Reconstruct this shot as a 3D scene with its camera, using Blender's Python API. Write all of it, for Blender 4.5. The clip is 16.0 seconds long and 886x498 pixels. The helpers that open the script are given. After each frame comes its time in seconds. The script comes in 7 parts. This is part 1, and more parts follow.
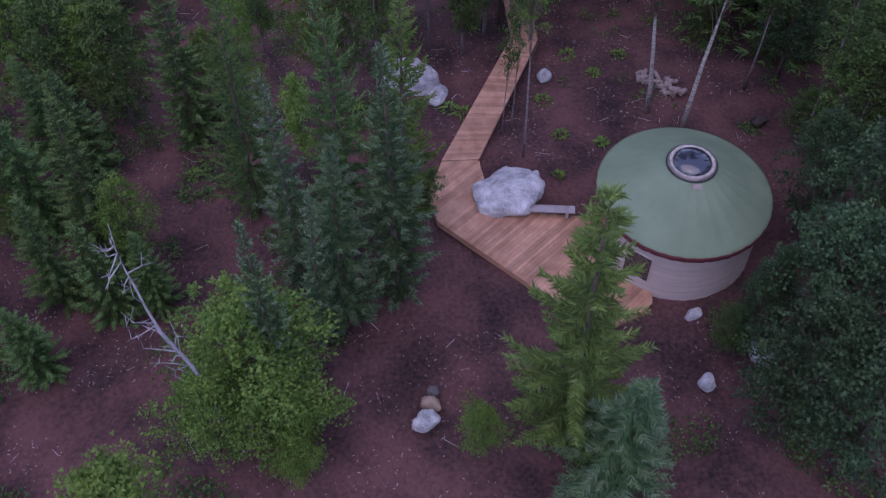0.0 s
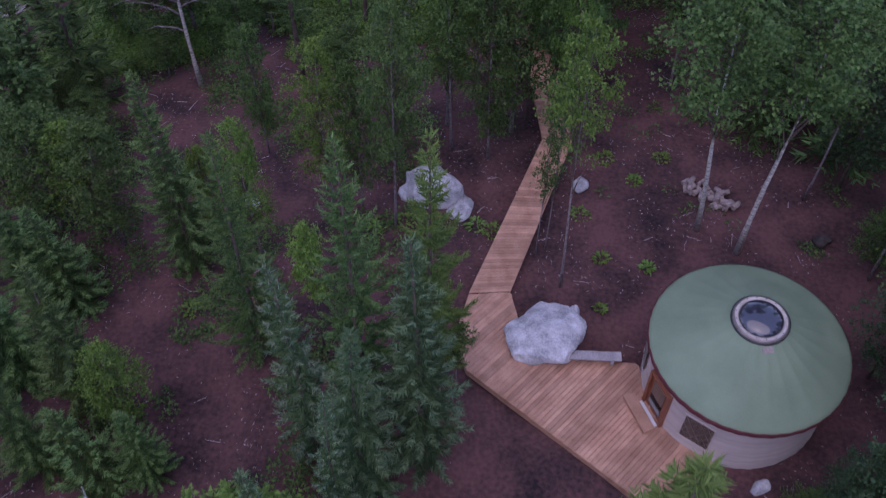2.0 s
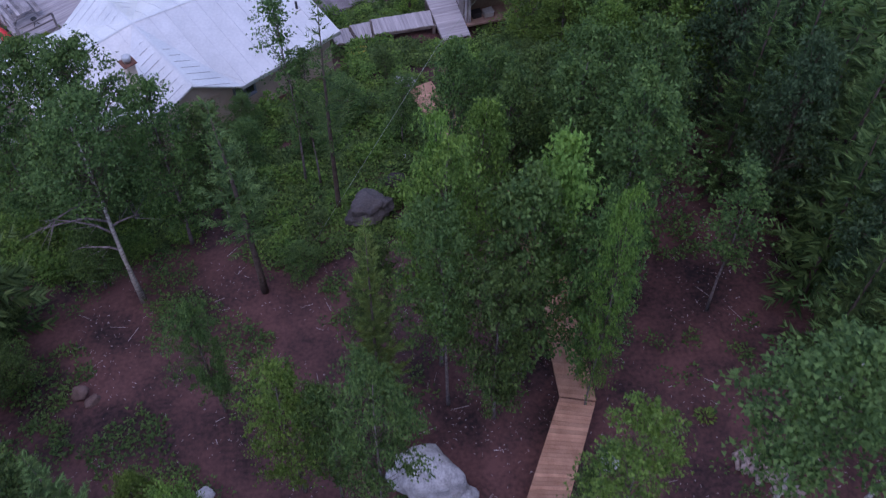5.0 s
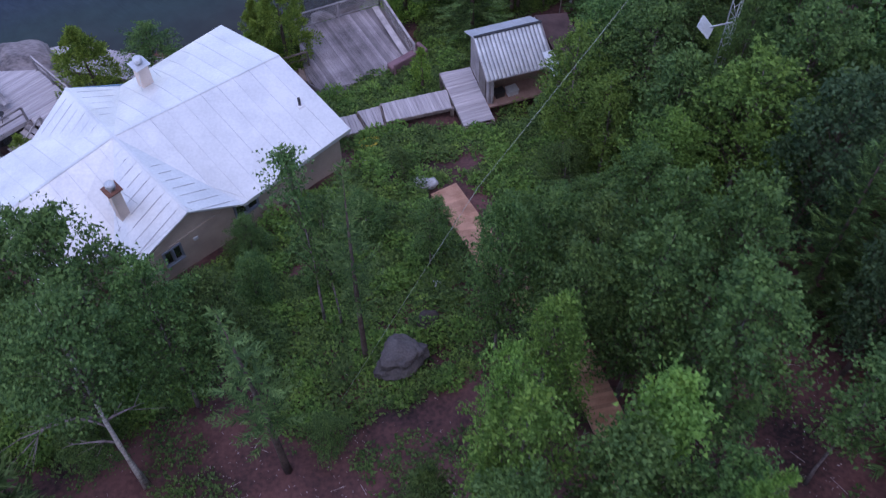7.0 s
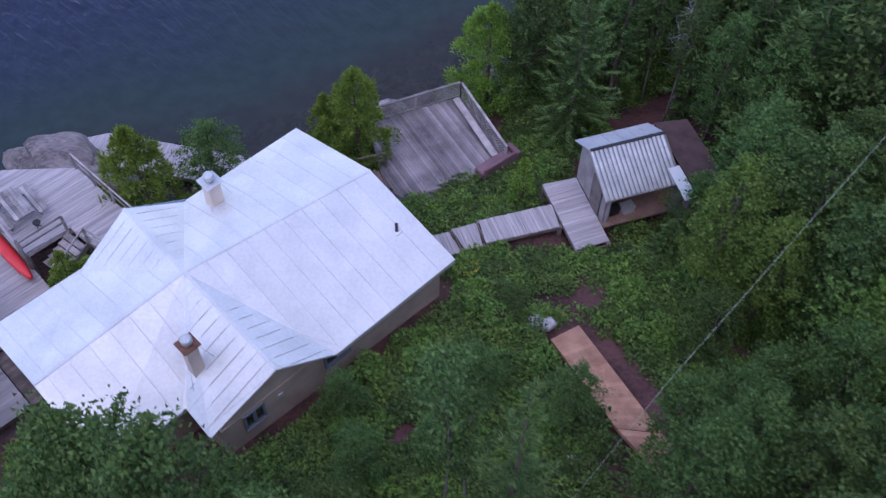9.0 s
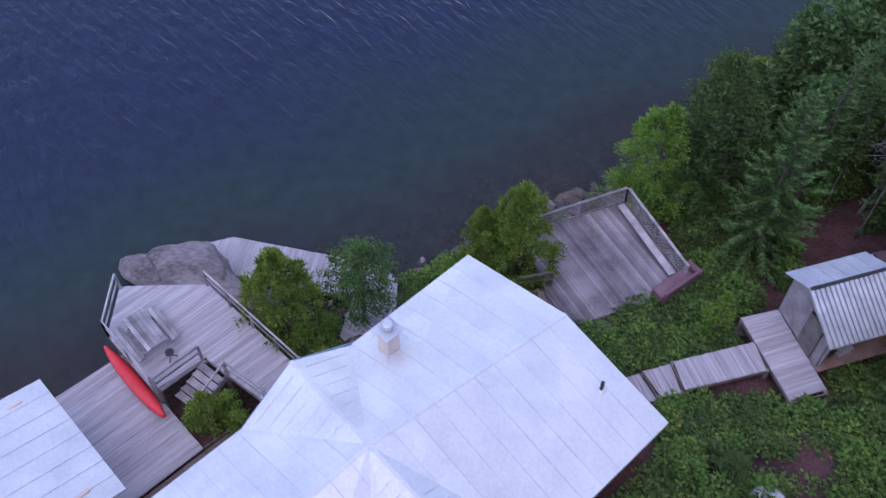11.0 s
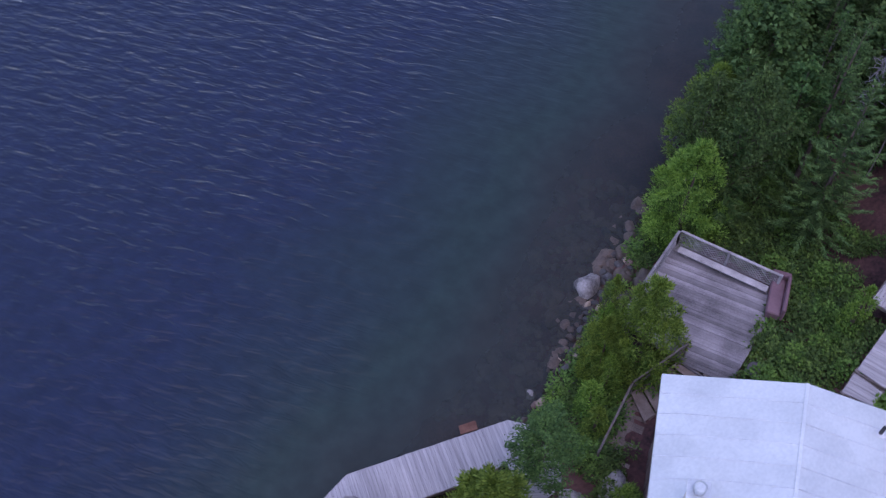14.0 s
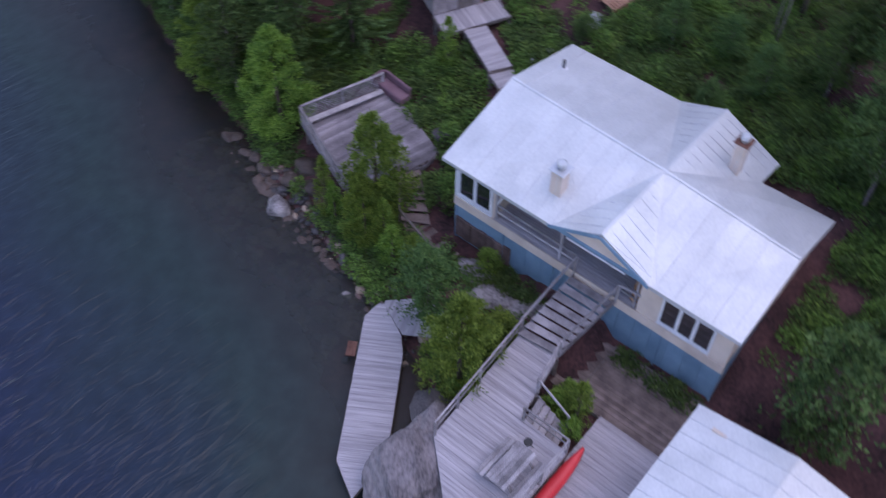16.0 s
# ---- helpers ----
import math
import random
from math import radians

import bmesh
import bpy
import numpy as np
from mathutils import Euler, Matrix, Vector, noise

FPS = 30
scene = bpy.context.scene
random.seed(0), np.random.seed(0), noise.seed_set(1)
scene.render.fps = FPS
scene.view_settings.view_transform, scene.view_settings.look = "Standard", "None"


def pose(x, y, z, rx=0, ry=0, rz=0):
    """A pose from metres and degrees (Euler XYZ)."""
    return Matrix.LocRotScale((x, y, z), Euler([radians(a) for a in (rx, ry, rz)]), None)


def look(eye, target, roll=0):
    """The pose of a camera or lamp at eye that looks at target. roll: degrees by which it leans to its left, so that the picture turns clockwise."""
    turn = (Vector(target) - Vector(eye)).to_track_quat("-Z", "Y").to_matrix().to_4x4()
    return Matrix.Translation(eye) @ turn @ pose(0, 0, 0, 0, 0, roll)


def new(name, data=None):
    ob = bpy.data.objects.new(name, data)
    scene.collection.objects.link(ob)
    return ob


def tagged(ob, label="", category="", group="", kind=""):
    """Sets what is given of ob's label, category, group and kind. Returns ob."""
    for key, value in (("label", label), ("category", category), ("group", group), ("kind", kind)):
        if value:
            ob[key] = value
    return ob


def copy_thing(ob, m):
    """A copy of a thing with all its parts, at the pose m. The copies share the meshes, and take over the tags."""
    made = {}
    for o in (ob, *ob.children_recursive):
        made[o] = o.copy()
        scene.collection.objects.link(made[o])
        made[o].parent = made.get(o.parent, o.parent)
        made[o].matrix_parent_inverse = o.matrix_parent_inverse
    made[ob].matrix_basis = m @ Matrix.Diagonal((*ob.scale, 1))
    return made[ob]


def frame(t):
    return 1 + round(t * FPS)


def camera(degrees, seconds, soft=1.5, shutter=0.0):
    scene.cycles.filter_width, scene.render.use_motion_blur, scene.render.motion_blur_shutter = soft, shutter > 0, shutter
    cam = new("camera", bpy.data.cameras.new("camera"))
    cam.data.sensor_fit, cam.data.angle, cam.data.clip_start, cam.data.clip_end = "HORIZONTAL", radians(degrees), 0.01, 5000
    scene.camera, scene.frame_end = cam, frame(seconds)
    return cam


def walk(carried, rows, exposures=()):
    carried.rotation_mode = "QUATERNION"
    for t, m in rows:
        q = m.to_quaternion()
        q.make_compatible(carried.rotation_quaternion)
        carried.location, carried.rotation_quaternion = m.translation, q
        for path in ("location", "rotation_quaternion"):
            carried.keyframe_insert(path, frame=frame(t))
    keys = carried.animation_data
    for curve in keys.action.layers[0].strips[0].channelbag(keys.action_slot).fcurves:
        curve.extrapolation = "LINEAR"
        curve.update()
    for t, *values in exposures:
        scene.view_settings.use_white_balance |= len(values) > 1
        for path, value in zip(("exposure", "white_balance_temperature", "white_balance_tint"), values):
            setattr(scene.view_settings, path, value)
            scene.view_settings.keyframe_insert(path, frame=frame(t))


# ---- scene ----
# seconds, x, y, z, heading, pitch, roll of the drone's camera
PATH = [
    (0.0, 0.06, 0.38, 27.85, -0.07, -52.15, 0.50),
    (0.5, -0.22, 1.77, 27.83, 0.08, -52.25, 0.38),
    (1.0, -0.49, 3.25, 27.80, 0.15, -52.27, 0.28),
    (1.5, -0.72, 4.94, 27.75, 0.13, -52.32, 0.23),
    (2.0, -0.83, 6.82, 27.70, 0.15, -52.34, 0.19),
    (2.5, -0.82, 8.82, 27.65, 0.27, -52.34, -0.01),
    (3.0, -0.74, 10.82, 27.64, 0.31, -52.31, -0.18),
    (3.5, -0.66, 12.77, 27.69, 0.16, -52.26, -0.15),
    (4.0, -0.75, 14.75, 27.79, -0.40, -52.42, 0.04),
    (4.5, -0.93, 16.78, 27.93, -1.04, -52.88, 0.08),
    (5.0, -1.18, 18.83, 28.07, -1.70, -53.50, -0.04),
    (5.5, -1.49, 20.89, 28.15, -2.31, -54.17, -0.33),
    (6.0, -1.85, 22.92, 28.14, -2.80, -54.75, -0.83),
    (6.5, -2.26, 24.93, 27.99, -3.10, -55.10, -1.37),
    (7.0, -2.72, 26.87, 27.66, -3.15, -55.10, -1.38),
    (7.5, -3.49, 28.68, 27.13, -3.72, -54.75, -0.81),
    (8.0, -4.52, 30.50, 26.58, -4.26, -54.33, -0.17),
    (8.5, -5.81, 32.36, 26.10, -4.90, -54.00, 0.51),
    (9.0, -7.24, 34.10, 25.76, -5.34, -53.73, 1.11),
    (9.5, -8.75, 35.83, 25.46, -5.61, -53.54, 1.38),
    (10.0, -10.21, 37.51, 25.18, -5.51, -53.36, 1.37),
    (10.5, -11.51, 39.17, 24.98, -4.49, -53.19, 0.84),
    (11.0, -12.78, 40.81, 24.86, -3.60, -53.06, 0.38),
    (11.5, -14.16, 42.47, 24.83, -3.83, -52.98, 0.14),
    (12.0, -15.76, 44.17, 24.89, -6.22, -52.95, 0.07),
    (12.5, -17.73, 45.91, 25.07, -11.77, -53.01, 0.07),
    (13.0, -20.20, 47.74, 25.35, -21.52, -53.15, -0.03),
    (13.5, -23.04, 49.80, 25.78, -29.04, -53.11, -0.27),
    (14.0, -26.03, 52.10, 26.19, -36.18, -52.96, -0.36),
    (14.5, -29.08, 54.79, 26.29, -48.63, -52.77, -0.10),
    (15.0, -31.94, 58.01, 26.19, -65.47, -52.59, 0.23),
    (15.2, -32.97, 59.40, 26.13, -72.24, -52.56, 0.35),
    (15.5, -34.37, 61.55, 26.03, -82.61, -52.61, 0.50),
    (15.8, -35.58, 63.78, 25.96, -93.28, -52.52, 0.57),
    (16.0, -36.34, 65.33, 25.91, -100.25, -52.47, 0.57),
]
cam = camera(49.38, 16.0, soft=1.25, shutter=0.35)
walk(cam, [(t, pose(x, y, z, 90 + p, 0, h) @ pose(0, 0, 0, 0, 0, r)) for t, x, y, z, h, p, r in PATH],
     exposures=[(0.0, 0.9, 6600, 40), (3.2, 0.9, 6600, 40), (4.2, 0.86, 6650, 35), (6.5, 1.08, 6500, 28), (10.0, 1.1, 6600, 29), (12.5, 1.08, 6500, 31), (14.0, 1.02, 6550, 30), (16.0, 0.98, 6800, 28)])

# ---- light: dusk under a thin overcast ----
SUN_EL, SUN_AZ = 68, 200
world = bpy.data.worlds.new("world")
scene.world = world
world.use_nodes = True
wn = world.node_tree.nodes
sky = wn.new("ShaderNodeTexSky")
sky.sky_type, sky.sun_disc = "NISHITA", False
sky.ozone_density, sky.dust_density = 1.5, 0.4
sky.sun_elevation, sky.sun_rotation = radians(SUN_EL), radians(SUN_AZ)
world.node_tree.links.new(sky.outputs[0], wn["Background"].inputs[0])
wn["Background"].inputs[1].default_value = 0.15
sun = new("sun", bpy.data.lights.new("sun", "SUN"))
sun.data.energy, sun.data.angle, sun.data.color = 0.5, radians(75), (1.0, 0.95, 0.9)
a = radians(SUN_AZ)
sun.matrix_world = look((0, 0, 60), (-math.sin(a) * 60 * math.cos(radians(SUN_EL)), -math.cos(a) * 60 * math.cos(radians(SUN_EL)), 60 - 60 * math.sin(radians(SUN_EL))))


# ---- materials ----
def mat(name, c1, c2, rough=0.8, scale=3.0, fine=40.0, bump=0.2, metal=0.0, stretch=(1, 1, 1), rand=0.0, spec=0.5, detail=6, lo=0.55, hi=1.05, grain=None):
    """Two colours mixed by noise at two scales, with a fine bump; rand shifts the value from piece to piece."""
    m = bpy.data.materials.new(name)
    m.use_nodes = True
    n, l = m.node_tree.nodes, m.node_tree.links
    p = n["Principled BSDF"]
    tc, mp = n.new("ShaderNodeTexCoord"), n.new("ShaderNodeMapping")
    mp.inputs["Scale"].default_value = stretch
    if grain is not None:
        mp.vector_type = "TEXTURE"
        mp.inputs["Rotation"].default_value = (0, 0, radians(grain))
        mp.inputs["Scale"].default_value = (7.0, 0.28, 1.0)
    l.new(tc.outputs["Object"], mp.inputs[0])
    big, small = n.new("ShaderNodeTexNoise"), n.new("ShaderNodeTexNoise")
    for node, s in ((big, scale), (small, fine)):
        node.inputs["Scale"].default_value, node.inputs["Detail"].default_value = s, detail
        l.new(mp.outputs[0], node.inputs["Vector"])
    add = n.new("ShaderNodeMath")
    add.operation = "MULTIPLY_ADD"
    l.new(small.outputs[0], add.inputs[0])
    add.inputs[1].default_value = 0.6
    l.new(big.outputs[0], add.inputs[2])
    ramp = n.new("ShaderNodeValToRGB")
    ramp.color_ramp.elements[0].position, ramp.color_ramp.elements[1].position = lo, hi
    ramp.color_ramp.elements[0].color, ramp.color_ramp.elements[1].color = (*c1, 1), (*c2, 1)
    l.new(add.outputs[0], ramp.inputs[0])
    col = ramp.outputs[0]
    if rand:
        oi, mr, hs = n.new("ShaderNodeObjectInfo"), n.new("ShaderNodeMapRange"), n.new("ShaderNodeHueSaturation")
        mr.inputs[3].default_value, mr.inputs[4].default_value = 1 - rand, 1 + rand
        l.new(oi.outputs["Random"], mr.inputs[0])
        l.new(mr.outputs[0], hs.inputs["Value"])
        l.new(col, hs.inputs["Color"])
        col = hs.outputs[0]
    l.new(col, p.inputs["Base Color"])
    p.inputs["Roughness"].default_value, p.inputs["Metallic"].default_value = rough, metal
    p.inputs["Specular IOR Level"].default_value = spec
    if bump:
        b = n.new("ShaderNodeBump")
        b.inputs["Strength"].default_value, b.inputs["Distance"].default_value = bump, 0.03
        l.new(add.outputs[0], b.inputs["Height"])
        l.new(b.outputs[0], p.inputs["Normal"])
    return m


def leaf_mat(name, dark, light, rough=0.55, tree_rand=0.18):
    """Foliage: colour varies from leaf to leaf and from tree to tree; some light passes through."""
    m = bpy.data.materials.new(name)
    m.use_nodes = True
    n, l = m.node_tree.nodes, m.node_tree.links
    p = n["Principled BSDF"]
    geo, ramp = n.new("ShaderNodeNewGeometry"), n.new("ShaderNodeValToRGB")
    ramp.color_ramp.elements[0].color, ramp.color_ramp.elements[1].color = (*dark, 1), (*light, 1)
    l.new(geo.outputs["Random Per Island"], ramp.inputs[0])
    oi, mr, hs = n.new("ShaderNodeObjectInfo"), n.new("ShaderNodeMapRange"), n.new("ShaderNodeHueSaturation")
    mr.inputs[3].default_value, mr.inputs[4].default_value = 1 - tree_rand, 1 + tree_rand
    l.new(oi.outputs["Random"], mr.inputs[0])
    l.new(mr.outputs[0], hs.inputs["Value"])
    mh = n.new("ShaderNodeMapRange")
    mh.inputs[3].default_value, mh.inputs[4].default_value = 0.485, 0.515
    l.new(oi.outputs["Random"], mh.inputs[0])
    l.new(mh.outputs[0], hs.inputs["Hue"])
    tc, drift, tint = n.new("ShaderNodeTexCoord"), n.new("ShaderNodeTexNoise"), n.new("ShaderNodeMixRGB")
    drift.inputs["Scale"].default_value, drift.inputs["Detail"].default_value = 1.1, 3
    l.new(tc.outputs["Object"], drift.inputs["Vector"])
    span_ = n.new("ShaderNodeMapRange")
    span_.inputs[1].default_value, span_.inputs[2].default_value = 0.35, 0.7
    l.new(drift.outputs[0], span_.inputs[0])
    tint.blend_type = "MULTIPLY"
    tint.inputs[2].default_value = (1.35, 1.25, 1.05, 1)
    l.new(span_.outputs[0], tint.inputs[0])
    l.new(ramp.outputs[0], tint.inputs[1])
    l.new(tint.outputs[0], hs.inputs["Color"])
    l.new(hs.outputs[0], p.inputs["Base Color"])
    p.inputs["Roughness"].default_value, p.inputs["Specular IOR Level"].default_value = rough, 0.14
    tr, mix = n.new("ShaderNodeBsdfTranslucent"), n.new("ShaderNodeMixShader")
    l.new(hs.outputs[0], tr.inputs[0])
    mix.inputs[0].default_value = 0.32
    l.new(p.outputs[0], mix.inputs[1])
    l.new(tr.outputs[0], mix.inputs[2])
    l.new(mix.outputs[0], n["Material Output"].inputs[0])
    return m


SOIL = mat("soil", (0.015, 0.008, 0.0105), (0.14, 0.061, 0.06), 0.95, 0.5, 7.0, 1.0, detail=14, lo=0.56, hi=1.06)
ROCK = mat("granite", (0.2, 0.2, 0.22), (0.6, 0.6, 0.64), 0.85, 2.2, 15, 0.9, detail=10, lo=0.52, hi=1.02)
ROCK_DARK = mat("dark_granite", (0.045, 0.04, 0.045), (0.15, 0.13, 0.135), 0.85, 1.0, 14, 0.6, rand=0.3)
ROCK_SHORE = mat("shore_granite", (0.026, 0.021, 0.021), (0.11, 0.085, 0.08), 0.8, 1.0, 12, 0.6, rand=0.4)
CEDAR_WOOD = mat("new_cedar_boards", (0.32, 0.155, 0.1), (0.54, 0.305, 0.21), 0.75, 2.0, 30, 0.25, rand=0.2)
GREY_WOOD = mat("weathered_boards", (0.16, 0.145, 0.155), (0.43, 0.395, 0.415), 0.85, 1.6, 26, 0.35, rand=0.34, detail=9)
MAUVE_WOOD = mat("mauve_grey_boards", (0.105, 0.093, 0.104), (0.3, 0.268, 0.294), 0.85, 0.9, 24, 0.35, rand=0.3, detail=9)
BROWN_WOOD = mat("brown_boards", (0.11, 0.082, 0.075), (0.25, 0.19, 0.175), 0.85, 2.0, 26, 0.3, rand=0.2)
OLD_WOOD = mat("old_timber", (0.10, 0.08, 0.075), (0.25, 0.21, 0.2), 0.9, 2.0, 30, 0.35, rand=0.15)
BARK = mat("spruce_bark", (0.05, 0.035, 0.03), (0.14, 0.10, 0.085), 0.95, 5, 40, 0.6)
BIRCH = mat("birch_bark", (0.12, 0.10, 0.09), (0.62, 0.58, 0.54), 0.8, 6, 18, 0.3, stretch=(1, 1, 3))
GREY_BARK = mat("grey_bark", (0.07, 0.055, 0.056), (0.28, 0.23, 0.235), 0.9, 6, 22, 0.4, stretch=(1, 1, 2))
DEAD = mat("bleached_wood", (0.17, 0.16, 0.18), (0.42, 0.4, 0.43), 0.85, 4, 30, 0.3)
SPRUCE = leaf_mat("spruce_needles", (0.028, 0.064, 0.024), (0.1, 0.172, 0.062))
SPRUCE_BLUE = leaf_mat("blue_spruce_needles", (0.032, 0.075, 0.038), (0.105, 0.185, 0.09))
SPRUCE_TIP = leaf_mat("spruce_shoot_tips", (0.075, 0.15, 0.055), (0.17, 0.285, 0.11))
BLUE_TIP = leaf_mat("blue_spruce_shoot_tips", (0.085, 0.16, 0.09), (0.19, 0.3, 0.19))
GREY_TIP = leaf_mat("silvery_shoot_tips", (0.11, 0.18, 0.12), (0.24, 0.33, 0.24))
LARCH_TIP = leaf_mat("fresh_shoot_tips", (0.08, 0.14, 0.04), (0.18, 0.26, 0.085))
LARCH = leaf_mat("fresh_needles", (0.055, 0.1, 0.03), (0.16, 0.235, 0.075))
CEDAR = leaf_mat("cedar_sprays", (0.065, 0.135, 0.027), (0.25, 0.38, 0.085))
LEAF = leaf_mat("broad_leaves", (0.029, 0.067, 0.024), (0.115, 0.205, 0.07))
LEAF_D = leaf_mat("dark_leaves", (0.02, 0.05, 0.026), (0.075, 0.135, 0.07))
LEAF_Y = leaf_mat("yellowish_leaves", (0.05, 0.108, 0.025), (0.155, 0.272, 0.068))
LEAF_B = leaf_mat("bright_leaves", (0.08, 0.16, 0.04), (0.19, 0.33, 0.085))
UNDER = leaf_mat("undergrowth_leaves", (0.03, 0.066, 0.022), (0.135, 0.222, 0.07))
YURT_ROOF = mat("green_vinyl", (0.135, 0.2, 0.125), (0.185, 0.262, 0.168), 0.7, 0.9, 30, 0.05)
YURT_WALL = mat("cream_canvas", (0.45, 0.375, 0.36), (0.60, 0.51, 0.48), 0.85, 0.8, 3.0, 0.5, stretch=(0.4, 0.4, 6))
MAROON = mat("maroon_trim", (0.09, 0.015, 0.02), (0.14, 0.025, 0.035), 0.7, 3, 30, 0.1)
RED_DOOR = mat("varnished_red_wood", (0.2, 0.06, 0.03), (0.32, 0.11, 0.06), 0.45, 2, 30, 0.1)
METAL = mat("white_painted_steel", (0.57, 0.585, 0.6), (0.745, 0.755, 0.765), 0.42, 0.7, 9, 0.03, metal=0.28, rand=0.03, lo=0.5, hi=1.1)
METAL_G = mat("galvanised_steel", (0.42, 0.44, 0.47), (0.66, 0.68, 0.71), 0.38, 2, 20, 0.05, metal=0.3, rand=0.05)
FLASH = mat("flashing_steel", (0.5, 0.52, 0.56), (0.7, 0.71, 0.74), 0.35, 3, 20, 0.05, metal=0.4)
RUST = mat("rusted_plate", (0.10, 0.035, 0.025), (0.22, 0.10, 0.07), 0.8, 4, 25, 0.3)
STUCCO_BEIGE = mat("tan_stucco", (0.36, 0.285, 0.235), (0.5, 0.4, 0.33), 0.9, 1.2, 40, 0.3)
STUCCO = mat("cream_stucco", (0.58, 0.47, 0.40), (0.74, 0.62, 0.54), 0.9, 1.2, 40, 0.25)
BLUE = mat("blue_painted_boards", (0.13, 0.24, 0.34), (0.20, 0.33, 0.45), 0.7, 1.2, 30, 0.2, rand=0.06)
WHITE = mat("white_paint", (0.62, 0.62, 0.66), (0.80, 0.80, 0.83), 0.5, 2, 30, 0.05)
BLACK = mat("black_plastic", (0.015, 0.015, 0.017), (0.035, 0.035, 0.04), 0.5, 3, 30, 0.05)
RED = mat("red_hull_paint", (0.66, 0.025, 0.035), (0.82, 0.06, 0.07), 0.4, 1.2, 20, 0.03)
BROWN_ROOF = mat("brown_shingles", (0.055, 0.032, 0.034), (0.10, 0.06, 0.06), 0.9, 2, 18, 0.4)
PINK_ROCK = mat("pink_granite", (0.075, 0.047, 0.045), (0.2, 0.13, 0.12), 0.85, 1.6, 20, 0.5, rand=0.25)

TAN_ROCK = mat("tan_granite", (0.28, 0.2, 0.15), (0.45, 0.34, 0.27), 0.85, 2, 20, 0.4, rand=0.2)
WET_BROWN = mat("wet_brown_stone", (0.026, 0.018, 0.016), (0.105, 0.073, 0.062), 0.6, 1.2, 12, 0.5, rand=0.4)
WET_GREY = mat("wet_grey_stone", (0.022, 0.02, 0.023), (0.1, 0.09, 0.096), 0.6, 1.2, 12, 0.5, rand=0.4)
HOSE = mat("yellow_hose", (0.45, 0.36, 0.03), (0.6, 0.5, 0.06), 0.5, 3, 20, 0)
MAUVE = mat("mauve_paint", (0.16, 0.085, 0.11), (0.24, 0.14, 0.17), 0.7, 2, 20, 0.15)


def glass_mat(name, tint, rough=0.03):
    m = bpy.data.materials.new(name)
    m.use_nodes = True
    p = m.node_tree.nodes["Principled BSDF"]
    p.inputs["Base Color"].default_value = (*tint, 1)
    p.inputs["Roughness"].default_value = rough
    p.inputs["Specular IOR Level"].default_value = 0.9
    p.inputs["Coat Weight"].default_value = 1.0
    p.inputs["Coat Roughness"].default_value = 0.02
    return m


GLASS = glass_mat("dark_window_glass", (0.02, 0.022, 0.028))
DOME = glass_mat("dome_acrylic", (0.03, 0.03, 0.045), 0.05)
BRONZE = mat("bronze_anodised_ring", (0.16, 0.13, 0.12), (0.3, 0.26, 0.25), 0.4, 3, 20, 0.05, metal=0.5)
LOG = mat("sawn_birch", (0.17, 0.12, 0.11), (0.46, 0.37, 0.35), 0.85, 4, 22, 0.3)
WIRE = mat("dull_wire", (0.22, 0.26, 0.22), (0.36, 0.41, 0.36), 0.6, 4, 20, 0)
CHIP = mat("pale_chips", (0.3, 0.25, 0.26), (0.66, 0.6, 0.62), 0.85, 4, 22, 0)
BIG_ROCK = mat("streaked_shore_granite", (0.06, 0.053, 0.06), (0.27, 0.235, 0.245), 0.85, 0.5, 4, 0.8, detail=8, stretch=(1, 2.2, 0.6), lo=0.55, hi=1.1)
MOTTLED = mat("mottled_granite", (0.07, 0.062, 0.066), (0.4, 0.36, 0.37), 0.85, 1.6, 9, 0.8, detail=9, lo=0.55, hi=1.08)


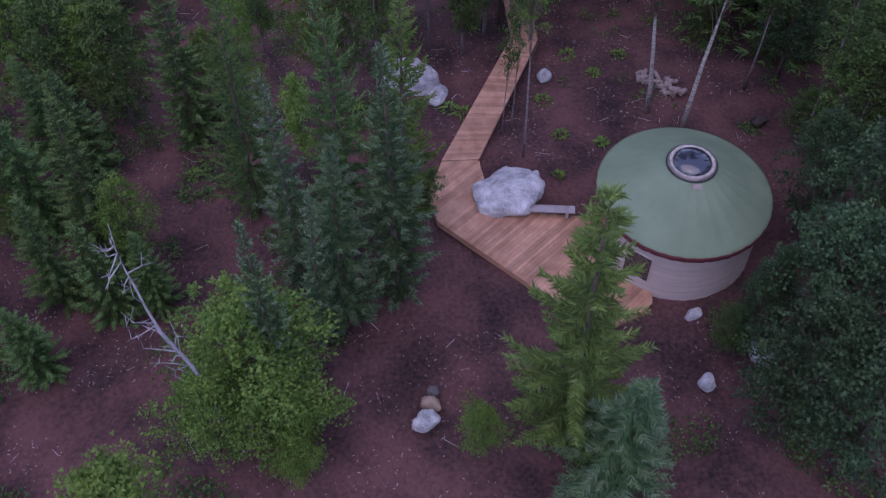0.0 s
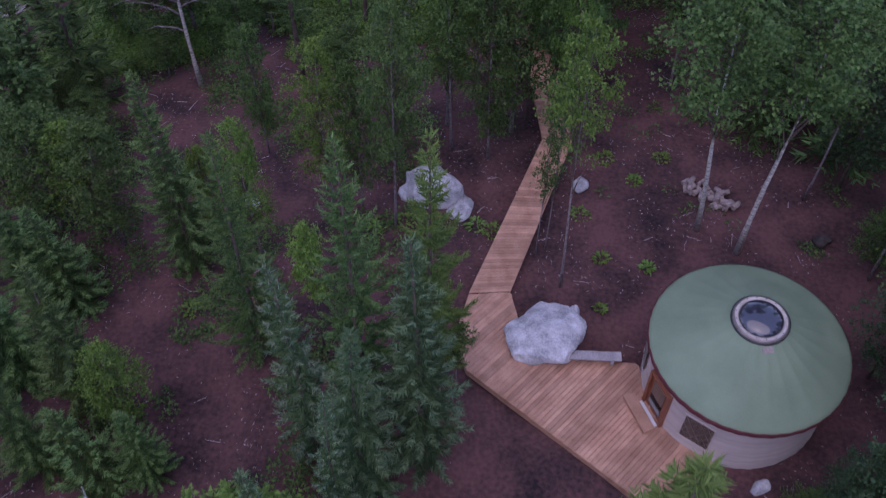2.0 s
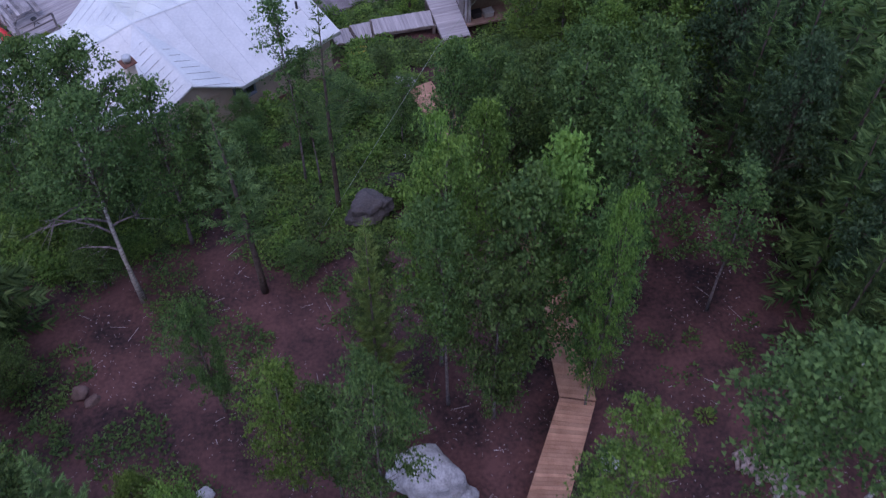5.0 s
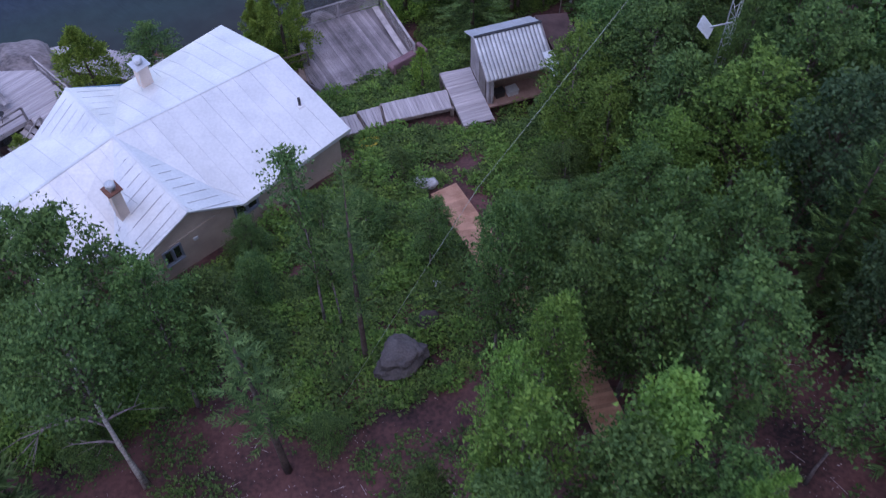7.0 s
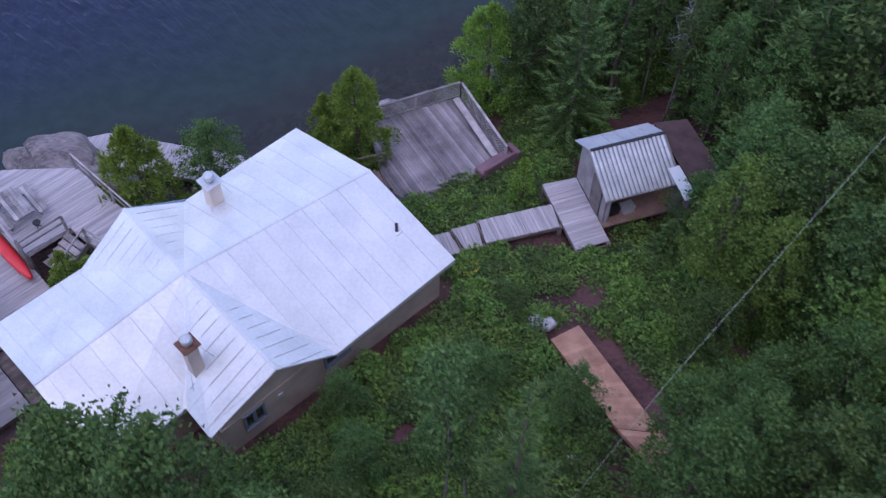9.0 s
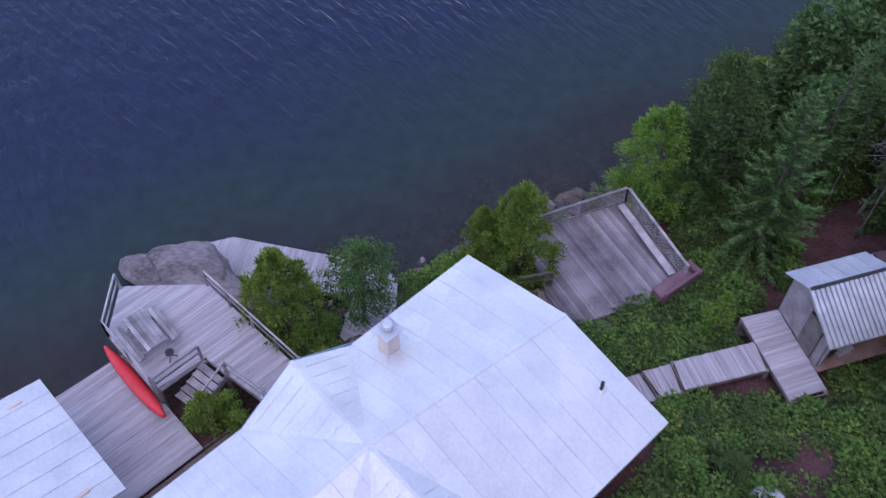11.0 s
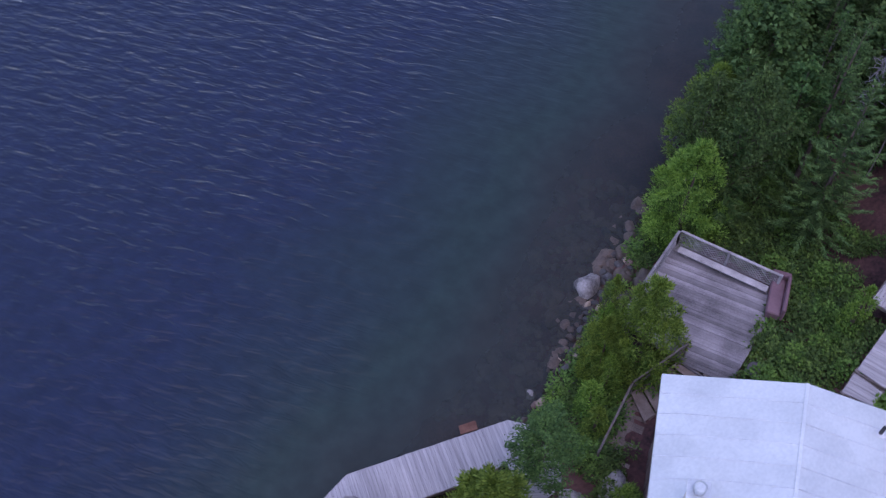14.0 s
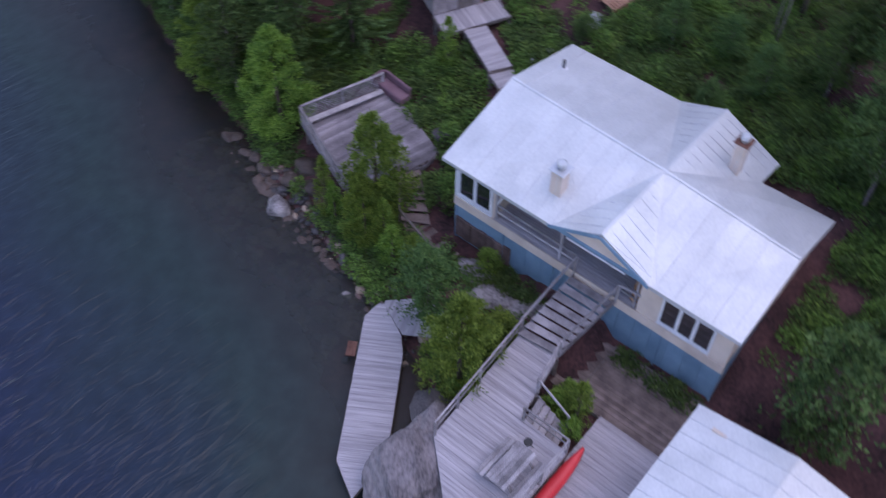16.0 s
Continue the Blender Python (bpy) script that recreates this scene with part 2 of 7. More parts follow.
def water_mat():
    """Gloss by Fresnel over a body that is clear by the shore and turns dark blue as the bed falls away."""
    m = bpy.data.materials.new("lake_water")
    m.use_nodes = True
    n, l = m.node_tree.nodes, m.node_tree.links
    n.remove(n["Principled BSDF"])
    geo = n.new("ShaderNodeNewGeometry")
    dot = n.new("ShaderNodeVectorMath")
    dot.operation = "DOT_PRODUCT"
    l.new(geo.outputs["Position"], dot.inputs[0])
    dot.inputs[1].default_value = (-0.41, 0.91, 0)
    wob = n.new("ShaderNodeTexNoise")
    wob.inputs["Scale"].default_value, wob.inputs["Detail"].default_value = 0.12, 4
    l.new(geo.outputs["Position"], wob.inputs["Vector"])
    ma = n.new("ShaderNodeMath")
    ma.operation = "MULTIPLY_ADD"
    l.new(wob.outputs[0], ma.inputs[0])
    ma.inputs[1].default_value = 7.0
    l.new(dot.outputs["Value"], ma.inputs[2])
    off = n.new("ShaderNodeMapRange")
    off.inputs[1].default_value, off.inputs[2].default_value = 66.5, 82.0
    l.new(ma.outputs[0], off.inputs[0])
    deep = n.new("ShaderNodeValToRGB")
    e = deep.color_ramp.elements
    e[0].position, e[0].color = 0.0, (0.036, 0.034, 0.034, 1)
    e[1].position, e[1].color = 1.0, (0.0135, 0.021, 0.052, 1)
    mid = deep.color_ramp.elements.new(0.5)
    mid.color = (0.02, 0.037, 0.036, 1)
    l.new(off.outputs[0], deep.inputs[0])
    mott, mix0 = n.new("ShaderNodeTexNoise"), n.new("ShaderNodeMixRGB")
    mott.inputs["Scale"].default_value, mott.inputs["Detail"].default_value = 1.2, 8
    l.new(geo.outputs["Position"], mott.inputs["Vector"])
    mix0.blend_type = "MULTIPLY"
    mix0.inputs[0].default_value = 0.45
    pale = n.new("ShaderNodeMapRange")
    pale.inputs[1].default_value, pale.inputs[2].default_value, pale.inputs[3].default_value, pale.inputs[4].default_value = 0.35, 0.7, 0.55, 1.35
    l.new(mott.outputs[0], pale.inputs[0])
    l.new(deep.outputs[0], mix0.inputs[1])
    l.new(pale.outputs[0], mix0.inputs[2])
    body, clear, mixb = n.new("ShaderNodeBsdfDiffuse"), n.new("ShaderNodeBsdfTransparent"), n.new("ShaderNodeMixShader")
    l.new(mix0.outputs[0], body.inputs[0])
    clear.inputs[0].default_value = (0.55, 0.68, 0.62, 1)
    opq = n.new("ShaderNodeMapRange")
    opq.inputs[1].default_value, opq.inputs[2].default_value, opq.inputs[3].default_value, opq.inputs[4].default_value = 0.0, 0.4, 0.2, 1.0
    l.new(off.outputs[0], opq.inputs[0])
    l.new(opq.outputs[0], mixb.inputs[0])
    l.new(clear.outputs[0], mixb.inputs[1])
    l.new(body.outputs[0], mixb.inputs[2])
    # ripples: long crests driven by one breeze, with finer chop
    mp = n.new("ShaderNodeMapping")
    mp.vector_type = "TEXTURE"
    mp.inputs["Rotation"].default_value = (0, 0, radians(-56))
    mp.inputs["Scale"].default_value = (3.4, 1.0, 1.0)
    l.new(geo.outputs["Position"], mp.inputs[0])
    n1, n2 = n.new("ShaderNodeTexNoise"), n.new("ShaderNodeTexNoise")
    n1.inputs["Scale"].default_value, n1.inputs["Detail"].default_value, n1.inputs["Distortion"].default_value = 2.3, 2.0, 0.4
    n2.inputs["Scale"].default_value = 0.06
    l.new(mp.outputs[0], n1.inputs["Vector"])
    l.new(geo.outputs["Position"], n2.inputs["Vector"])
    amp = n.new("ShaderNodeMath")
    amp.operation = "MULTIPLY"
    l.new(n1.outputs[0], amp.inputs[0])
    gust = n.new("ShaderNodeMapRange")
    gust.inputs[1].default_value, gust.inputs[2].default_value, gust.inputs[3].default_value = 0.3, 0.65, 0.75
    l.new(n2.outputs[0], gust.inputs[0])
    calm, both = n.new("ShaderNodeMapRange"), n.new("ShaderNodeMath")
    calm.inputs[1].default_value, calm.inputs[2].default_value, calm.inputs[3].default_value = 0.45, 1.1, 0.06
    l.new(off.outputs[0], calm.inputs[0])
    both.operation = "MULTIPLY"
    l.new(gust.outputs[0], both.inputs[0])
    l.new(calm.outputs[0], both.inputs[1])
    l.new(both.outputs[0], amp.inputs[1])
    bump = n.new("ShaderNodeBump")
    bump.inputs["Strength"].default_value, bump.inputs["Distance"].default_value = 0.75, 0.35
    l.new(amp.outputs[0], bump.inputs["Height"])
    gloss, fres, mix = n.new("ShaderNodeBsdfGlossy"), n.new("ShaderNodeFresnel"), n.new("ShaderNodeMixShader")
    gloss.inputs["Roughness"].default_value = 0.34
    fres.inputs[0].default_value = 1.45
    for node in (gloss, fres, body):
        l.new(bump.outputs[0], node.inputs["Normal"])
    l.new(fres.outputs[0], mix.inputs[0])
    l.new(mixb.outputs[0], mix.inputs[1])
    l.new(gloss.outputs[0], mix.inputs[2])
    l.new(mix.outputs[0], n["Material Output"].inputs[0])
    return m


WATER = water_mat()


GRAINED = {}


def grey_boards(angle):
    """Weathered boards whose grain runs along the given heading."""
    k = round(angle) % 180
    if k not in GRAINED:
        GRAINED[k] = mat("weathered_boards", (0.25, 0.228, 0.25), (0.5, 0.462, 0.492), 0.85, 2.0, 9, 0.2, rand=0.11, detail=6, lo=0.5, hi=1.15, grain=k)
    return GRAINED[k]


# ---- building helpers ----
def to_mesh(bm, name, material):
    me = bpy.data.meshes.new(name)
    bm.to_mesh(me)
    bm.free()
    me.materials.append(material)
    return me


def part(name, bm, material, parent, label=""):
    """Links a bmesh, drawn in world coordinates, as one mesh under a thing or a part."""
    base = parent.matrix_world if parent else Matrix()
    bm.transform(base.inverted())
    ob = new(name, to_mesh(bm, name, material))
    if parent:
        ob.parent = parent
        ob.matrix_world = base
    if label:
        ob["label"] = label
    return ob


def thing(name, at, label, category, group="", kind=""):
    """An empty at a thing's base."""
    ob = new(name)
    ob.matrix_world = Matrix.Translation(at)
    return tagged(ob, label, category, group, kind)


def single(name, bm, material, at, label, category, group="", kind=""):
    """A thing of one mesh, drawn in world coordinates, with its origin at its base."""
    bm.transform(Matrix.Translation(-Vector(at)))
    ob = new(name, to_mesh(bm, name, material))
    ob.matrix_world = Matrix.Translation(at)
    return tagged(ob, label, category, group, kind)


def box(bm, lo, hi, m=None, bevel=0.0):
    vs = [bm.verts.new((x, y, z)) for x in (lo[0], hi[0]) for y in (lo[1], hi[1]) for z in (lo[2], hi[2])]
    fs = [bm.faces.new([vs[i] for i in f]) for f in ((0, 1, 3, 2), (4, 6, 7, 5), (0, 4, 5, 1), (2, 3, 7, 6), (0, 2, 6, 4), (1, 5, 7, 3))]
    if bevel:
        es = {e for f in fs for e in f.edges}
        out = bmesh.ops.bevel(bm, geom=list(es), offset=bevel, segments=1, affect="EDGES")
        vs = list({v for f in out["faces"] for v in f.verts} | {v for v in vs if v.is_valid})
    if m is not None:
        bmesh.ops.transform(bm, matrix=m, verts=vs)
    return bm


def beam(bm, p, q, w, h=None):
    """A bar of w by h from p to q."""
    p, q = Vector(p), Vector(q)
    h = h or w
    d = q - p
    m = Matrix.Translation(p) @ d.to_track_quat("X", "Z").to_matrix().to_4x4()
    return box(bm, (0, -w / 2, -h / 2), (d.length, w / 2, h / 2), m, min(w, h) * 0.12)


def tube(bm, pts, radii, sides=8, cap=True):
    """A tapered round stick through the points."""
    rings = []
    for i, p in enumerate(pts):
        p = Vector(p)
        d = Vector(pts[min(i + 1, len(pts) - 1)]) - Vector(pts[max(i - 1, 0)])
        q = d.to_track_quat("Z", "X")
        rings.append([bm.verts.new(p + q @ Vector((math.cos(a) * radii[i], math.sin(a) * radii[i], 0))) for a in (k * 2 * math.pi / sides for k in range(sides))])
    for a, b in zip(rings, rings[1:]):
        for k in range(sides):
            bm.faces.new((a[k], a[(k + 1) % sides], b[(k + 1) % sides], b[k])).smooth = True
    if cap:
        bm.faces.new(rings[0][::-1])
        bm.faces.new(rings[-1])
    return bm


def prism(bm, poly, z0, z1):
    """A slab with a polygon for its plan."""
    lo, hi = [bm.verts.new((x, y, z0)) for x, y in poly], [bm.verts.new((x, y, z1)) for x, y in poly]
    bm.faces.new(hi)
    bm.faces.new(lo[::-1])
    for i in range(len(poly)):
        j = (i + 1) % len(poly)
        bm.faces.new((lo[i], lo[j], hi[j], hi[i]))
    bmesh.ops.recalc_face_normals(bm, faces=bm.faces[:])
    return bm


def span(poly, o, d, s):
    """The longest stretch in which the line, s to the side of o along d, lies inside the polygon."""
    n = (-d[1], d[0])
    hits = []
    for (x0, y0), (x1, y1) in zip(poly, poly[1:] + poly[:1]):
        s0, s1 = ((x0 - o[0]) * n[0] + (y0 - o[1]) * n[1]) - s, ((x1 - o[0]) * n[0] + (y1 - o[1]) * n[1]) - s
        if (s0 < 0) != (s1 < 0):
            k = s0 / (s0 - s1)
            hits.append((x0 + k * (x1 - x0) - o[0]) * d[0] + (y0 + k * (y1 - y0) - o[1]) * d[1])
    hits.sort()
    pairs = [(a, b) for a, b in zip(hits[::2], hits[1::2])]
    return max(pairs, key=lambda p: p[1] - p[0]) if pairs else None


def planks(parent, poly, angle, width, z, thick, material, gap=0.007, name="plank", warp=0.004):
    """Boards laid over a polygon, each an object, cut along its edge."""
    material = grey_boards(angle) if material is GREY_WOOD else material
    d = (math.cos(radians(angle)), math.sin(radians(angle)))
    o = poly[0]
    side = [-(x - o[0]) * d[1] + (y - o[1]) * d[0] for x, y in poly]
    s = min(side) + 0.002
    rnd = random.Random(len(poly) * 7 + int(z * 100))
    while s < max(side) - 0.02:
        e = min(s + width - gap, max(side) - 0.002)
        a, b = span(poly, o, d, s), span(poly, o, d, e)
        a, b = a or b, b or a
        if a and a[1] - a[0] > 0.05:
            dz = rnd.uniform(-warp, warp)
            pt = lambda t, q: (o[0] + d[0] * t - d[1] * q, o[1] + d[1] * t + d[0] * q)
            j = [rnd.uniform(-0.012, 0.012) for _ in range(2)]
            bm = prism(bmesh.new(), [pt(a[0] + j[0], s), pt(a[1] + j[1], s), pt(b[1] + j[1], e), pt(b[0] + j[0], e)], z - thick + dz, z + dz)
            part(name, bm, material, parent)
        s += width


def edging(parent, poly, z0, z1, material, thick=0.04, name="fascia"):
    """Boards round the rim of a deck."""
    for (x0, y0), (x1, y1) in zip(poly, poly[1:] + poly[:1]):
        bm = bmesh.new()
        beam(bm, (x0, y0, (z0 + z1) / 2), (x1, y1, (z0 + z1) / 2), thick, z1 - z0)
        part(name, bm, material, parent)


# ---- ground ----
PROFILE = [(-400, -14), (-30, -12.5), (-12, -10.5), (-4, -9.1), (0, -8.35), (3, -7.35), (6.7, -6.4), (11, -4.85), (16.4, -3.45), (23, -2.1),
           (26.5, -1.45), (31, -0.6), (36, 0.1), (41, 0.4), (46, 0.55), (60, 0.8), (90, 1.8), (200, 4), (2500, 30)]
WATER_Z = -8.35


def inland(x, y):
    return 0.41 * (x + 12.2) - 0.91 * (y - 64.6)


def ground_z(x, y, rough=True):
    d = inland(x, y)
    pd, pz = zip(*PROFILE)
    z = float(np.interp(d, pd, pz))
    out = max(-0.9 - x, x - 4.4, 55.7 - y, y - 60.5, 0)
    if out < 1.2:
        z += (min(z, -4.78) - z) * (1 - out / 1.2)
    u, v = -0.765 * (x + 7.8) - 0.644 * (y - 57.37), -0.644 * (x + 7.8) + 0.765 * (y - 57.37)
    if 8.5 < u < 21 and 2.5 < v < 13.4:
        k = min(1.0, (v - 2.5) / 1.7)
        return z + (min(z, -7.3) - z) * k
    if -15.6 < x < -9 and abs(y - (59.9 + 0.55 * (x + 12.1))) < 1.4:
        return min(z, -7.2)
    if rough:
        z += 0.16 * noise.noise((x * 0.28, y * 0.28, 0)) + 0.06 * noise.noise((x * 1.1, y * 1.1, 4)) - 0.06
    return z


def axis(core0, core1, step, far):
    out = list(np.arange(core0, core1 + 1e-6, step))
    s, v = step, core1
    while v < far:
        s *= 1.3
        v += s
        out.append(v)
    s, v = step, core0
    while v > -far:
        s *= 1.3
        v -= s
        out.insert(0, v)
    return out


def make_ground():
    xs, ys = axis(-34, 20, 0.4, 2000), axis(4, 76, 0.4, 2000)
    vs = [(x, y, ground_z(x, y)) for y in ys for x in xs]
    w = len(xs)
    fs = [(j * w + i, j * w + i + 1, (j + 1) * w + i + 1, (j + 1) * w + i) for j in range(len(ys) - 1) for i in range(w - 1)]
    me = bpy.data.meshes.new("ground")
    me.from_pydata(vs, [], fs)
    me.polygons.foreach_set("use_smooth", [True] * len(fs))
    me.materials.append(SOIL)
    tagged(new("ground", me), "dark reddish-brown forest soil sloping down to the lake", "ground", kind="structure")
    bm = bmesh.new()
    bmesh.ops.create_grid(bm, x_segments=1, y_segments=1, size=2000)
    bm.transform(Matrix.Translation((0, 0, WATER_Z)))
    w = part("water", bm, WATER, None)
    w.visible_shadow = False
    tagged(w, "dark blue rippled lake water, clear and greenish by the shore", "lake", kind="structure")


make_ground()


# ---- rocks ----
def rock_bm(rx, ry, rz, seed, sub=4, rough=0.28, flat=0.92):
    """A weathered boulder: a lumpy ball with broken facets, sunk a little at its foot."""
    bm = bmesh.new()
    bmesh.ops.create_icosphere(bm, subdivisions=sub, radius=1)
    rnd = random.Random(seed)
    off = Vector((rnd.uniform(0, 90), rnd.uniform(0, 90), rnd.uniform(0, 90)))
    cuts = [(Vector((rnd.gauss(0, 1), rnd.gauss(0, 1), rnd.gauss(0, 0.8))).normalized(), rnd.uniform(0.62, 0.9)) for _ in range(9)]
    for v in bm.verts:
        c = v.co.copy()
        for nrm, lim in cuts:
            k = c.dot(nrm) - lim
            if k > 0:
                c -= nrm * k * flat
        c *= 1 + rough * noise.noise(c * 1.3 + off) + rough * 0.35 * noise.noise(c * 4 + off) + rough * 0.12 * noise.noise(c * 11 + off)
        v.co = Vector((c.x * rx, c.y * ry, c.z * rz))
    for f in bm.faces:
        f.smooth = sub >= 3 and rnd.random() < 0.97
    return bm


def boulder(x, y, z, rx, ry, rz, turn, seed, material, label, group="", sub=4, name="boulder", rough=0.28):
    bm = rock_bm(rx, ry, rz, seed, sub, rough)
    bm.transform(pose(x, y, z, 0, 0, turn))
    return single(name, bm, material, (x, y, z - rz * 0.8), label, "rock", group)


# ---- the yurt and its deck ----
YX, YY = 8.61, 22.78
DECK_Z = 0.78
YM = Matrix.Translation((8.30, 22.23, 4.525)) @ Matrix.Scale(0.951, 4) @ Matrix.Translation((-YX, -YY, -3.5))


def ring_strip(bm, profile, n=72, a0=0.0, a1=360.0, cx=YX, cy=YY, wave=None):
    """A surface of revolution through (radius, height) pairs."""
    full = abs(a1 - a0 - 360) < 1e-6
    cols = n if full else n + 1
    rows = []
    for k, (r, z) in enumerate(profile):
        row = []
        for i in range(cols):
            a = radians(a0 + (a1 - a0) * i / n)
            rr, zz = wave(r, z, a, k) if wave else (r, z)
            row.append(bm.verts.new((cx + rr * math.cos(a), cy + rr * math.sin(a), zz)))
        rows.append(row)
    for p, q in zip(rows, rows[1:]):
        for i in range(n):
            j = (i + 1) % cols
            bm.faces.new((p[i], p[j], q[j], q[i])).smooth = True
    return bm


LIP = mat("pale_lip", (0.36, 0.32, 0.29), (0.55, 0.5, 0.46), 0.6, 3, 20, 0.05)


def make_yurt():
    def ypart(name, bm, material, parent, label=""):
        bm.transform(YM)
        return part(name, bm, material, parent, label)
    t = thing("yurt", (8.30, 22.23, 0.45), "round yurt with a green roof and cream canvas wall", "yurt")
    ypart("platform", prism(bmesh.new(), [(YX + 2.98 * math.cos(radians(k * 7.5)), YY + 2.98 * math.sin(radians(k * 7.5))) for k in range(48)], -1.15, -0.66), OLD_WOOD, t, "round timber floor platform")
    wall = bmesh.new()
    ring_strip(wall, [(2.975, -0.70), (2.95, -0.2), (2.94, 0.5), (2.95, 1.3), (2.95, 2.12)], 144, wave=lambda r, z, a, k: (r + 0.012 * math.sin(a * 44 + k) + 0.014 * noise.noise((a * 9, z * 6, 2)), z))
    wall = ypart("wall", wall, YURT_WALL, t, "cream canvas wall with drooping folds")
    # conical roof: rafters press through the membrane
    roof = bmesh.new()
    def sag(r, z, a, k):
        f = (3.13 - r) / 2.35
        return r, z - 0.05 * math.sin(math.pi * f) * (0.55 + 0.45 * abs(math.sin(a * 12)))
    ring_strip(roof, [(0.76, 3.46), (1.1, 3.25), (1.6, 2.94), (2.1, 2.65), (2.6, 2.36), (3.0, 2.13), (3.14, 2.06), (3.15, 2.03)], 192, wave=sag)
    ypart("roof", roof, YURT_ROOF, t, "green vinyl cone roof with faint rafters")
    under = bmesh.new()
    ring_strip(under, [(2.9, 2.1), (3.12, 2.04)], 96)
    ypart("soffit", under, YURT_WALL, t)
    val = bmesh.new()
    ring_strip(val, [(3.135, 2.075), (3.175, 2.03), (3.17, 1.93), (3.15, 1.86)], 192, wave=lambda r, z, a, k: (r + 0.01 * math.sin(a * 40), z - (0.018 * abs(math.sin(a * 30)) if k == 3 else 0)))
    ypart("valance", val, MAROON, t, "dark maroon edge band under the eave")
    for k in range(24):
        a = radians(k * 15 + 4)
        bm = bmesh.new()
        c, s = math.cos(a), math.sin(a)
        tube(bm, [(YX + r * c, YY + r * s, z + 0.004) for r, z in ((0.8, 3.43), (1.6, 2.915), (2.4, 2.44), (3.1, 2.075))], [0.0015] * 4, 4)
        ypart("seam", bm, YURT_ROOF, t)
    ring = bmesh.new()
    ring_strip(ring, [(0.86, 3.42), (0.85, 3.5), (0.80, 3.53), (0.79, 3.53)], 64)
    ring = ypart("skylight_ring", ring, BRONZE, t, "bronze-grey metal skylight ring")
    lip = bmesh.new()
    ring_strip(lip, [(0.789, 3.531), (0.72, 3.535), (0.68, 3.51), (0.68, 3.46)], 64)
    ypart("inner_lip", lip, LIP, ring, "pale wooden inner lip of the skylight")
    band = bmesh.new()
    ring_strip(band, [(0.90, 3.40), (0.90, 3.455), (0.86, 3.46)], 64)
    ypart("gasket", band, BLACK, ring)
    for k in range(16):
        a = radians(k * 22.5)
        bm = bmesh.new()
        tube(bm, [(YX + 0.76 * math.cos(a), YY + 0.76 * math.sin(a), z) for z in (3.52, 3.545)], [0.018, 0.018], 6)
        ypart("bolt", bm, BLACK, ring)
    dome = bmesh.new()
    ring_strip(dome, [(0.685 * math.cos(radians(e)), 3.50 + 0.25 * math.sin(radians(e))) for e in (0, 12, 24, 36, 48, 60, 72, 84, 89.5)], 64)
    ypart("skylight_dome", dome, DOME, t, "clear acrylic dome that mirrors the sky")
    flap = bmesh.new()
    box(flap, (-0.16, -0.10, -0.006), (0.16, 0.10, 0.006), Matrix.Translation((YX + 0.05, YY - 1.0, 3.325)) @ pose(0, 0, 0, 31, 0, 4))
    ypart("roof_patch", flap, BRONZE, t)
    # door
    def wall_frame(deg, r=2.96):
        a = radians(deg)
        return Matrix.Translation((YX + r * math.cos(a), YY + r * math.sin(a), 0)) @ pose(0, 0, 0, 0, 0, deg + 90)
    m = wall_frame(201.5, 2.94)
    door = bmesh.new()
    box(door, (-0.46, -0.02, -0.43), (0.46, 0.05, 1.34), m, 0.01)
    door = ypart("door", door, RED_DOOR, t, "varnished red-brown door with a glass panel")
    for lo, hi in (((-0.57, -0.12, -0.44), (-0.46, 0.14, 1.44)), ((0.46, -0.12, -0.44), (0.57, 0.14, 1.44)), ((-0.46, -0.12, 1.34), (0.46, 0.14, 1.44))):
        ypart("door_frame", box(bmesh.new(), lo, hi, m, 0.012), RED_DOOR, door)
    ypart("door_glass", box(bmesh.new(), (-0.33, -0.035, -0.2), (0.33, -0.022, 1.22), m), GLASS, door)
    ypart("threshold", box(bmesh.new(), (-0.50, -0.24, -0.435), (0.50, -0.125, -0.38), m, 0.01), WHITE, door)
    # windows with diamond lattice behind the panel
    for deg, half in ((168, 0.42), (234, 0.48)):
        m = wall_frame(deg, 2.985)
        w = ypart("window", box(bmesh.new(), (-half, -0.01, 0.14), (half, 0.05, 1.37), m, 0.01), GLASS, t, "dark clear-vinyl window")
        for k in range(-5, 9):
            x = -half + k * 0.24
            for s in (1, -1):
                x0, x1 = (x, x + 1.23 * 0.6) if s > 0 else (x + 1.23 * 0.6, x)
                p, q = (x0, 0.14), (x1, 1.37)
                lim = lambda p, q, e: p[1] + (q[1] - p[1]) * (e - p[0]) / (q[0] - p[0])
                lo, hi = (p, q) if p[0] < q[0] else (q, p)
                if hi[0] <= -half or lo[0] >= half:
                    continue
                a = lo if lo[0] > -half else (-half, lim(lo, hi, -half))
                b = hi if hi[0] < half else (half, lim(lo, hi, half))
                bm = bmesh.new()
                beam(bm, m @ Vector((a[0], -0.014, a[1])), m @ Vector((b[0], -0.014, b[1])), 0.02, 0.008)
                ypart("lattice_strip", bm, OLD_WOOD, w)
        for lo, hi in (((-half - 0.05, -0.02, 0.08), (half + 0.05, 0.03, 0.14)), ((-half - 0.05, -0.02, 1.37), (half + 0.05, 0.03, 1.42))):
            ypart("window_hem", box(bmesh.new(), lo, hi, m, 0.01), YURT_WALL, w)
    m = wall_frame(201.5, 2.96)
    st = thing("door_step", YM @ m @ Vector((0, -0.5, -0.42)), "low cedar step before the yurt door", "step")
    ypart("tread", box(bmesh.new(), (-0.8, -0.68, -0.30), (0.62, -0.28, -0.24), m, 0.008), CEDAR_WOOD, st)
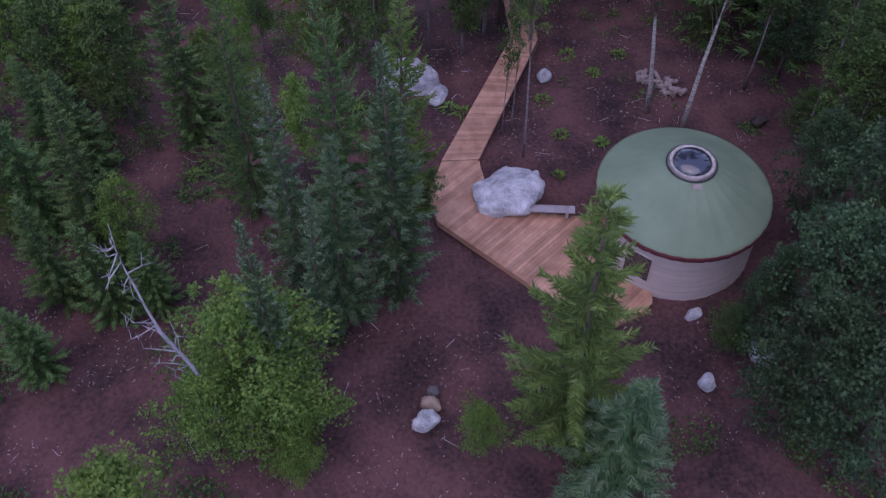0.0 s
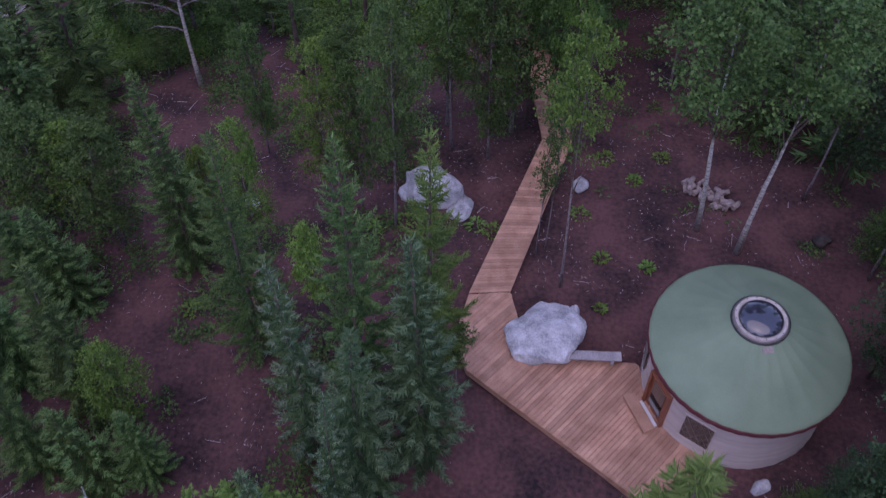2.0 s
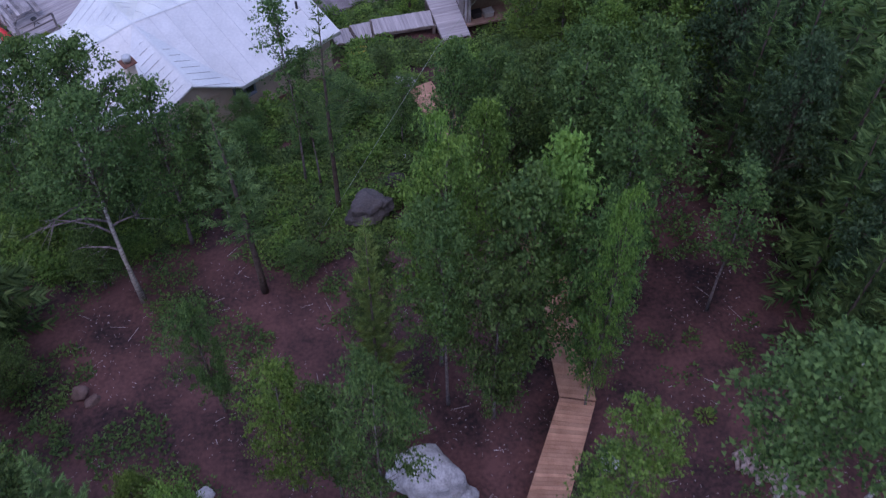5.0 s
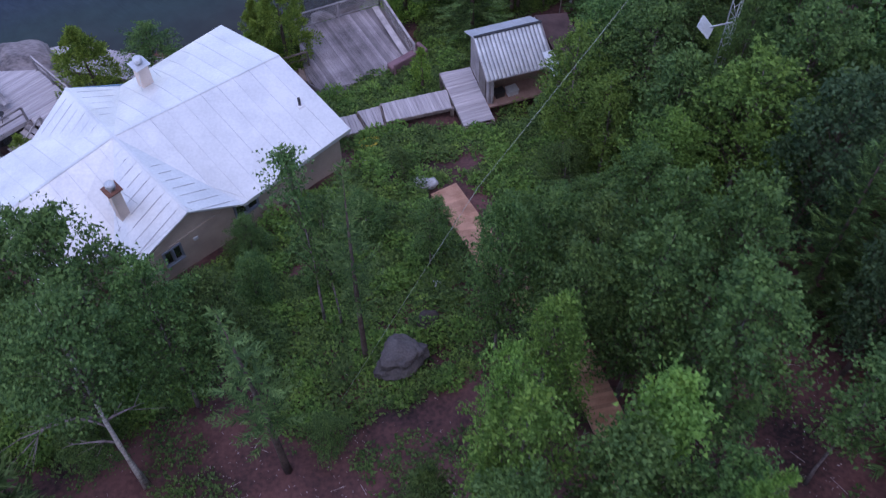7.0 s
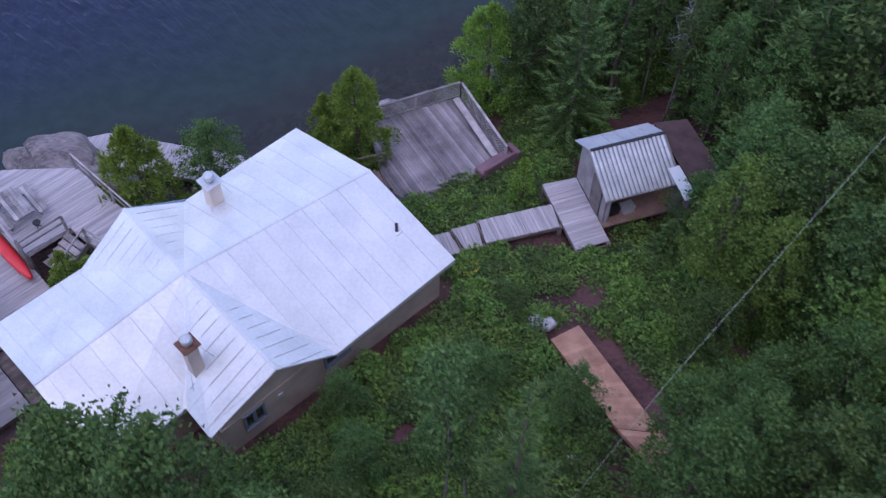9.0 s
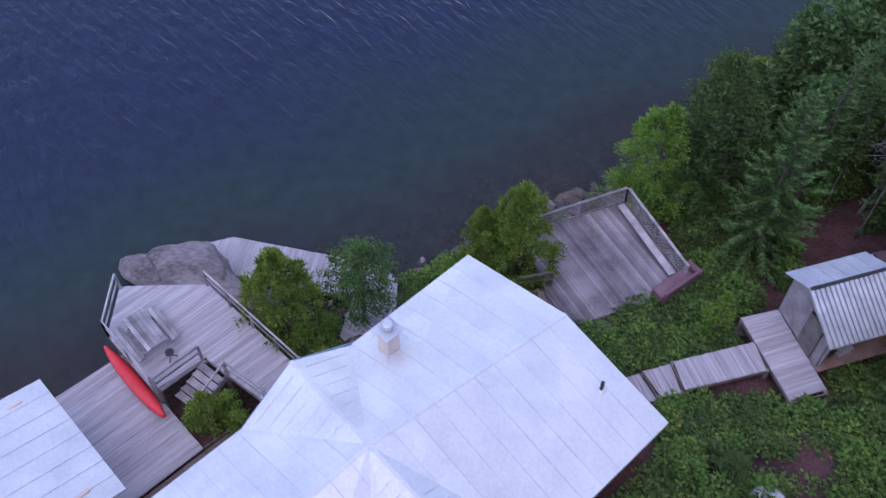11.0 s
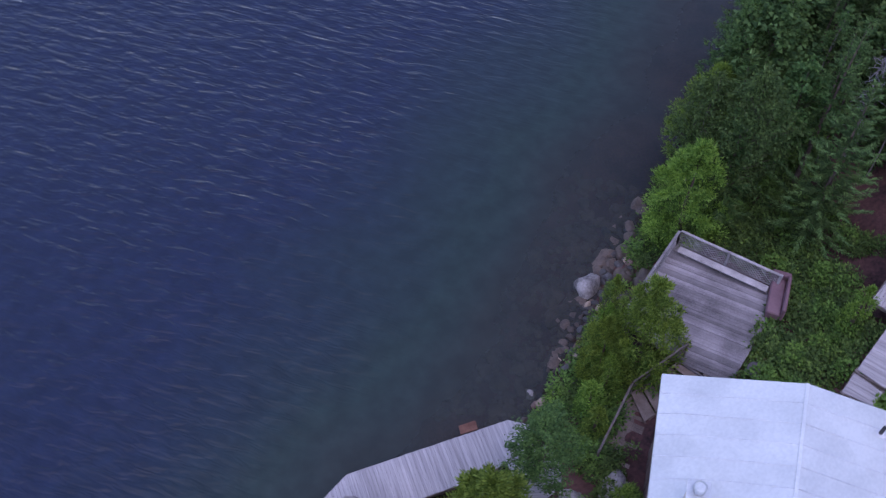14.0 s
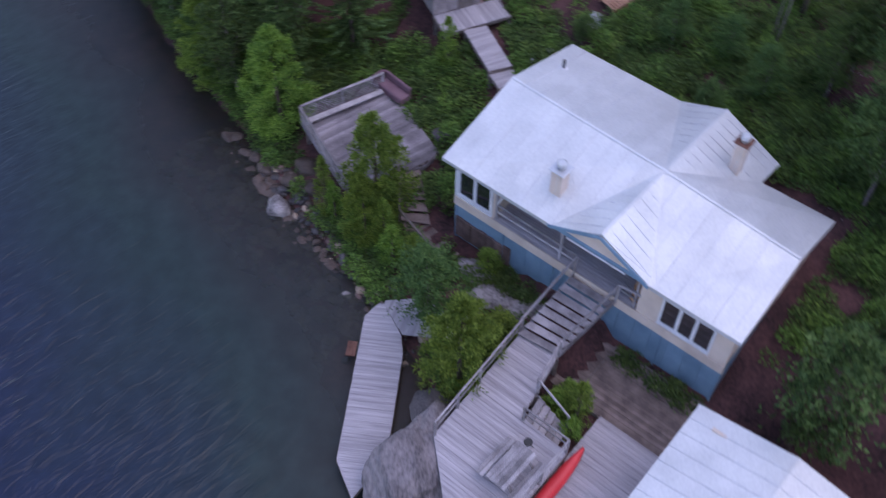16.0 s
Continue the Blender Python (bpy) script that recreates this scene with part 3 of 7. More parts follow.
    ypart("riser", box(bmesh.new(), (-0.78, -0.66, -0.432), (0.60, -0.60, -0.302), m), CEDAR_WOOD, st)


make_yurt()


def make_yurt_deck():
    d = thing("yurt_deck", (2.5, 22.5, 0.45), "new cedar deck beside the yurt", "deck", kind="structure")
    poly = [(-0.5, 23.95), (-0.1, 22.68), (5.3, 17.98), (7.2, 18.9), (7.3, 19.55), (5.85, 20.8), (5.45, 22.95), (1.9, 23.3), (1.44, 25.76), (-0.0, 25.66)]
    planks(d, poly, 46, 0.143, DECK_Z, 0.036, CEDAR_WOOD, gap=0.01)
    rim = [(-0.49, 23.95), (-0.09, 22.7), (5.3, 18.0), (7.18, 18.92)]
    for p, q in zip(rim, rim[1:]):
        bm = bmesh.new()
        beam(bm, (*p, DECK_Z - 0.17), (*q, DECK_Z - 0.17), 0.045, 0.26)
        part("fascia", bm, CEDAR_WOOD, d)
    for k in range(6):
        f = (k + 0.5) / 6
        x, y = 5.2 * f, 22.8 - 4.65 * f + 0.12
        bm = bmesh.new()
        box(bm, (x - 0.07, y - 0.07, ground_z(x, y) - 0.1), (x + 0.07, y + 0.07, DECK_Z - 0.05))
        part("post", bm, OLD_WOOD, d)
    # boardwalk in straight lengths, boards laid across
    def length(label, l0, l1, r1, r0, z0, z1, name):
        b = thing("boardwalk", (l0[0], l0[1], z0 - 0.2), label, "boardwalk", "lengths of the cedar boardwalk", "structure")
        L = (Vector(l1) - Vector(l0)).length
        nb = max(2, int(L / 0.143))
        rnd = random.Random(nb)
        for k in range(nb):
            f0, f1 = k / nb, (k + 0.92) / nb
            mixp = lambda a, b2, f: (a[0] + (b2[0] - a[0]) * f, a[1] + (b2[1] - a[1]) * f)
            z = z0 + (z1 - z0) * (k + 0.5) / nb + rnd.uniform(-0.004, 0.004)
            p = [mixp(l0, l1, f0), mixp(l0, l1, f1), mixp(r0, r1, f1), mixp(r0, r1, f0)]
            part("plank", prism(bmesh.new(), p, z - 0.036, z), CEDAR_WOOD, b)
        for a0, a1 in ((l0, l1), (r0, r1)):
            c0, c1 = ((l0[0] + r0[0]) / 2, (l0[1] + r0[1]) / 2), ((l1[0] + r1[0]) / 2, (l1[1] + r1[1]) / 2)
            i0, i1 = mixp(a0, c0, 0.08), mixp(a1, c1, 0.08)
            bm = bmesh.new()
            beam(bm, (*i0, z0 - 0.13), (*i1, z1 - 0.13), 0.05, 0.18)
            part("bearer", bm, CEDAR_WOOD, b)
        return b
    length("cedar boardwalk leading from the yurt deck", (-0.0, 25.7), (2.95, 33.15), (4.08, 32.95), (1.43, 25.79), 0.78, 0.62, "a")
    length("cedar boardwalk turning towards the trees", (2.96, 33.2), (2.6, 38.2), (3.72, 38.35), (4.1, 33.0), 0.62, 0.2, "b")
    length("cedar boardwalk half hidden under trees", (2.6, 38.25), (1.8, 42.9), (2.95, 43.1), (3.72, 38.4), 0.15, -1.2, "c")
    length("cedar boardwalk between thickets", (1.78, 42.95), (-0.36, 47.1), (1.0, 46.85), (2.93, 43.15), -1.25, -2.22, "e")
    length("cedar boardwalk descending through undergrowth to the cottage", (-0.38, 47.15), (-1.83, 51.05), (-0.76, 51.55), (1.03, 46.9), -2.25, -3.1, "d")


make_yurt_deck()
boulder(2.42, 23.9, 0.95, 1.42, 1.3, 0.85, 20, 11, ROCK, "large pale grey boulder rising through the cedar deck", sub=5, rough=0.2)
boulder(3.5, 25.05, 0.6, 0.28, 0.24, 0.26, 40, 12, ROCK, "small pale stone beside the large boulder", sub=3)
boulder(-1.3, 30.75, 0.3, 1.3, 0.9, 0.8, -15, 13, ROCK, "pale grey boulder among low plants", sub=4, rough=0.26)
boulder(-0.2, 29.95, 0.2, 0.58, 0.46, 0.36, 30, 14, ROCK, "smaller pale boulder leaning on a larger one", sub=4)
boulder(4.3, 31.1, 0.3, 0.33, 0.35, 0.34, 0, 15, ROCK, "pale stone beside the boardwalk", sub=3)
boulder(-0.4, 14.55, 0.85, 0.44, 0.36, 0.4, 15, 16, ROCK, "pale rounded stone on bare soil", sub=4)
boulder(-0.25, 15.2, 0.78, 0.36, 0.26, 0.26, -30, 17, TAN_ROCK, "tan stone next to a pale stone", sub=3)
boulder(-0.2, 15.65, 0.7, 0.25, 0.2, 0.22, 70, 18, ROCK_DARK, "dark grey stone behind two paler ones", sub=3)
boulder(8.6, 16.0, 0.85, 0.32, 0.26, 0.36, 10, 19, ROCK, "pale upright stone on bare soil", sub=3)
boulder(8.6, 18.75, 0.68, 0.38, 0.22, 0.18, 25, 20, ROCK, "flat pale stone by the yurt wall", sub=3)
boulder(10.7, 17.2, 0.8, 0.55, 0.45, 0.4, 0, 31, ROCK, "pale rock under overhanging leaves", sub=4)
boulder(-8.95, 30.05, -0.35, 0.6, 0.45, 0.35, 40, 21, ROCK_SHORE, "grey rock half hidden by saplings", sub=4)
boulder(-8.2, 30.65, -0.4, 0.3, 0.26, 0.25, 10, 22, ROCK, "small pale rock in leaf litter", sub=3)
boulder(-3.4, 42.75, -1.45, 1.0, 0.75, 0.62, 20, 23, ROCK_DARK, "dark grey boulder under a conifer", sub=5, rough=0.36)
boulder(15.0, 28.2, 0.5, 0.9, 0.6, 0.55, 60, 24, ROCK_DARK, "dark mossy boulder at the forest edge", sub=4)
boulder(12.7, 28.25, 0.5, 0.35, 0.3, 0.26, 0, 25, ROCK_SHORE, "grey stone at the forest edge", sub=3)
boulder(-13.1, 34.8, -1.3, 0.35, 0.28, 0.3, 0, 26, PINK_ROCK, "reddish stone on bare soil", sub=3)
boulder(-12.65, 34.5, -1.35, 0.3, 0.22, 0.2, 50, 27, PINK_ROCK, "small reddish stone beside another", sub=3)
boulder(-2.35, 44.3, -1.6, 0.45, 0.32, 0.3, 10, 28, ROCK_SHORE, "grey rock by the lower boardwalk", sub=3)
boulder(-2.2, 52.0, -3.45, 0.42, 0.35, 0.2, 10, 29, ROCK, "flat pale stone at the boardwalk's foot", sub=3)
boulder(-1.75, 51.85, -3.4, 0.3, 0.25, 0.18, 60, 30, ROCK, "pale stone at the boardwalk's foot", sub=3)


def make_bench():
    b = thing("bench", (3.75, 23.02, DECK_Z), "silvery plank bench standing beside the boulder", "bench")
    bm = bmesh.new()
    box(bm, (-1.12, -0.17, 0.30), (1.12, 0.17, 0.36), pose(3.75, 23.05, DECK_Z, 0, 0, -2), 0.012)
    part("seat", bm, GREY_WOOD, b)
    for x in (-0.85, 0.85):
        bm = bmesh.new()
        box(bm, (x - 0.05, -0.14, 0.0), (x + 0.05, 0.14, 0.30), pose(3.75, 23.05, DECK_Z, 0, 0, -2), 0.01)
        part("leg", bm, GREY_WOOD, b)
    bm = bmesh.new()
    box(bm, (-1.1, 0.15, 0.05), (1.1, 0.19, 0.30), pose(3.75, 23.05, DECK_Z, 0, 0, -2), 0.01)
    part("back_board", bm, OLD_WOOD, b)


make_bench()


def make_logs():
    rnd = random.Random(5)
    for k in range(34):
        f = rnd.random()
        x, y = 8.4 + 1.3 * f + rnd.uniform(-0.35, 0.35), 30.9 - 1.1 * f + rnd.uniform(-0.45, 0.45)
        z = ground_z(x, y) + 0.12 + (0.16 if k % 3 == 0 else 0)
        L, r = rnd.uniform(0.28, 0.42), rnd.uniform(0.07, 0.125)
        a = radians(rnd.uniform(-10, 130))
        dx, dy = math.cos(a) * L / 2, math.sin(a) * L / 2
        bm = bmesh.new()
        tube(bm, [(x - dx, y - dy, z), (x, y, z + 0.01), (x + dx, y + dy, z + rnd.uniform(-0.04, 0.04))], [r, r * 1.05, r * 0.95], 9)
        single("log", bm, LOG, (x, y, z - r), "sawn pale birch log in a loose heap", "log", "heap of sawn logs")


make_logs()


# ---- the cottage ----
UX, UY = -0.765, -0.644


def hp(u, v, z):
    """Cottage plan to world: u along the ridge, v towards the lake."""
    return Vector((-7.8 + UX * u + UY * v, 57.37 + UY * u - UX * v, z))


HM = Matrix(((UX, -UY, 0, -7.8), (UY, UX, 0, 57.37), (0, 0, 1, 0), (0, 0, 0, 1)))  # local y points away from the lake


def hbox(bm, u0, u1, v0, v1, z0, z1, bevel=0.0):
    return box(bm, (u0, -v1, z0), (u1, -v0, z1), HM, bevel)


SEAM = mat("dulled_white_steel", (0.46, 0.48, 0.53), (0.72, 0.73, 0.77), 0.45, 0.8, 12, 0.05)
# grey for the shadow that each sheet lap casts, put into the colour
LAP = mat("lap_shadow_grey", (0.34, 0.34, 0.37), (0.55, 0.55, 0.58), 0.6, 2, 20, 0.05)
EAVE, RIDGE = -2.1, -0.95
FLOOR = -4.5


def roof_facet(parent, pts, along, width=0.76, label=""):
    """Sheets over one plane of the roof; pts are (u, v, z), along is 'u' or 'v': the way the seams run."""
    width, trim_ = (0.46, 0.26) if along == "u" else (width, 0.04)
    (u0, v0, z0), (u1, v1, z1), (u2, v2, z2) = pts[0], pts[1], pts[2]
    nrm = Vector((u1 - u0, v1 - v0, z1 - z0)).cross(Vector((u2 - u0, v2 - v0, z2 - z0)))
    plane = lambda u, v: z0 - (nrm.x * (u - u0) + nrm.y * (v - v0)) / nrm.z
    bm = bmesh.new()
    top = [bm.verts.new(hp(u, v, z - 0.012)) for u, v, z in pts]
    low = [bm.verts.new(hp(u, v, z - 0.09)) for u, v, z in pts]
    bm.faces.new(top)
    bm.faces.new(low[::-1])
    for i in range(len(pts)):
        j = (i + 1) % len(pts)
        bm.faces.new((low[i], low[j], top[j], top[i]))
    bmesh.ops.recalc_face_normals(bm, faces=bm.faces[:])
    part("roof_deck", bm, METAL, parent)
    poly = [(p[0], p[1]) for p in pts]
    d = (1.0, 0.0) if along == "u" else (0.0, 1.0)
    o = (0.0, 0.0)
    side = [-x * d[1] + y * d[0] for x, y in poly]
    s = math.floor(min(side) / width) * width
    k = 0
    while s < max(side) - 0.03:
        lo, hi = max(s, min(side) + 0.003), min(s + width - 0.006, max(side) - 0.003)
        a, b = span(poly, o, d, lo), span(poly, o, d, hi)
        a, b = a or b, b or a
        if a and hi > lo:
            q = [(d[0] * t - d[1] * e, d[1] * t + d[0] * e) for t, e in ((a[0], lo), (a[1], lo), (b[1], hi), (b[0], hi))]
            bm = bmesh.new()
            vs = [bm.verts.new(hp(u, v, plane(u, v) + 0.006 + 0.003 * (k % 2))) for u, v in q]
            try:
                f = bm.faces.new(vs)
                out = bmesh.ops.extrude_face_region(bm, geom=[f])
                for e in out["geom"]:
                    if isinstance(e, bmesh.types.BMVert):
                        e.co.z -= 0.015
                bmesh.ops.recalc_face_normals(bm, faces=bm.faces[:])
                part("roof_sheet", bm, METAL, parent)
            except ValueError:
                bm.free()
            if a[1] - a[0] > 0.15 + 2 * trim_ and s > min(side) + 0.05:
                bm = bmesh.new()
                p, r = [(d[0] * t - d[1] * lo, d[1] * t + d[0] * lo) for t in (a[0] + trim_, a[1] - trim_)]
                beam(bm, hp(*p, plane(*p) + 0.018), hp(*r, plane(*r) + 0.018), 0.018 if along == "v" else 0.026, 0.022)
                # rear laps take the painted shadow grey, lake-side laps the seam colour
                part("standing_seam", bm, SEAM if along == "v" or v0 + v1 + v2 > 3 else LAP, parent)
        s += width
        k += 1


def cap(parent, p, q, w=0.12, name="ridge_cap"):
    bm = bmesh.new()
    beam(bm, hp(p[0], p[1], p[2] - 0.015), hp(q[0], q[1], q[2] - 0.015), w, 0.012)
    part(name, bm, METAL, parent)


def window(parent, u0, u1, v, z0, z1, out, panes=1, frame=WHITE, label="window with a painted frame"):
    """A framed window lying in a wall that faces out along v."""
    w = part("window", hbox(bmesh.new(), u0, u1, min(v, v + out * 0.02), max(v, v + out * 0.02), z0, z1), GLASS, parent, label)
    va, vb = sorted((v, v + out * 0.07))
    bars = [(u0 - 0.1, u1 + 0.1, z0 - 0.07, z0), (u0 - 0.1, u1 + 0.1, z1, z1 + 0.08), (u0 - 0.1, u0, z0, z1), (u1, u1 + 0.1, z0, z1)]
    for k in range(1, panes):
        c = u0 + (u1 - u0) * k / panes
        bars.append((c - 0.07, c + 0.07, z0, z1))
    for a, b, c, e in bars:
        part("window_frame", hbox(bmesh.new(), a, b, va, vb, c, e, 0.008), frame, w)
    part("window_sill", hbox(bmesh.new(), u0 - 0.1, u1 + 0.1, *sorted((v, v + out * 0.12)), z0 - 0.11, z0 - 0.072, 0.008), frame, w)
    return w


def chimney(u, v, z0, z1, plate, label, half=0.21):
    c = thing("chimney", hp(u, v, z0), label, "chimney")
    part("chimney_shaft", hbox(bmesh.new(), u - half, u + half, v - half, v + half, z0 - 0.3, z1, 0.015), STUCCO, c)
    part("cap_plate", hbox(bmesh.new(), u - half - 0.1, u + half + 0.1, v - half - 0.1, v + half + 0.1, z1, z1 + 0.05, 0.01), plate, c)
    bm = bmesh.new()
    p = hp(u, v, 0)
    tube(bm, [(p.x, p.y, z) for z in (z1 + 0.05, z1 + 0.17, z1 + 0.19, z1 + 0.24, z1 + 0.26, z1 + 0.34, z1 + 0.37)], [0.15, 0.15, 0.19, 0.19, 0.16, 0.2, 0.13], 20)
    part("flue", bm, METAL_G, c, "ribbed steel flue cowl")
    for k in range(3):
        e = radians(k * 120 + 25)
        bm = bmesh.new()
        tube(bm, [(p.x + 0.12 * math.cos(e), p.y + 0.12 * math.sin(e), z1 + 0.2), (p.x + 0.75 * math.cos(e), p.y + 0.75 * math.sin(e), z0 + 0.1)], [0.008, 0.008], 5)
        part("stay_rod", bm, METAL_G, c)
    part("flashing", hbox(bmesh.new(), u - half - 0.12, u + half + 0.12, v - half - 0.12, v + half + 0.12, z0 - 0.02, z0 + 0.05, 0.02), FLASH, c)


def make_cottage():
    c = thing("cottage", hp(6.7, 0, -7.0), "lakeside cottage with white metal roof and blue skirting", "cottage")
    C = (7.64, 0.7, -0.55)
    E = EAVE
    apl, apr = (7.5, 4.55, -0.78), (7.65, -4.1, -0.98)
    facets = [
        ([(0, 4.42, E), (5.36, 4.42, E), C, (0, 0, RIDGE)], "v"),
        ([(0, 0, RIDGE), C, (5.55, -4.45, E), (0, -4.45, E)], "v"),
        ([(5.36, 4.42, E), apl, C], "u"),
        ([apl, (9.7, 4.42, E), C], "u"),
        ([C, apr, (5.55, -4.45, E)], "u"),
        ([C, (10.3, -2.55, E), (10.36, -3.97, -2.15), apr], "u"),
        ([(9.7, 4.42, E), (13.38, 4.42, E), (13.38, 0.75, -1.02), C], "v"),
        ([C, (13.38, 0.75, -1.02), (13.38, -2.65, E), (10.3, -2.6, E)], "v"),
    ]
    for pts, along in facets:
        for tri in ([pts] if len(pts) == 3 else [[pts[0], pts[1], pts[2]], [pts[0], pts[2], pts[3]]]):
            roof_facet(c, tri, along)
    for p, q in (((0, 0, RIDGE + 0.03), (C[0], C[1], C[2] + 0.03)), ((C[0], C[1], C[2] + 0.03), (13.38, 0.75, -0.99)),
                 ((C[0], C[1], C[2] + 0.03), (apl[0], apl[1], apl[2] + 0.03)), ((C[0], C[1], C[2] + 0.03), (apr[0], apr[1], apr[2] + 0.03))):
        cap(c, p, q)
    for p, q in (((5.36, 4.4, E + 0.02), (C[0], C[1], C[2] + 0.02)), ((9.7, 4.4, E + 0.02), (C[0], C[1], C[2] + 0.02)),
                 ((5.55, -4.4, E + 0.02), (C[0], C[1], C[2] + 0.02)), ((10.3, -2.6, E + 0.02), (C[0], C[1], C[2] + 0.02))):
        cap(c, p, q, 0.3, "valley_flashing")
    # eave boards
    rim = [(0, -4.43), (0, 4.40)], [(0, 4.40), (5.36, 4.40)], [(9.7, 4.40), (13.36, 4.40)], [(0, -4.43), (5.55, -4.43)], [(10.3, -2.6), (13.36, -2.63)]
    for a, b in rim:
        if a[0] == b[0]:
            for p, q in (((a[0], a[1], EAVE), (0, 0, RIDGE)), ((0, 0, RIDGE), (b[0], b[1], EAVE))):
                bm = bmesh.new()
                beam(bm, hp(p[0] + 0.02, p[1], p[2] - 0.12), hp(q[0] + 0.02, q[1], q[2] - 0.12), 0.03, 0.16)
                part("barge_board", bm, FLASH, c)
        else:
            bm = bmesh.new()
            beam(bm, hp(*a, EAVE - 0.13), hp(*b, EAVE - 0.13), 0.03, 0.14)
            part("fascia", bm, FLASH, c)
    for p, q in (((13.36, 4.40, EAVE - 0.12), (13.36, 0.75, -1.14)), ((13.36, 0.75, -1.14), (13.36, -2.63, EAVE - 0.12))):
        bm = bmesh.new()
        beam(bm, hp(*p), hp(*q), 0.03, 0.16)
        part("barge_board", bm, FLASH, c)
    # walls
    def wall(name, u0, u1, v0, v1, z0, z1, m, label=""):
        return part(name, hbox(bmesh.new(), u0, u1, v0, v1, z0, z1), m, c, label)
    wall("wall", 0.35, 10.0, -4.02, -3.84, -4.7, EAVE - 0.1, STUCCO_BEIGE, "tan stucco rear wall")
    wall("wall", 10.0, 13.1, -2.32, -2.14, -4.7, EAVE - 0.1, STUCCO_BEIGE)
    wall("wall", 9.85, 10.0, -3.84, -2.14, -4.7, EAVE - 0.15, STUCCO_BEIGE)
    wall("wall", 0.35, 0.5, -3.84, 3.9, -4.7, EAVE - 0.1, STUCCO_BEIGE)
    wall("wall", 12.95, 13.1, -2.14, 3.9, FLOOR, EAVE - 0.1, STUCCO, "cream stucco gable wall")
    for u0, vv in ((0.35, ((-3.9, EAVE - 0.1), (0, RIDGE - 0.15), (3.9, EAVE - 0.1))), (12.95, ((-2.2, EAVE - 0.1), (0.75, -1.15), (3.9, EAVE - 0.1)))):
        bm = bmesh.new()
        ends = [[bm.verts.new(hp(u0 + k * 0.15, v, z)) for v, z in vv] for k in (0, 1)]
        bm.faces.new(ends[0])
        bm.faces.new(ends[1][::-1])
        for i in range(3):
            bm.faces.new((ends[0][i], ends[0][(i + 1) % 3], ends[1][(i + 1) % 3], ends[1][i]))
        bmesh.ops.recalc_face_normals(bm, faces=bm.faces[:])
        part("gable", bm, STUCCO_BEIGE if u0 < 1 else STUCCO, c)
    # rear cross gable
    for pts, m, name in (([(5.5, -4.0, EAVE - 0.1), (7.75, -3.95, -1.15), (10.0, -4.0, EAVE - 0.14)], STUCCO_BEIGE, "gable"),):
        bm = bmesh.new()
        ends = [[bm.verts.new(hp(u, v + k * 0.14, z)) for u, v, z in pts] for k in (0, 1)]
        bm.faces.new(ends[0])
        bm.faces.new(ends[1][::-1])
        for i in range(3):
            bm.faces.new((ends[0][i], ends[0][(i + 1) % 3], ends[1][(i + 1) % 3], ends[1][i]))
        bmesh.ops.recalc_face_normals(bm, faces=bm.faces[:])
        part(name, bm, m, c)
    # lake side: corner room, veranda, west room
    wall("wall", 0.35, 2.25, 3.84, 3.98, FLOOR, -4.4, WHITE, "white panel under the corner windows")
    wall("wall", 0.35, 2.25, 3.84, 3.98, -2.75, EAVE - 0.08, WHITE)
    for u in (0.35, 2.13):
        wall("corner_post", u, u + 0.12, 3.84, 3.98, -4.4, -2.75, WHITE)
    window(c, 0.56, 2.08, 3.86, -4.32, -2.8, 1, 2, label="tall two-part corner window in a white frame")
    wall("wall", 2.25, 2.37, 1.9, 3.9, FLOOR, EAVE - 0.1, STUCCO)
    wall("wall", 2.37, 9.25, 1.8, 1.95, FLOOR, EAVE - 0.0, STUCCO, "cream wall at the back of the veranda")
    window(c, 5.3, 7.9, 1.96, -3.7, -2.75, 1, 3, BLUE, "long veranda window with blue trim")
    part("door", hbox(bmesh.new(), 8.15, 8.95, 1.95, 2.0, FLOOR, -2.55, 0.01), BLUE, c, "blue veranda door")
    wall("wall", 9.25, 9.4, 1.9, 3.98, FLOOR, EAVE - 0.1, STUCCO)
    wall("wall", 9.4, 13.1, 3.84, 3.98, FLOOR, EAVE - 0.1, STUCCO, "cream stucco wall of the west room")
    window(c, 10.28, 12.3, 3.985, -4.2, -2.85, 1, 3, label="three-part window in a white frame")
    # lake gable over the veranda
    bm = bmesh.new()
    tri = [(5.3, 4.25, EAVE - 0.1), (7.48, 4.4, -1.0), (9.6, 4.25, EAVE - 0.1)]
    ends = [[bm.verts.new(hp(u, v - k * 0.08, z)) for u, v, z in tri] for k in (0, 1)]
    bm.faces.new(ends[0])
    bm.faces.new(ends[1][::-1])
    for i in range(3):
        bm.faces.new((ends[0][i], ends[0][(i + 1) % 3], ends[1][(i + 1) % 3], ends[1][i]))
    bmesh.ops.recalc_face_normals(bm, faces=bm.faces[:])
    part("gable", bm, STUCCO, c, "small cream gable over the veranda")
    for p, q in (((5.2, 4.45, EAVE - 0.12), (7.48, 4.6, -0.94)), ((7.48, 4.6, -0.94), (9.65, 4.45, EAVE - 0.12))):
        bm = bmesh.new()
        beam(bm, hp(*p), hp(*q), 0.035, 0.16)
        part("barge_board", bm, BLUE, c)
    bm = bmesh.new()
    beam(bm, hp(2.3, 3.9, EAVE - 0.22), hp(5.3, 3.9, EAVE - 0.22), 0.1, 0.16)
    part("veranda_beam", bm, WHITE, c)
    bm = bmesh.new()
    beam(bm, hp(5.3, 4.2, EAVE - 0.22), hp(9.5, 4.2, EAVE - 0.22), 0.12, 0.24)
    part("gable_beam", bm, BLUE, c, "blue painted beam under the lake gable")
    bm = bmesh.new()
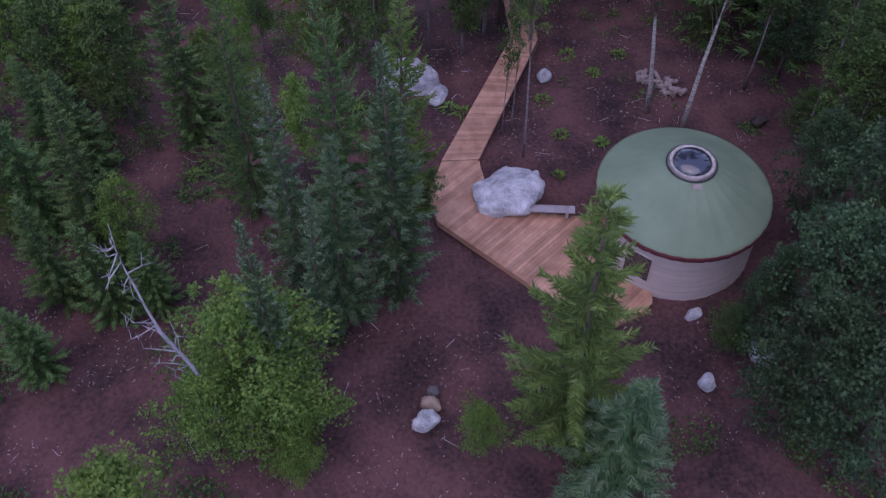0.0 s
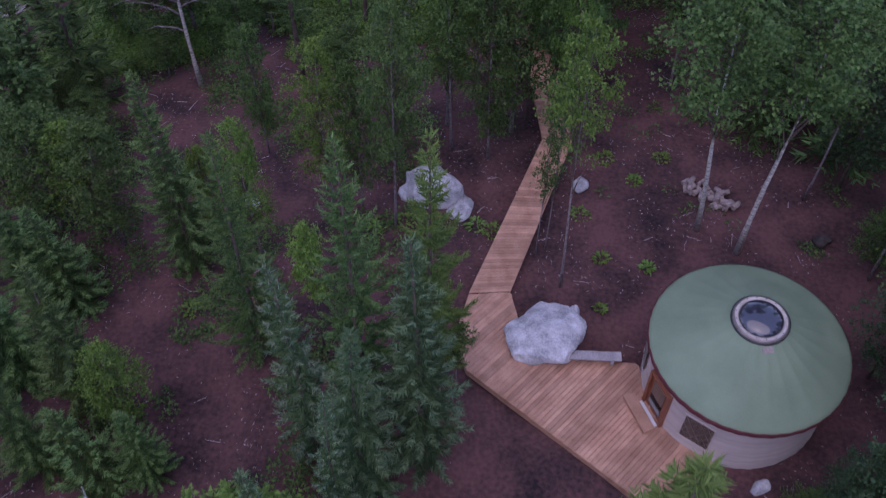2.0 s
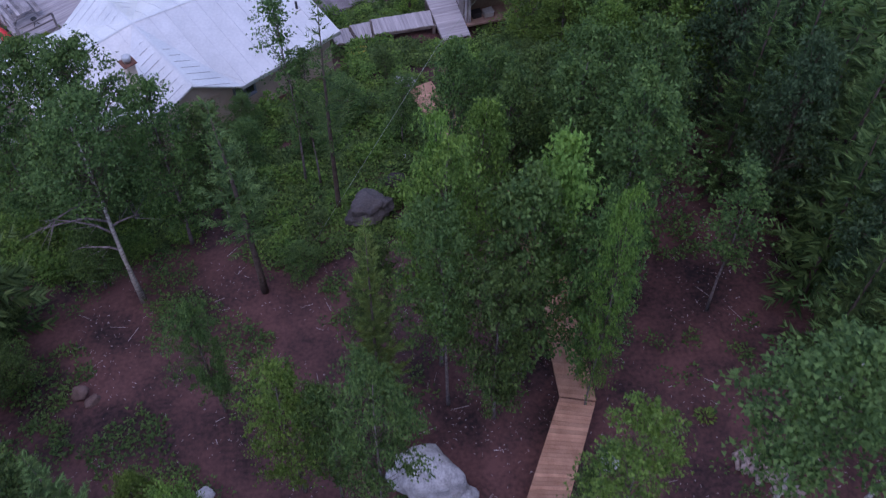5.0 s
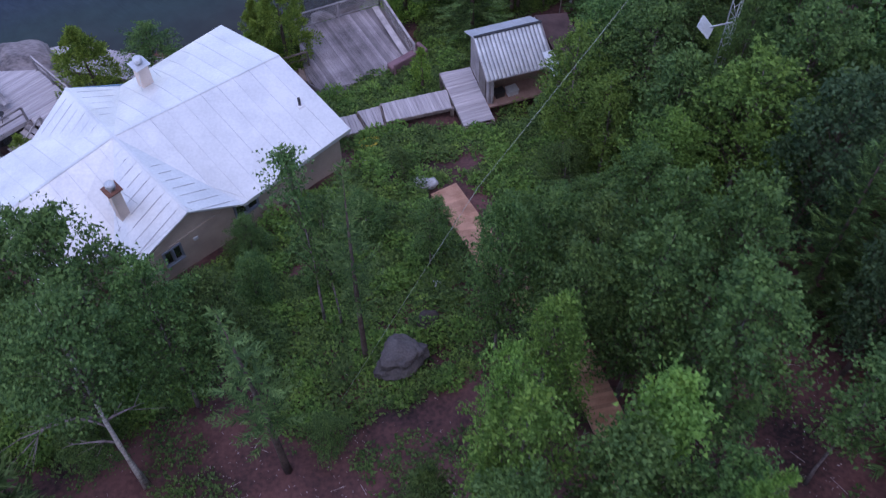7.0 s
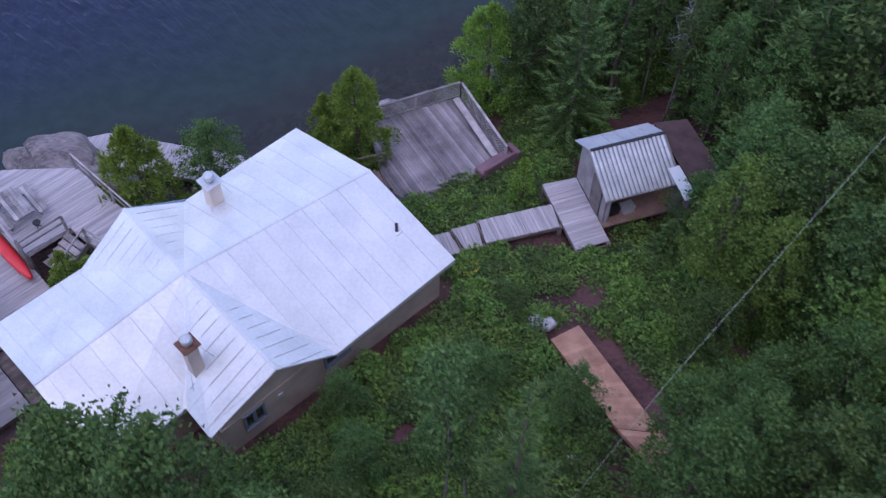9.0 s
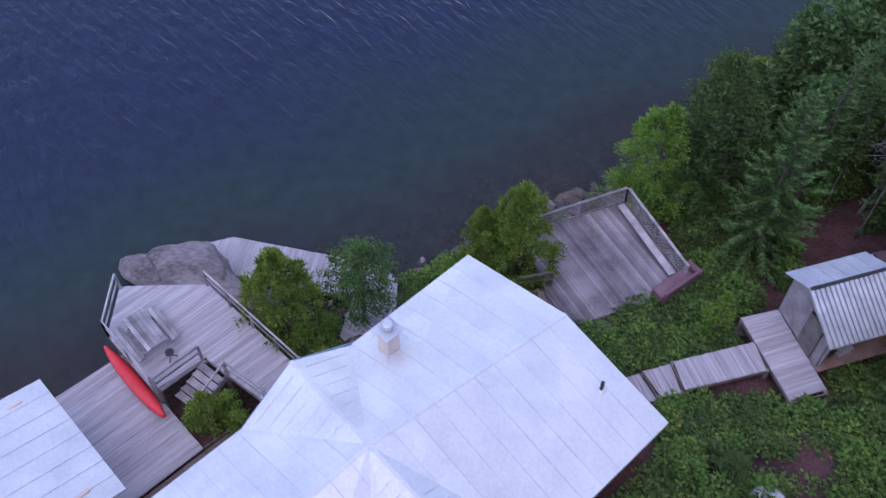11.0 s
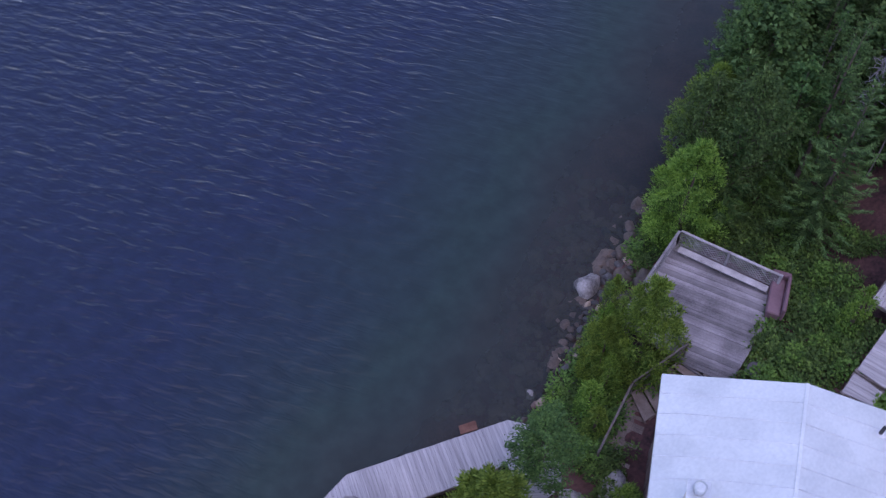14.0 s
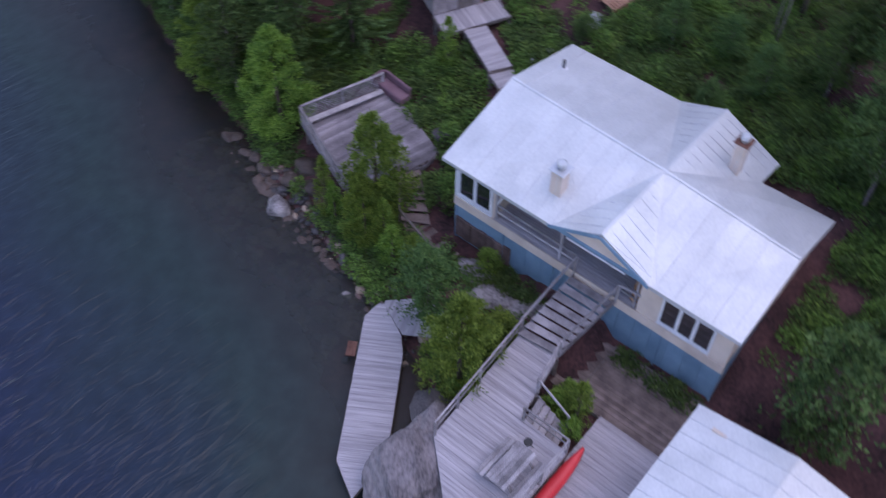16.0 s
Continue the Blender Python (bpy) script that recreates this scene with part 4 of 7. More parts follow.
    tube(bm, [hp(6.0, 4.32, EAVE - 0.3), hp(8.6, 4.32, EAVE - 0.3)], [0.035, 0.035], 8)
    part("awning_roller", bm, WHITE, c, "white rolled awning along the blue beam")
    bm = bmesh.new()
    beam(bm, hp(2.45, 3.9, FLOOR + 0.9), hp(2.95, 3.9, EAVE - 0.3), 0.06, 0.08)
    part("brace", bm, WHITE, c)
    # veranda floor, posts and rails
    v = part("veranda", hbox(bmesh.new(), 2.37, 9.25, 1.95, 4.0, FLOOR - 0.14, FLOOR), GREY_WOOD, c, "grey boarded veranda floor")
    for k in range(13):
        part("plank", hbox(bmesh.new(), 2.38, 9.24, 1.97 + k * 0.155, 1.97 + k * 0.155 + 0.146, FLOOR + 0.002, FLOOR + 0.02), grey_boards(40), v)
    for u in (2.45, 5.6, 9.1):
        part("post", hbox(bmesh.new(), u - 0.05, u + 0.05, 3.84, 3.94, FLOOR, EAVE - 0.25, 0.01), GREY_WOOD, v)
    for u0, u1 in ((2.45, 6.35), (8.5, 9.2)):
        for z in (-3.6, -4.0):
            bm = bmesh.new()
            beam(bm, hp(u0, 3.9, z), hp(u1, 3.9, z), 0.05, 0.1)
            part("rail", bm, GREY_WOOD, v)
    # band and blue skirting
    part("trim_band", hbox(bmesh.new(), 0.33, 13.12, 3.9, 4.03, FLOOR - 0.5, FLOOR - 0.0, 0.01), STUCCO, c, "cream band under the floor")
    n = 17
    for k in range(n):
        u0, u1 = 0.36 + k * 12.72 / n, 0.36 + (k + 0.985) * 12.72 / n
        zg = min(ground_z(*hp(u0, 3.9, 0)[:2]), ground_z(*hp(u1, 3.9, 0)[:2])) - 0.1
        part("skirting_panel", hbox(bmesh.new(), u0, u1, 3.86, 3.92, zg, FLOOR - 0.5), BLUE, c)
    for u in (0.4, 2.9, 5.4, 8.0, 10.5, 13.05):
        zg = ground_z(*hp(u, 3.9, 0)[:2]) - 0.1
        part("skirting_post", hbox(bmesh.new(), u - 0.05, u + 0.05, 3.92, 3.98, zg, FLOOR - 0.5, 0.01), BLUE, c)
    for u, m in ((0.36, STUCCO_BEIGE), (12.98, BLUE)):
        part("end_skirting", hbox(bmesh.new(), u, u + 0.1, -2.1, 3.88, -7.2, FLOOR - 0.1), m, c)
    for k in range(7):
        u0, u1 = 0.42 + k * 0.42, 0.42 + k * 0.42 + 0.4
        z1 = -5.75 - 0.03 * (k % 3)
        part("footing_stone", hbox(bmesh.new(), u0, u1, 3.925, 4.02 + 0.02 * (k % 2), -7.0, z1, 0.03), PINK_ROCK, c)
    # rear windows
    window(c, 4.8, 5.75, -4.03, -3.1, -2.42, -1, 2, mat("slate_frame", (0.12, 0.14, 0.18), (0.2, 0.22, 0.27), 0.6), "small rear window in a slate-blue frame")
    window(c, 8.45, 9.1, -4.03, -3.05, -2.35, -1, 2, bpy.data.materials["slate_frame"], "narrow rear window in a slate-blue frame")
    part("vent", hbox(bmesh.new(), 7.6, 7.8, -4.07, -4.02, -2.75, -2.6, 0.01), FLASH, c)
    return c


make_cottage()


def make_firewood():
    """Split logs stacked in the corner of the veranda."""
    rnd = random.Random(91)
    t = thing("firewood_stack", hp(9.05, 3.2, FLOOR + 0.02), "orange-brown firewood stacked in the veranda corner", "firewood")
    for row in range(8):
        for k in range(9):
            v = 2.3 + k * 0.17 + rnd.uniform(-0.02, 0.02)
            z = FLOOR + 0.1 + row * 0.155
            bm = bmesh.new()
            tube(bm, [hp(8.86 + rnd.uniform(-0.04, 0.03), v, z), hp(9.2, v, z)], [0.078, 0.078], 6)
            part("split_log", bm, SPLIT, t)


SPLIT = mat("split_wood", (0.2, 0.09, 0.045), (0.5, 0.27, 0.14), 0.85, 5, 20, 0.2, rand=0.3)
make_firewood()
chimney(4.71, 3.2, -1.8, -0.45, FLASH, "pale stucco chimney with a steel cowl on the lake side", 0.25)
chimney(9.3, -2.0, -1.75, -0.05, RUST, "pale stucco chimney with a rusty cap plate")


def make_vent_pipe():
    p = hp(0.92, -2.4, 0)
    z = RIDGE - 0.26 * 2.4
    t = thing("vent_pipe", (p.x, p.y, z), "black vent pipe in the white roof", "pipe")
    bm = bmesh.new()
    tube(bm, [(p.x, p.y, z - 0.1), (p.x, p.y, z + 0.45)], [0.06, 0.06], 12)
    part("pipe", bm, BLACK, t)
    part("collar", hbox(bmesh.new(), 0.92 - 0.14, 0.92 + 0.14, -2.54, -2.26, z - 0.05, z + 0.05, 0.02), WHITE, t)


make_vent_pipe()


def rail_run(parent, pts, height, material, posts=True, rails=(1.0, 0.55), w=0.06):
    for p, q in zip(pts, pts[1:]):
        p, q = Vector(p), Vector(q)
        for f in rails:
            bm = bmesh.new()
            up = Vector((0, 0, height * f))
            beam(bm, p + up, q + up, w if f == 1.0 else 0.04, 0.09)
            part("rail", bm, material, parent)
        n = max(1, round((q - p).length / 1.5))
        for k in range(n + 1):
            s = p.lerp(q, k / n)
            bm = bmesh.new()
            box(bm, (s.x - 0.045, s.y - 0.045, s.z - 0.1), (s.x + 0.045, s.y + 0.045, s.z + height - 0.02))
            part("post", bm, material, parent)


def stair(parent, a0, a1, b0, b1, n, material):
    """Treads from the top edge a0-a1 down to the bottom edge b0-b1, with two stringers."""
    a0, a1, b0, b1 = map(Vector, (a0, a1, b0, b1))
    for k in range(n):
        f, g = (k + 0.42) / n, (k + 1.4) / n
        p, q, r, s = a0.lerp(b0, f), a1.lerp(b1, f), a1.lerp(b1, g), a0.lerp(b0, g)
        z = a0.z + (b0.z - a0.z) * (k + 1) / (n + 1)
        part("tread", prism(bmesh.new(), [(v.x, v.y) for v in (p, q, r, s)], z - 0.045, z), material, parent)
    for p, q in ((a0, b0), (a1, b1)):
        bm = bmesh.new()
        beam(bm, p - Vector((0, 0, 0.15)), q - Vector((0, 0, 0.15)), 0.05, 0.26)
        part("stringer", bm, material, parent)


def hpoly(pts):
    return [tuple(hp(u, v, 0)[:2]) for u, v in pts]


def legs(parent, poly, z, material):
    cx, cy = sum(p[0] for p in poly) / len(poly), sum(p[1] for p in poly) / len(poly)
    for x, y in poly:
        x, y = x + (cx - x) * 0.06, y + (cy - y) * 0.06
        bm = bmesh.new()
        box(bm, (x - 0.08, y - 0.08, ground_z(x, y) - 0.6), (x + 0.08, y + 0.08, z - 0.04))
        part("post", bm, material, parent)


def make_lake_decks():
    ang = math.degrees(math.atan2(UY, UX))
    # picnic deck
    zt = -6.0
    d = thing("picnic_deck", hp(8, 11, -7.2), "weathered grey picnic deck beside the shore rock", "deck", kind="structure")
    poly = hpoly([(6.3, 12.35), (8.85, 14.6), (10.38, 13.0), (10.4, 9.75), (8.25, 9.75), (8.1, 8.5), (7.75, 6.6), (6.05, 6.75)])
    planks(d, poly, ang, 0.145, zt, 0.04, GREY_WOOD, warp=0.008)
    edging(d, poly, zt - 0.26, zt - 0.045, GREY_WOOD)
    legs(d, poly, zt, OLD_WOOD)
    rail_run(d, [hp(6.05, 6.75, zt), hp(6.33, 12.3, zt)], 0.95, GREY_WOOD)
    rail_run(d, [hp(8.88, 14.5, zt), hp(10.36, 12.95, zt), hp(10.38, 9.8, zt)], 0.95, GREY_WOOD)
    rail_run(d, [hp(10.35, 9.72, zt), hp(8.4, 9.72, zt)], 0.85, GREY_WOOD)
    rail_run(d, [hp(8.1, 8.5, zt), hp(7.75, 6.65, zt)], 0.95, GREY_WOOD)
    st = thing("veranda_stair", hp(7.2, 5.5, -6.0), "grey wooden steps from the veranda to the picnic deck", "stairs")
    stair(st, hp(6.45, 4.0, FLOOR), hp(8.4, 4.0, FLOOR), hp(6.05, 6.85, zt), hp(7.75, 6.65, zt), 8, GREY_WOOD)
    for p, q in (((6.42, 4.0, FLOOR), (6.03, 6.8, zt)), ((8.42, 4.1, FLOOR), (7.78, 6.6, zt))):
        bm = bmesh.new()
        beam(bm, hp(p[0], p[1], p[2] + 0.95), hp(q[0], q[1], q[2] + 0.95), 0.1, 0.09)
        part("handrail", bm, GREY_WOOD, st)
        for e in (p, q):
            bm = bmesh.new()
            beam(bm, hp(e[0], e[1], e[2] - 0.1), hp(e[0], e[1], e[2] + 1.0), 0.09, 0.09)
            part("newel", bm, GREY_WOOD, st)
    bm = bmesh.new()
    beam(bm, hp(8.45, 4.05, FLOOR + 0.95), hp(9.3, 3.95, FLOOR + 0.95), 0.1, 0.09)
    part("handrail", bm, GREY_WOOD, st)
    s2 = thing("patio_stair", hp(8.9, 9.2, -7.0), "short grey steps from the picnic deck to the patio", "stairs")
    stair(s2, hp(8.3, 9.65, zt), hp(8.15, 8.55, zt), hp(9.75, 9.65, -7.0), hp(9.55, 8.55, -7.0), 5, GREY_WOOD)
    bm = bmesh.new()
    beam(bm, hp(8.15, 8.5, zt + 0.9), hp(9.6, 8.5, -7.0 + 0.9), 0.06, 0.09)
    part("handrail", bm, GREY_WOOD, s2)
    for u, z in ((8.15, zt), (9.6, -7.0)):
        bm = bmesh.new()
        beam(bm, hp(u, 8.5, z), hp(u, 8.5, z + 0.92), 0.08, 0.08)
        part("post", bm, GREY_WOOD, s2)
    # patio of boards
    zp = -7.0
    p = thing("patio", hp(14, 8, -7.2), "weathered boarded patio beside the cottage", "deck", kind="structure")
    poly = hpoly([(10.3, 12.6), (10.3, 7.3), (9.0, 7.2), (9.0, 4.25), (20.0, 4.25), (20.0, 12.9)])
    planks(p, hpoly([(10.3, 12.6), (10.3, 7.25), (20.0, 7.25), (20.0, 12.9)]), ang, 0.16, zp, 0.04, GREY_WOOD, warp=0.008)
    planks(p, hpoly([(7.9, 7.2), (7.9, 4.25), (13.6, 4.25), (13.6, 7.2)]), ang, 0.15, zp - 0.14, 0.04, BROWN_WOOD, warp=0.008)
    planks(p, hpoly([(13.65, 7.2), (13.65, 4.25), (20.0, 4.25), (20.0, 7.2)]), ang, 0.16, zp, 0.04, GREY_WOOD, warp=0.008)
    edging(p, poly, zp - 0.25, zp - 0.045, OLD_WOOD)
    legs(p, poly, zp, OLD_WOOD)
    # swimming dock
    zd = -7.72
    k = thing("dock", (-17.5, 64.8, -9), "long grey plank dock along the shore", "dock", kind="structure")
    poly = [(-21.75, 66.0), (-20.12, 66.4), (-13.83, 64.55), (-13.2, 63.75), (-13.6, 62.3), (-14.6, 60.4), (-15.9, 61.2), (-15.0, 63.3), (-15.9, 63.25), (-20.3, 64.5)]
    planks(k, poly[:3] + [poly[3], (-15.0, 63.2)] + poly[8:], 73, 0.142, zd, 0.04, GREY_WOOD, warp=0.008)
    planks(k, [(-13.2, 63.75), (-13.35, 62.0), (-14.6, 60.3), (-15.6, 61.1), (-15.0, 63.15)], 150, 0.142, zd - 0.002, 0.04, GREY_WOOD, warp=0.008)
    edging(k, poly[:3] + [poly[3], (-15.0, 63.2)] + poly[8:], zd - 0.24, zd - 0.045, OLD_WOOD)
    for x, y in ((-21, 65.6), (-20, 64.7), (-18, 65.4), (-17.5, 64.0), (-15.5, 64.8)):
        bm = bmesh.new()
        tube(bm, [(x, y, ground_z(x, y) - 0.3), (x, y, zd - 0.04)], [0.1, 0.1], 10)
        part("pile", bm, OLD_WOOD, k)
    for dx in (0.0, 0.13, 0.26):
        bm = bmesh.new()
        box(bm, (-0.35, -0.06, -0.02), (0.35, 0.06, 0.02), pose(-15.3 + dx * 0.5, 65.15 + dx * 1.0, zd - 0.12 - dx * 0.3, 0, 0, -17))
        part("swim_step", bm, RUST, k)
    # two landings along the cottage foot, one a step below the other, railed on the lake side
    zw = -7.2
    w = thing("shore_walk", (-12.5, 60.5, -7.5), "worn brown board landings at the cottage foot", "boardwalk", kind="structure")
    upper = [(-9.4, 62.35), (-9.8, 61.15), (-11.93, 60.02), (-12.45, 61.02), (-10.1, 62.2)]
    lower = [(-12.35, 61.1), (-11.85, 60.0), (-14.25, 58.65), (-15.0, 59.75)]
    planks(w, upper, 117, 0.17, zw, 0.04, BROWN_WOOD, warp=0.01)
    edging(w, upper, zw - 0.2, zw - 0.045, BROWN_WOOD)
    planks(w, lower, 29, 0.17, zw - 0.2, 0.04, BROWN_WOOD, warp=0.01)
    bm = bmesh.new()
    beam(bm, (-11.95, 60.05, zw + 0.02), (-12.43, 60.98, zw + 0.02), 0.12, 0.035)
    part("lip", bm, GREY_WOOD, w, "worn pale lip of the landing")
    bm = bmesh.new()
    beam(bm, (-9.55, 62.42, zw + 0.88), (-12.47, 61.08, zw + 0.88), 0.09, 0.06)
    part("handrail", bm, OLD_WOOD, w)
    for x, y in ((-10.95, 61.78), (-12.47, 61.08)):
        bm = bmesh.new()
        beam(bm, (x, y, zw - 0.5), (x, y, zw + 0.86), 0.08, 0.08)
        part("post", bm, OLD_WOOD, w)


make_lake_decks()


def make_terrace():
    """The sun deck with lattice rails."""
    zt = -6.2
    d = thing("sun_deck", (-4.5, 63.5, -7.0), "weathered sun deck with a lattice fence", "deck", kind="structure")
    poly = [(-7.85, 64.72), (-3.53, 66.2), (-1.9, 62.05), (-3.35, 61.25), (-6.5, 60.2), (-7.2, 60.9), (-7.45, 61.9)]
    planks(d, poly, -64, 0.145, zt, 0.04, MAUVE_WOOD, warp=0.01)
    edging(d, poly, zt - 0.28, zt - 0.045, MAUVE_WOOD)
    legs(d, poly, zt, OLD_WOOD)
    for p, q in (((-7.83, 64.7), (-3.55, 66.17)), ((-3.55, 66.17), (-1.95, 62.1))):
        f = thing("lattice_fence", (*p, zt), "grey lattice fence along the sun deck", "fence", "lattice fences of the sun deck")
        p, q = Vector((*p, zt)), Vector((*q, zt))
        L = (q - p).length
        dr = (q - p) / L
        n = max(1, round(L / 1.9))
        for k in range(n + 1):
            s = p + dr * L * k / n
            part("post", box(bmesh.new(), (s.x - 0.05, s.y - 0.05, zt), (s.x + 0.05, s.y + 0.05, zt + 0.98)), GREY_WOOD, f)
        for z, h in ((0.93, 0.05), (0.12, 0.05)):
            bm = bmesh.new()
            beam(bm, p + Vector((0, 0, z)), q + Vector((0, 0, z)), 0.12 if z > 0.5 else 0.05, h)
            part("rail", bm, GREY_WOOD, f)
        z0, z1 = 0.16, 0.88
        h = z1 - z0
        for sgn in (1, -1):
            off = Vector((-dr.y, dr.x, 0)) * 0.012 * sgn
            t = -h
            while t < L:
                a, b = (t, t + h)
                lo, hi = max(a, 0.02), min(b, L - 0.02)
                if hi - lo > 0.06:
                    za, zb = (lo - a), (hi - a)
                    if sgn < 0:
                        za, zb = h - za, h - zb
                    bm = bmesh.new()
                    beam(bm, p + dr * lo + Vector((0, 0, z0 + za)) + off, p + dr * hi + Vector((0, 0, z0 + zb)) + off, 0.01, 0.035)
                    part("lattice_slat", bm, GREY_WOOD, f)
                t += 0.15
    bench = thing("deck_bench", (-3.3, 64.6, zt), "long grey board bench along the lattice fence", "bench")
    bm = bmesh.new()
    beam(bm, (-3.82, 65.8, zt + 0.25), (-2.4, 62.2, zt + 0.25), 0.32, 0.045)
    part("seat", bm, GREY_WOOD, bench)
    for f in (0.1, 0.5, 0.9):
        x, y = -3.82 + 1.42 * f, 65.8 - 3.6 * f
        part("leg", box(bmesh.new(), (x - 0.05, y - 0.05, zt), (x + 0.05, y + 0.05, zt + 0.23)), GREY_WOOD, bench)
    so = thing("garden_sofa", (-2.3, 62.1, zt), "mauve painted garden seat at the deck corner", "bench")
    m = pose(-2.42, 61.75, zt, 0, 0, 33.5)
    part("seat", box(bmesh.new(), (-0.95, -0.28, 0.0), (0.85, 0.28, 0.42), m, 0.05), MAUVE, so)
    part("back", box(bmesh.new(), (-0.95, -0.42, 0.02), (0.85, -0.285, 0.78), m, 0.04), MAUVE, so)
    part("arm", box(bmesh.new(), (0.855, -0.42, 0.0), (1.1, 0.34, 0.66), m, 0.05), MAUVE, so)
    st = thing("terrace_stair", (-8, 61.6, -7.3), "steep brown steps with a rail down from the sun deck", "stairs")
    stair(st, (-7.15, 62.0, -6.2), (-6.85, 61.2, -6.2), (-9.35, 62.35, -7.2), (-9.75, 61.15, -7.2), 5, BROWN_WOOD)
    for h in (0.9, 0.48):
        bm = bmesh.new()
        beam(bm, (-7.25, 62.08, -6.2 + h), (-9.5, 62.42, -7.2 + h), 0.07, 0.09)
        part("handrail", bm, OLD_WOOD, st)
    for x, y, z in ((-7.2, 62.08, -6.3), (-8.4, 62.25, -6.75), (-9.5, 62.42, -7.3)):
        bm = bmesh.new()
        beam(bm, (x, y, z), (x, y, z + 1.0), 0.08, 0.08)
        part("post", bm, OLD_WOOD, st)


make_terrace()


def make_mast():
    """The guyed lattice mast that rises out of the trees."""
    x, y, z0, z1, r = 9.2, 52.3, -4.3, 15.0, 0.2
    t = thing("lattice_mast", (x, y, z0), "tall galvanised lattice mast with a panel", "mast")
    foot = [(x + r * math.cos(radians(a)), y + r * math.sin(radians(a))) for a in (20, 140, 260)]
    for fx, fy in foot:
        bm = bmesh.new()
        tube(bm, [(fx, fy, z0), (fx, fy, z1)], [0.025, 0.025], 6)
        part("leg", bm, METAL_G, t)
    n = 42
    for k in range(n):
        za, zb = z0 + (z1 - z0) * k / n, z0 + (z1 - z0) * (k + 1) / n
        for i in range(3):
            p, q = foot[i], foot[(i + 1) % 3]
            if k % 2:
                p, q = q, p
            bm = bmesh.new()
            tube(bm, [(*p, za), (*q, zb)], [0.012, 0.012], 4)
            part("brace", bm, METAL_G, t)
    bm = bmesh.new()
    box(bm, (-0.42, -0.3, -0.03), (0.42, 0.3, 0.03), pose(7.95, 51.6, 4.5, 38, 12, 60), 0.01)
    part("panel", bm, METAL_G, t, "pale glossy panel bolted to the mast")
    bm = bmesh.new()
    beam(bm, (7.95, 51.6, 4.45), (x, y, 4.0), 0.05)
    part("arm", bm, METAL_G, t)
    g = thing("guy_wire", (-4.9, 41.9, ground_z(-4.9, 41.9)), "thin pale guy wire running down into trees", "cable")
    bm = bmesh.new()
    tube(bm, [(x, y, 13.3), (4.7, 48.9, 9.3), (-0.6, 45.0, 4.8), (-5.6, 41.4, ground_z(-5.6, 41.4))], [0.006] * 4, 6)
    part("wire", bm, WIRE, g)


make_mast()


def make_shed():
    """A small gabled shed with two roof faces of different make."""
    zf = -4.62
    s = thing("shed", (2.2, 58.3, zf), "small grey board shed with a metal roof", "shed")
    dx, dy = 0.972, 0.235        # along the ridge
    sp = lambda a, b, z: Vector((0.95 + dx * a - dy * b, 58.75 + dy * a + dx * b, z))   # b towards the lake
    SM = Matrix(((dx, -dy, 0, 0.95), (dy, dx, 0, 58.75), (0, 0, 1, 0), (0, 0, 0, 1)))
    L, R, E1, E2 = 3.02, -1.95, -2.62, -2.82
    BOARD = mat("shed_boards", (0.19, 0.16, 0.17), (0.4, 0.35, 0.36), 0.85, 2, 22, 0.3, rand=0.15)
    CORR = mat("corrugated_zinc", (0.42, 0.44, 0.48), (0.66, 0.68, 0.72), 0.45, 2, 20, 0.05, metal=0.2, stretch=(1, 1, 1))
    # walls, with a recessed porch to the south
    part("wall", box(bmesh.new(), (0.12, -0.35, zf), (0.2, 0.95, E1 - 0.05), SM), BOARD, s)
    part("wall", box(bmesh.new(), (0.2, 0.87, zf), (2.9, 0.95, E1 - 0.05), SM), BOARD, s)
    part("wall", box(bmesh.new(), (2.82, -1.55, zf), (2.9, 0.87, E1 - 0.05), SM), mat("orange_boards", (0.26, 0.13, 0.08), (0.40, 0.22, 0.15), 0.8, 2, 20, 0.3), s, "reddish board end wall")
    part("wall", box(bmesh.new(), (0.2, -0.62, zf), (2.82, -0.54, E2 + 0.5), SM), mat("tan_boards", (0.22, 0.15, 0.11), (0.36, 0.26, 0.2), 0.85, 2, 20, 0.3), s, "tan board wall under the porch")
    part("wall", box(bmesh.new(), (0.12, -1.55, zf), (0.2, -1.2, E2 - 0.05), SM), BOARD, s)
    bm = bmesh.new()
    tri = [(-1.6, E2), (-0.05, R - 0.08), (0.95, E1 - 0.05)]
    ends = [[bm.verts.new(sp(0.12 + k * 0.08, b, z)) for b, z in tri] for k in (0, 1)]
    bm.faces.new(ends[0])
    bm.faces.new(ends[1][::-1])
    for i in range(3):
        bm.faces.new((ends[0][i], ends[0][(i + 1) % 3], ends[1][(i + 1) % 3], ends[1][i]))
    bmesh.ops.recalc_face_normals(bm, faces=bm.faces[:])
    part("gable", bm, BOARD, s)
    part("door", box(bmesh.new(), (0.06, -1.18, zf + 0.02), (0.12, -0.38, zf + 1.75), SM, 0.01), OLD_WOOD, s, "dark plank door in the gable end")
    part("post", box(bmesh.new(), (0.22, -1.6, zf), (0.34, -1.5, E2 - 0.03), SM, 0.01), GREY_WOOD, s)
    part("porch_floor", box(bmesh.new(), (0.1, -1.75, zf - 0.1), (2.95, -0.5, zf), SM), mat("porch_boards", (0.2, 0.12, 0.1), (0.32, 0.21, 0.18), 0.85, 2, 20, 0.3), s)
    # roof
    def slab(pts, m, name, label=""):
        bm = bmesh.new()
        top, low = [bm.verts.new(sp(*p)) for p in pts], [bm.verts.new(sp(p[0], p[1], p[2] - 0.05)) for p in pts]
        bm.faces.new(top)
        bm.faces.new(low[::-1])
        for i in range(4):
            j = (i + 1) % 4
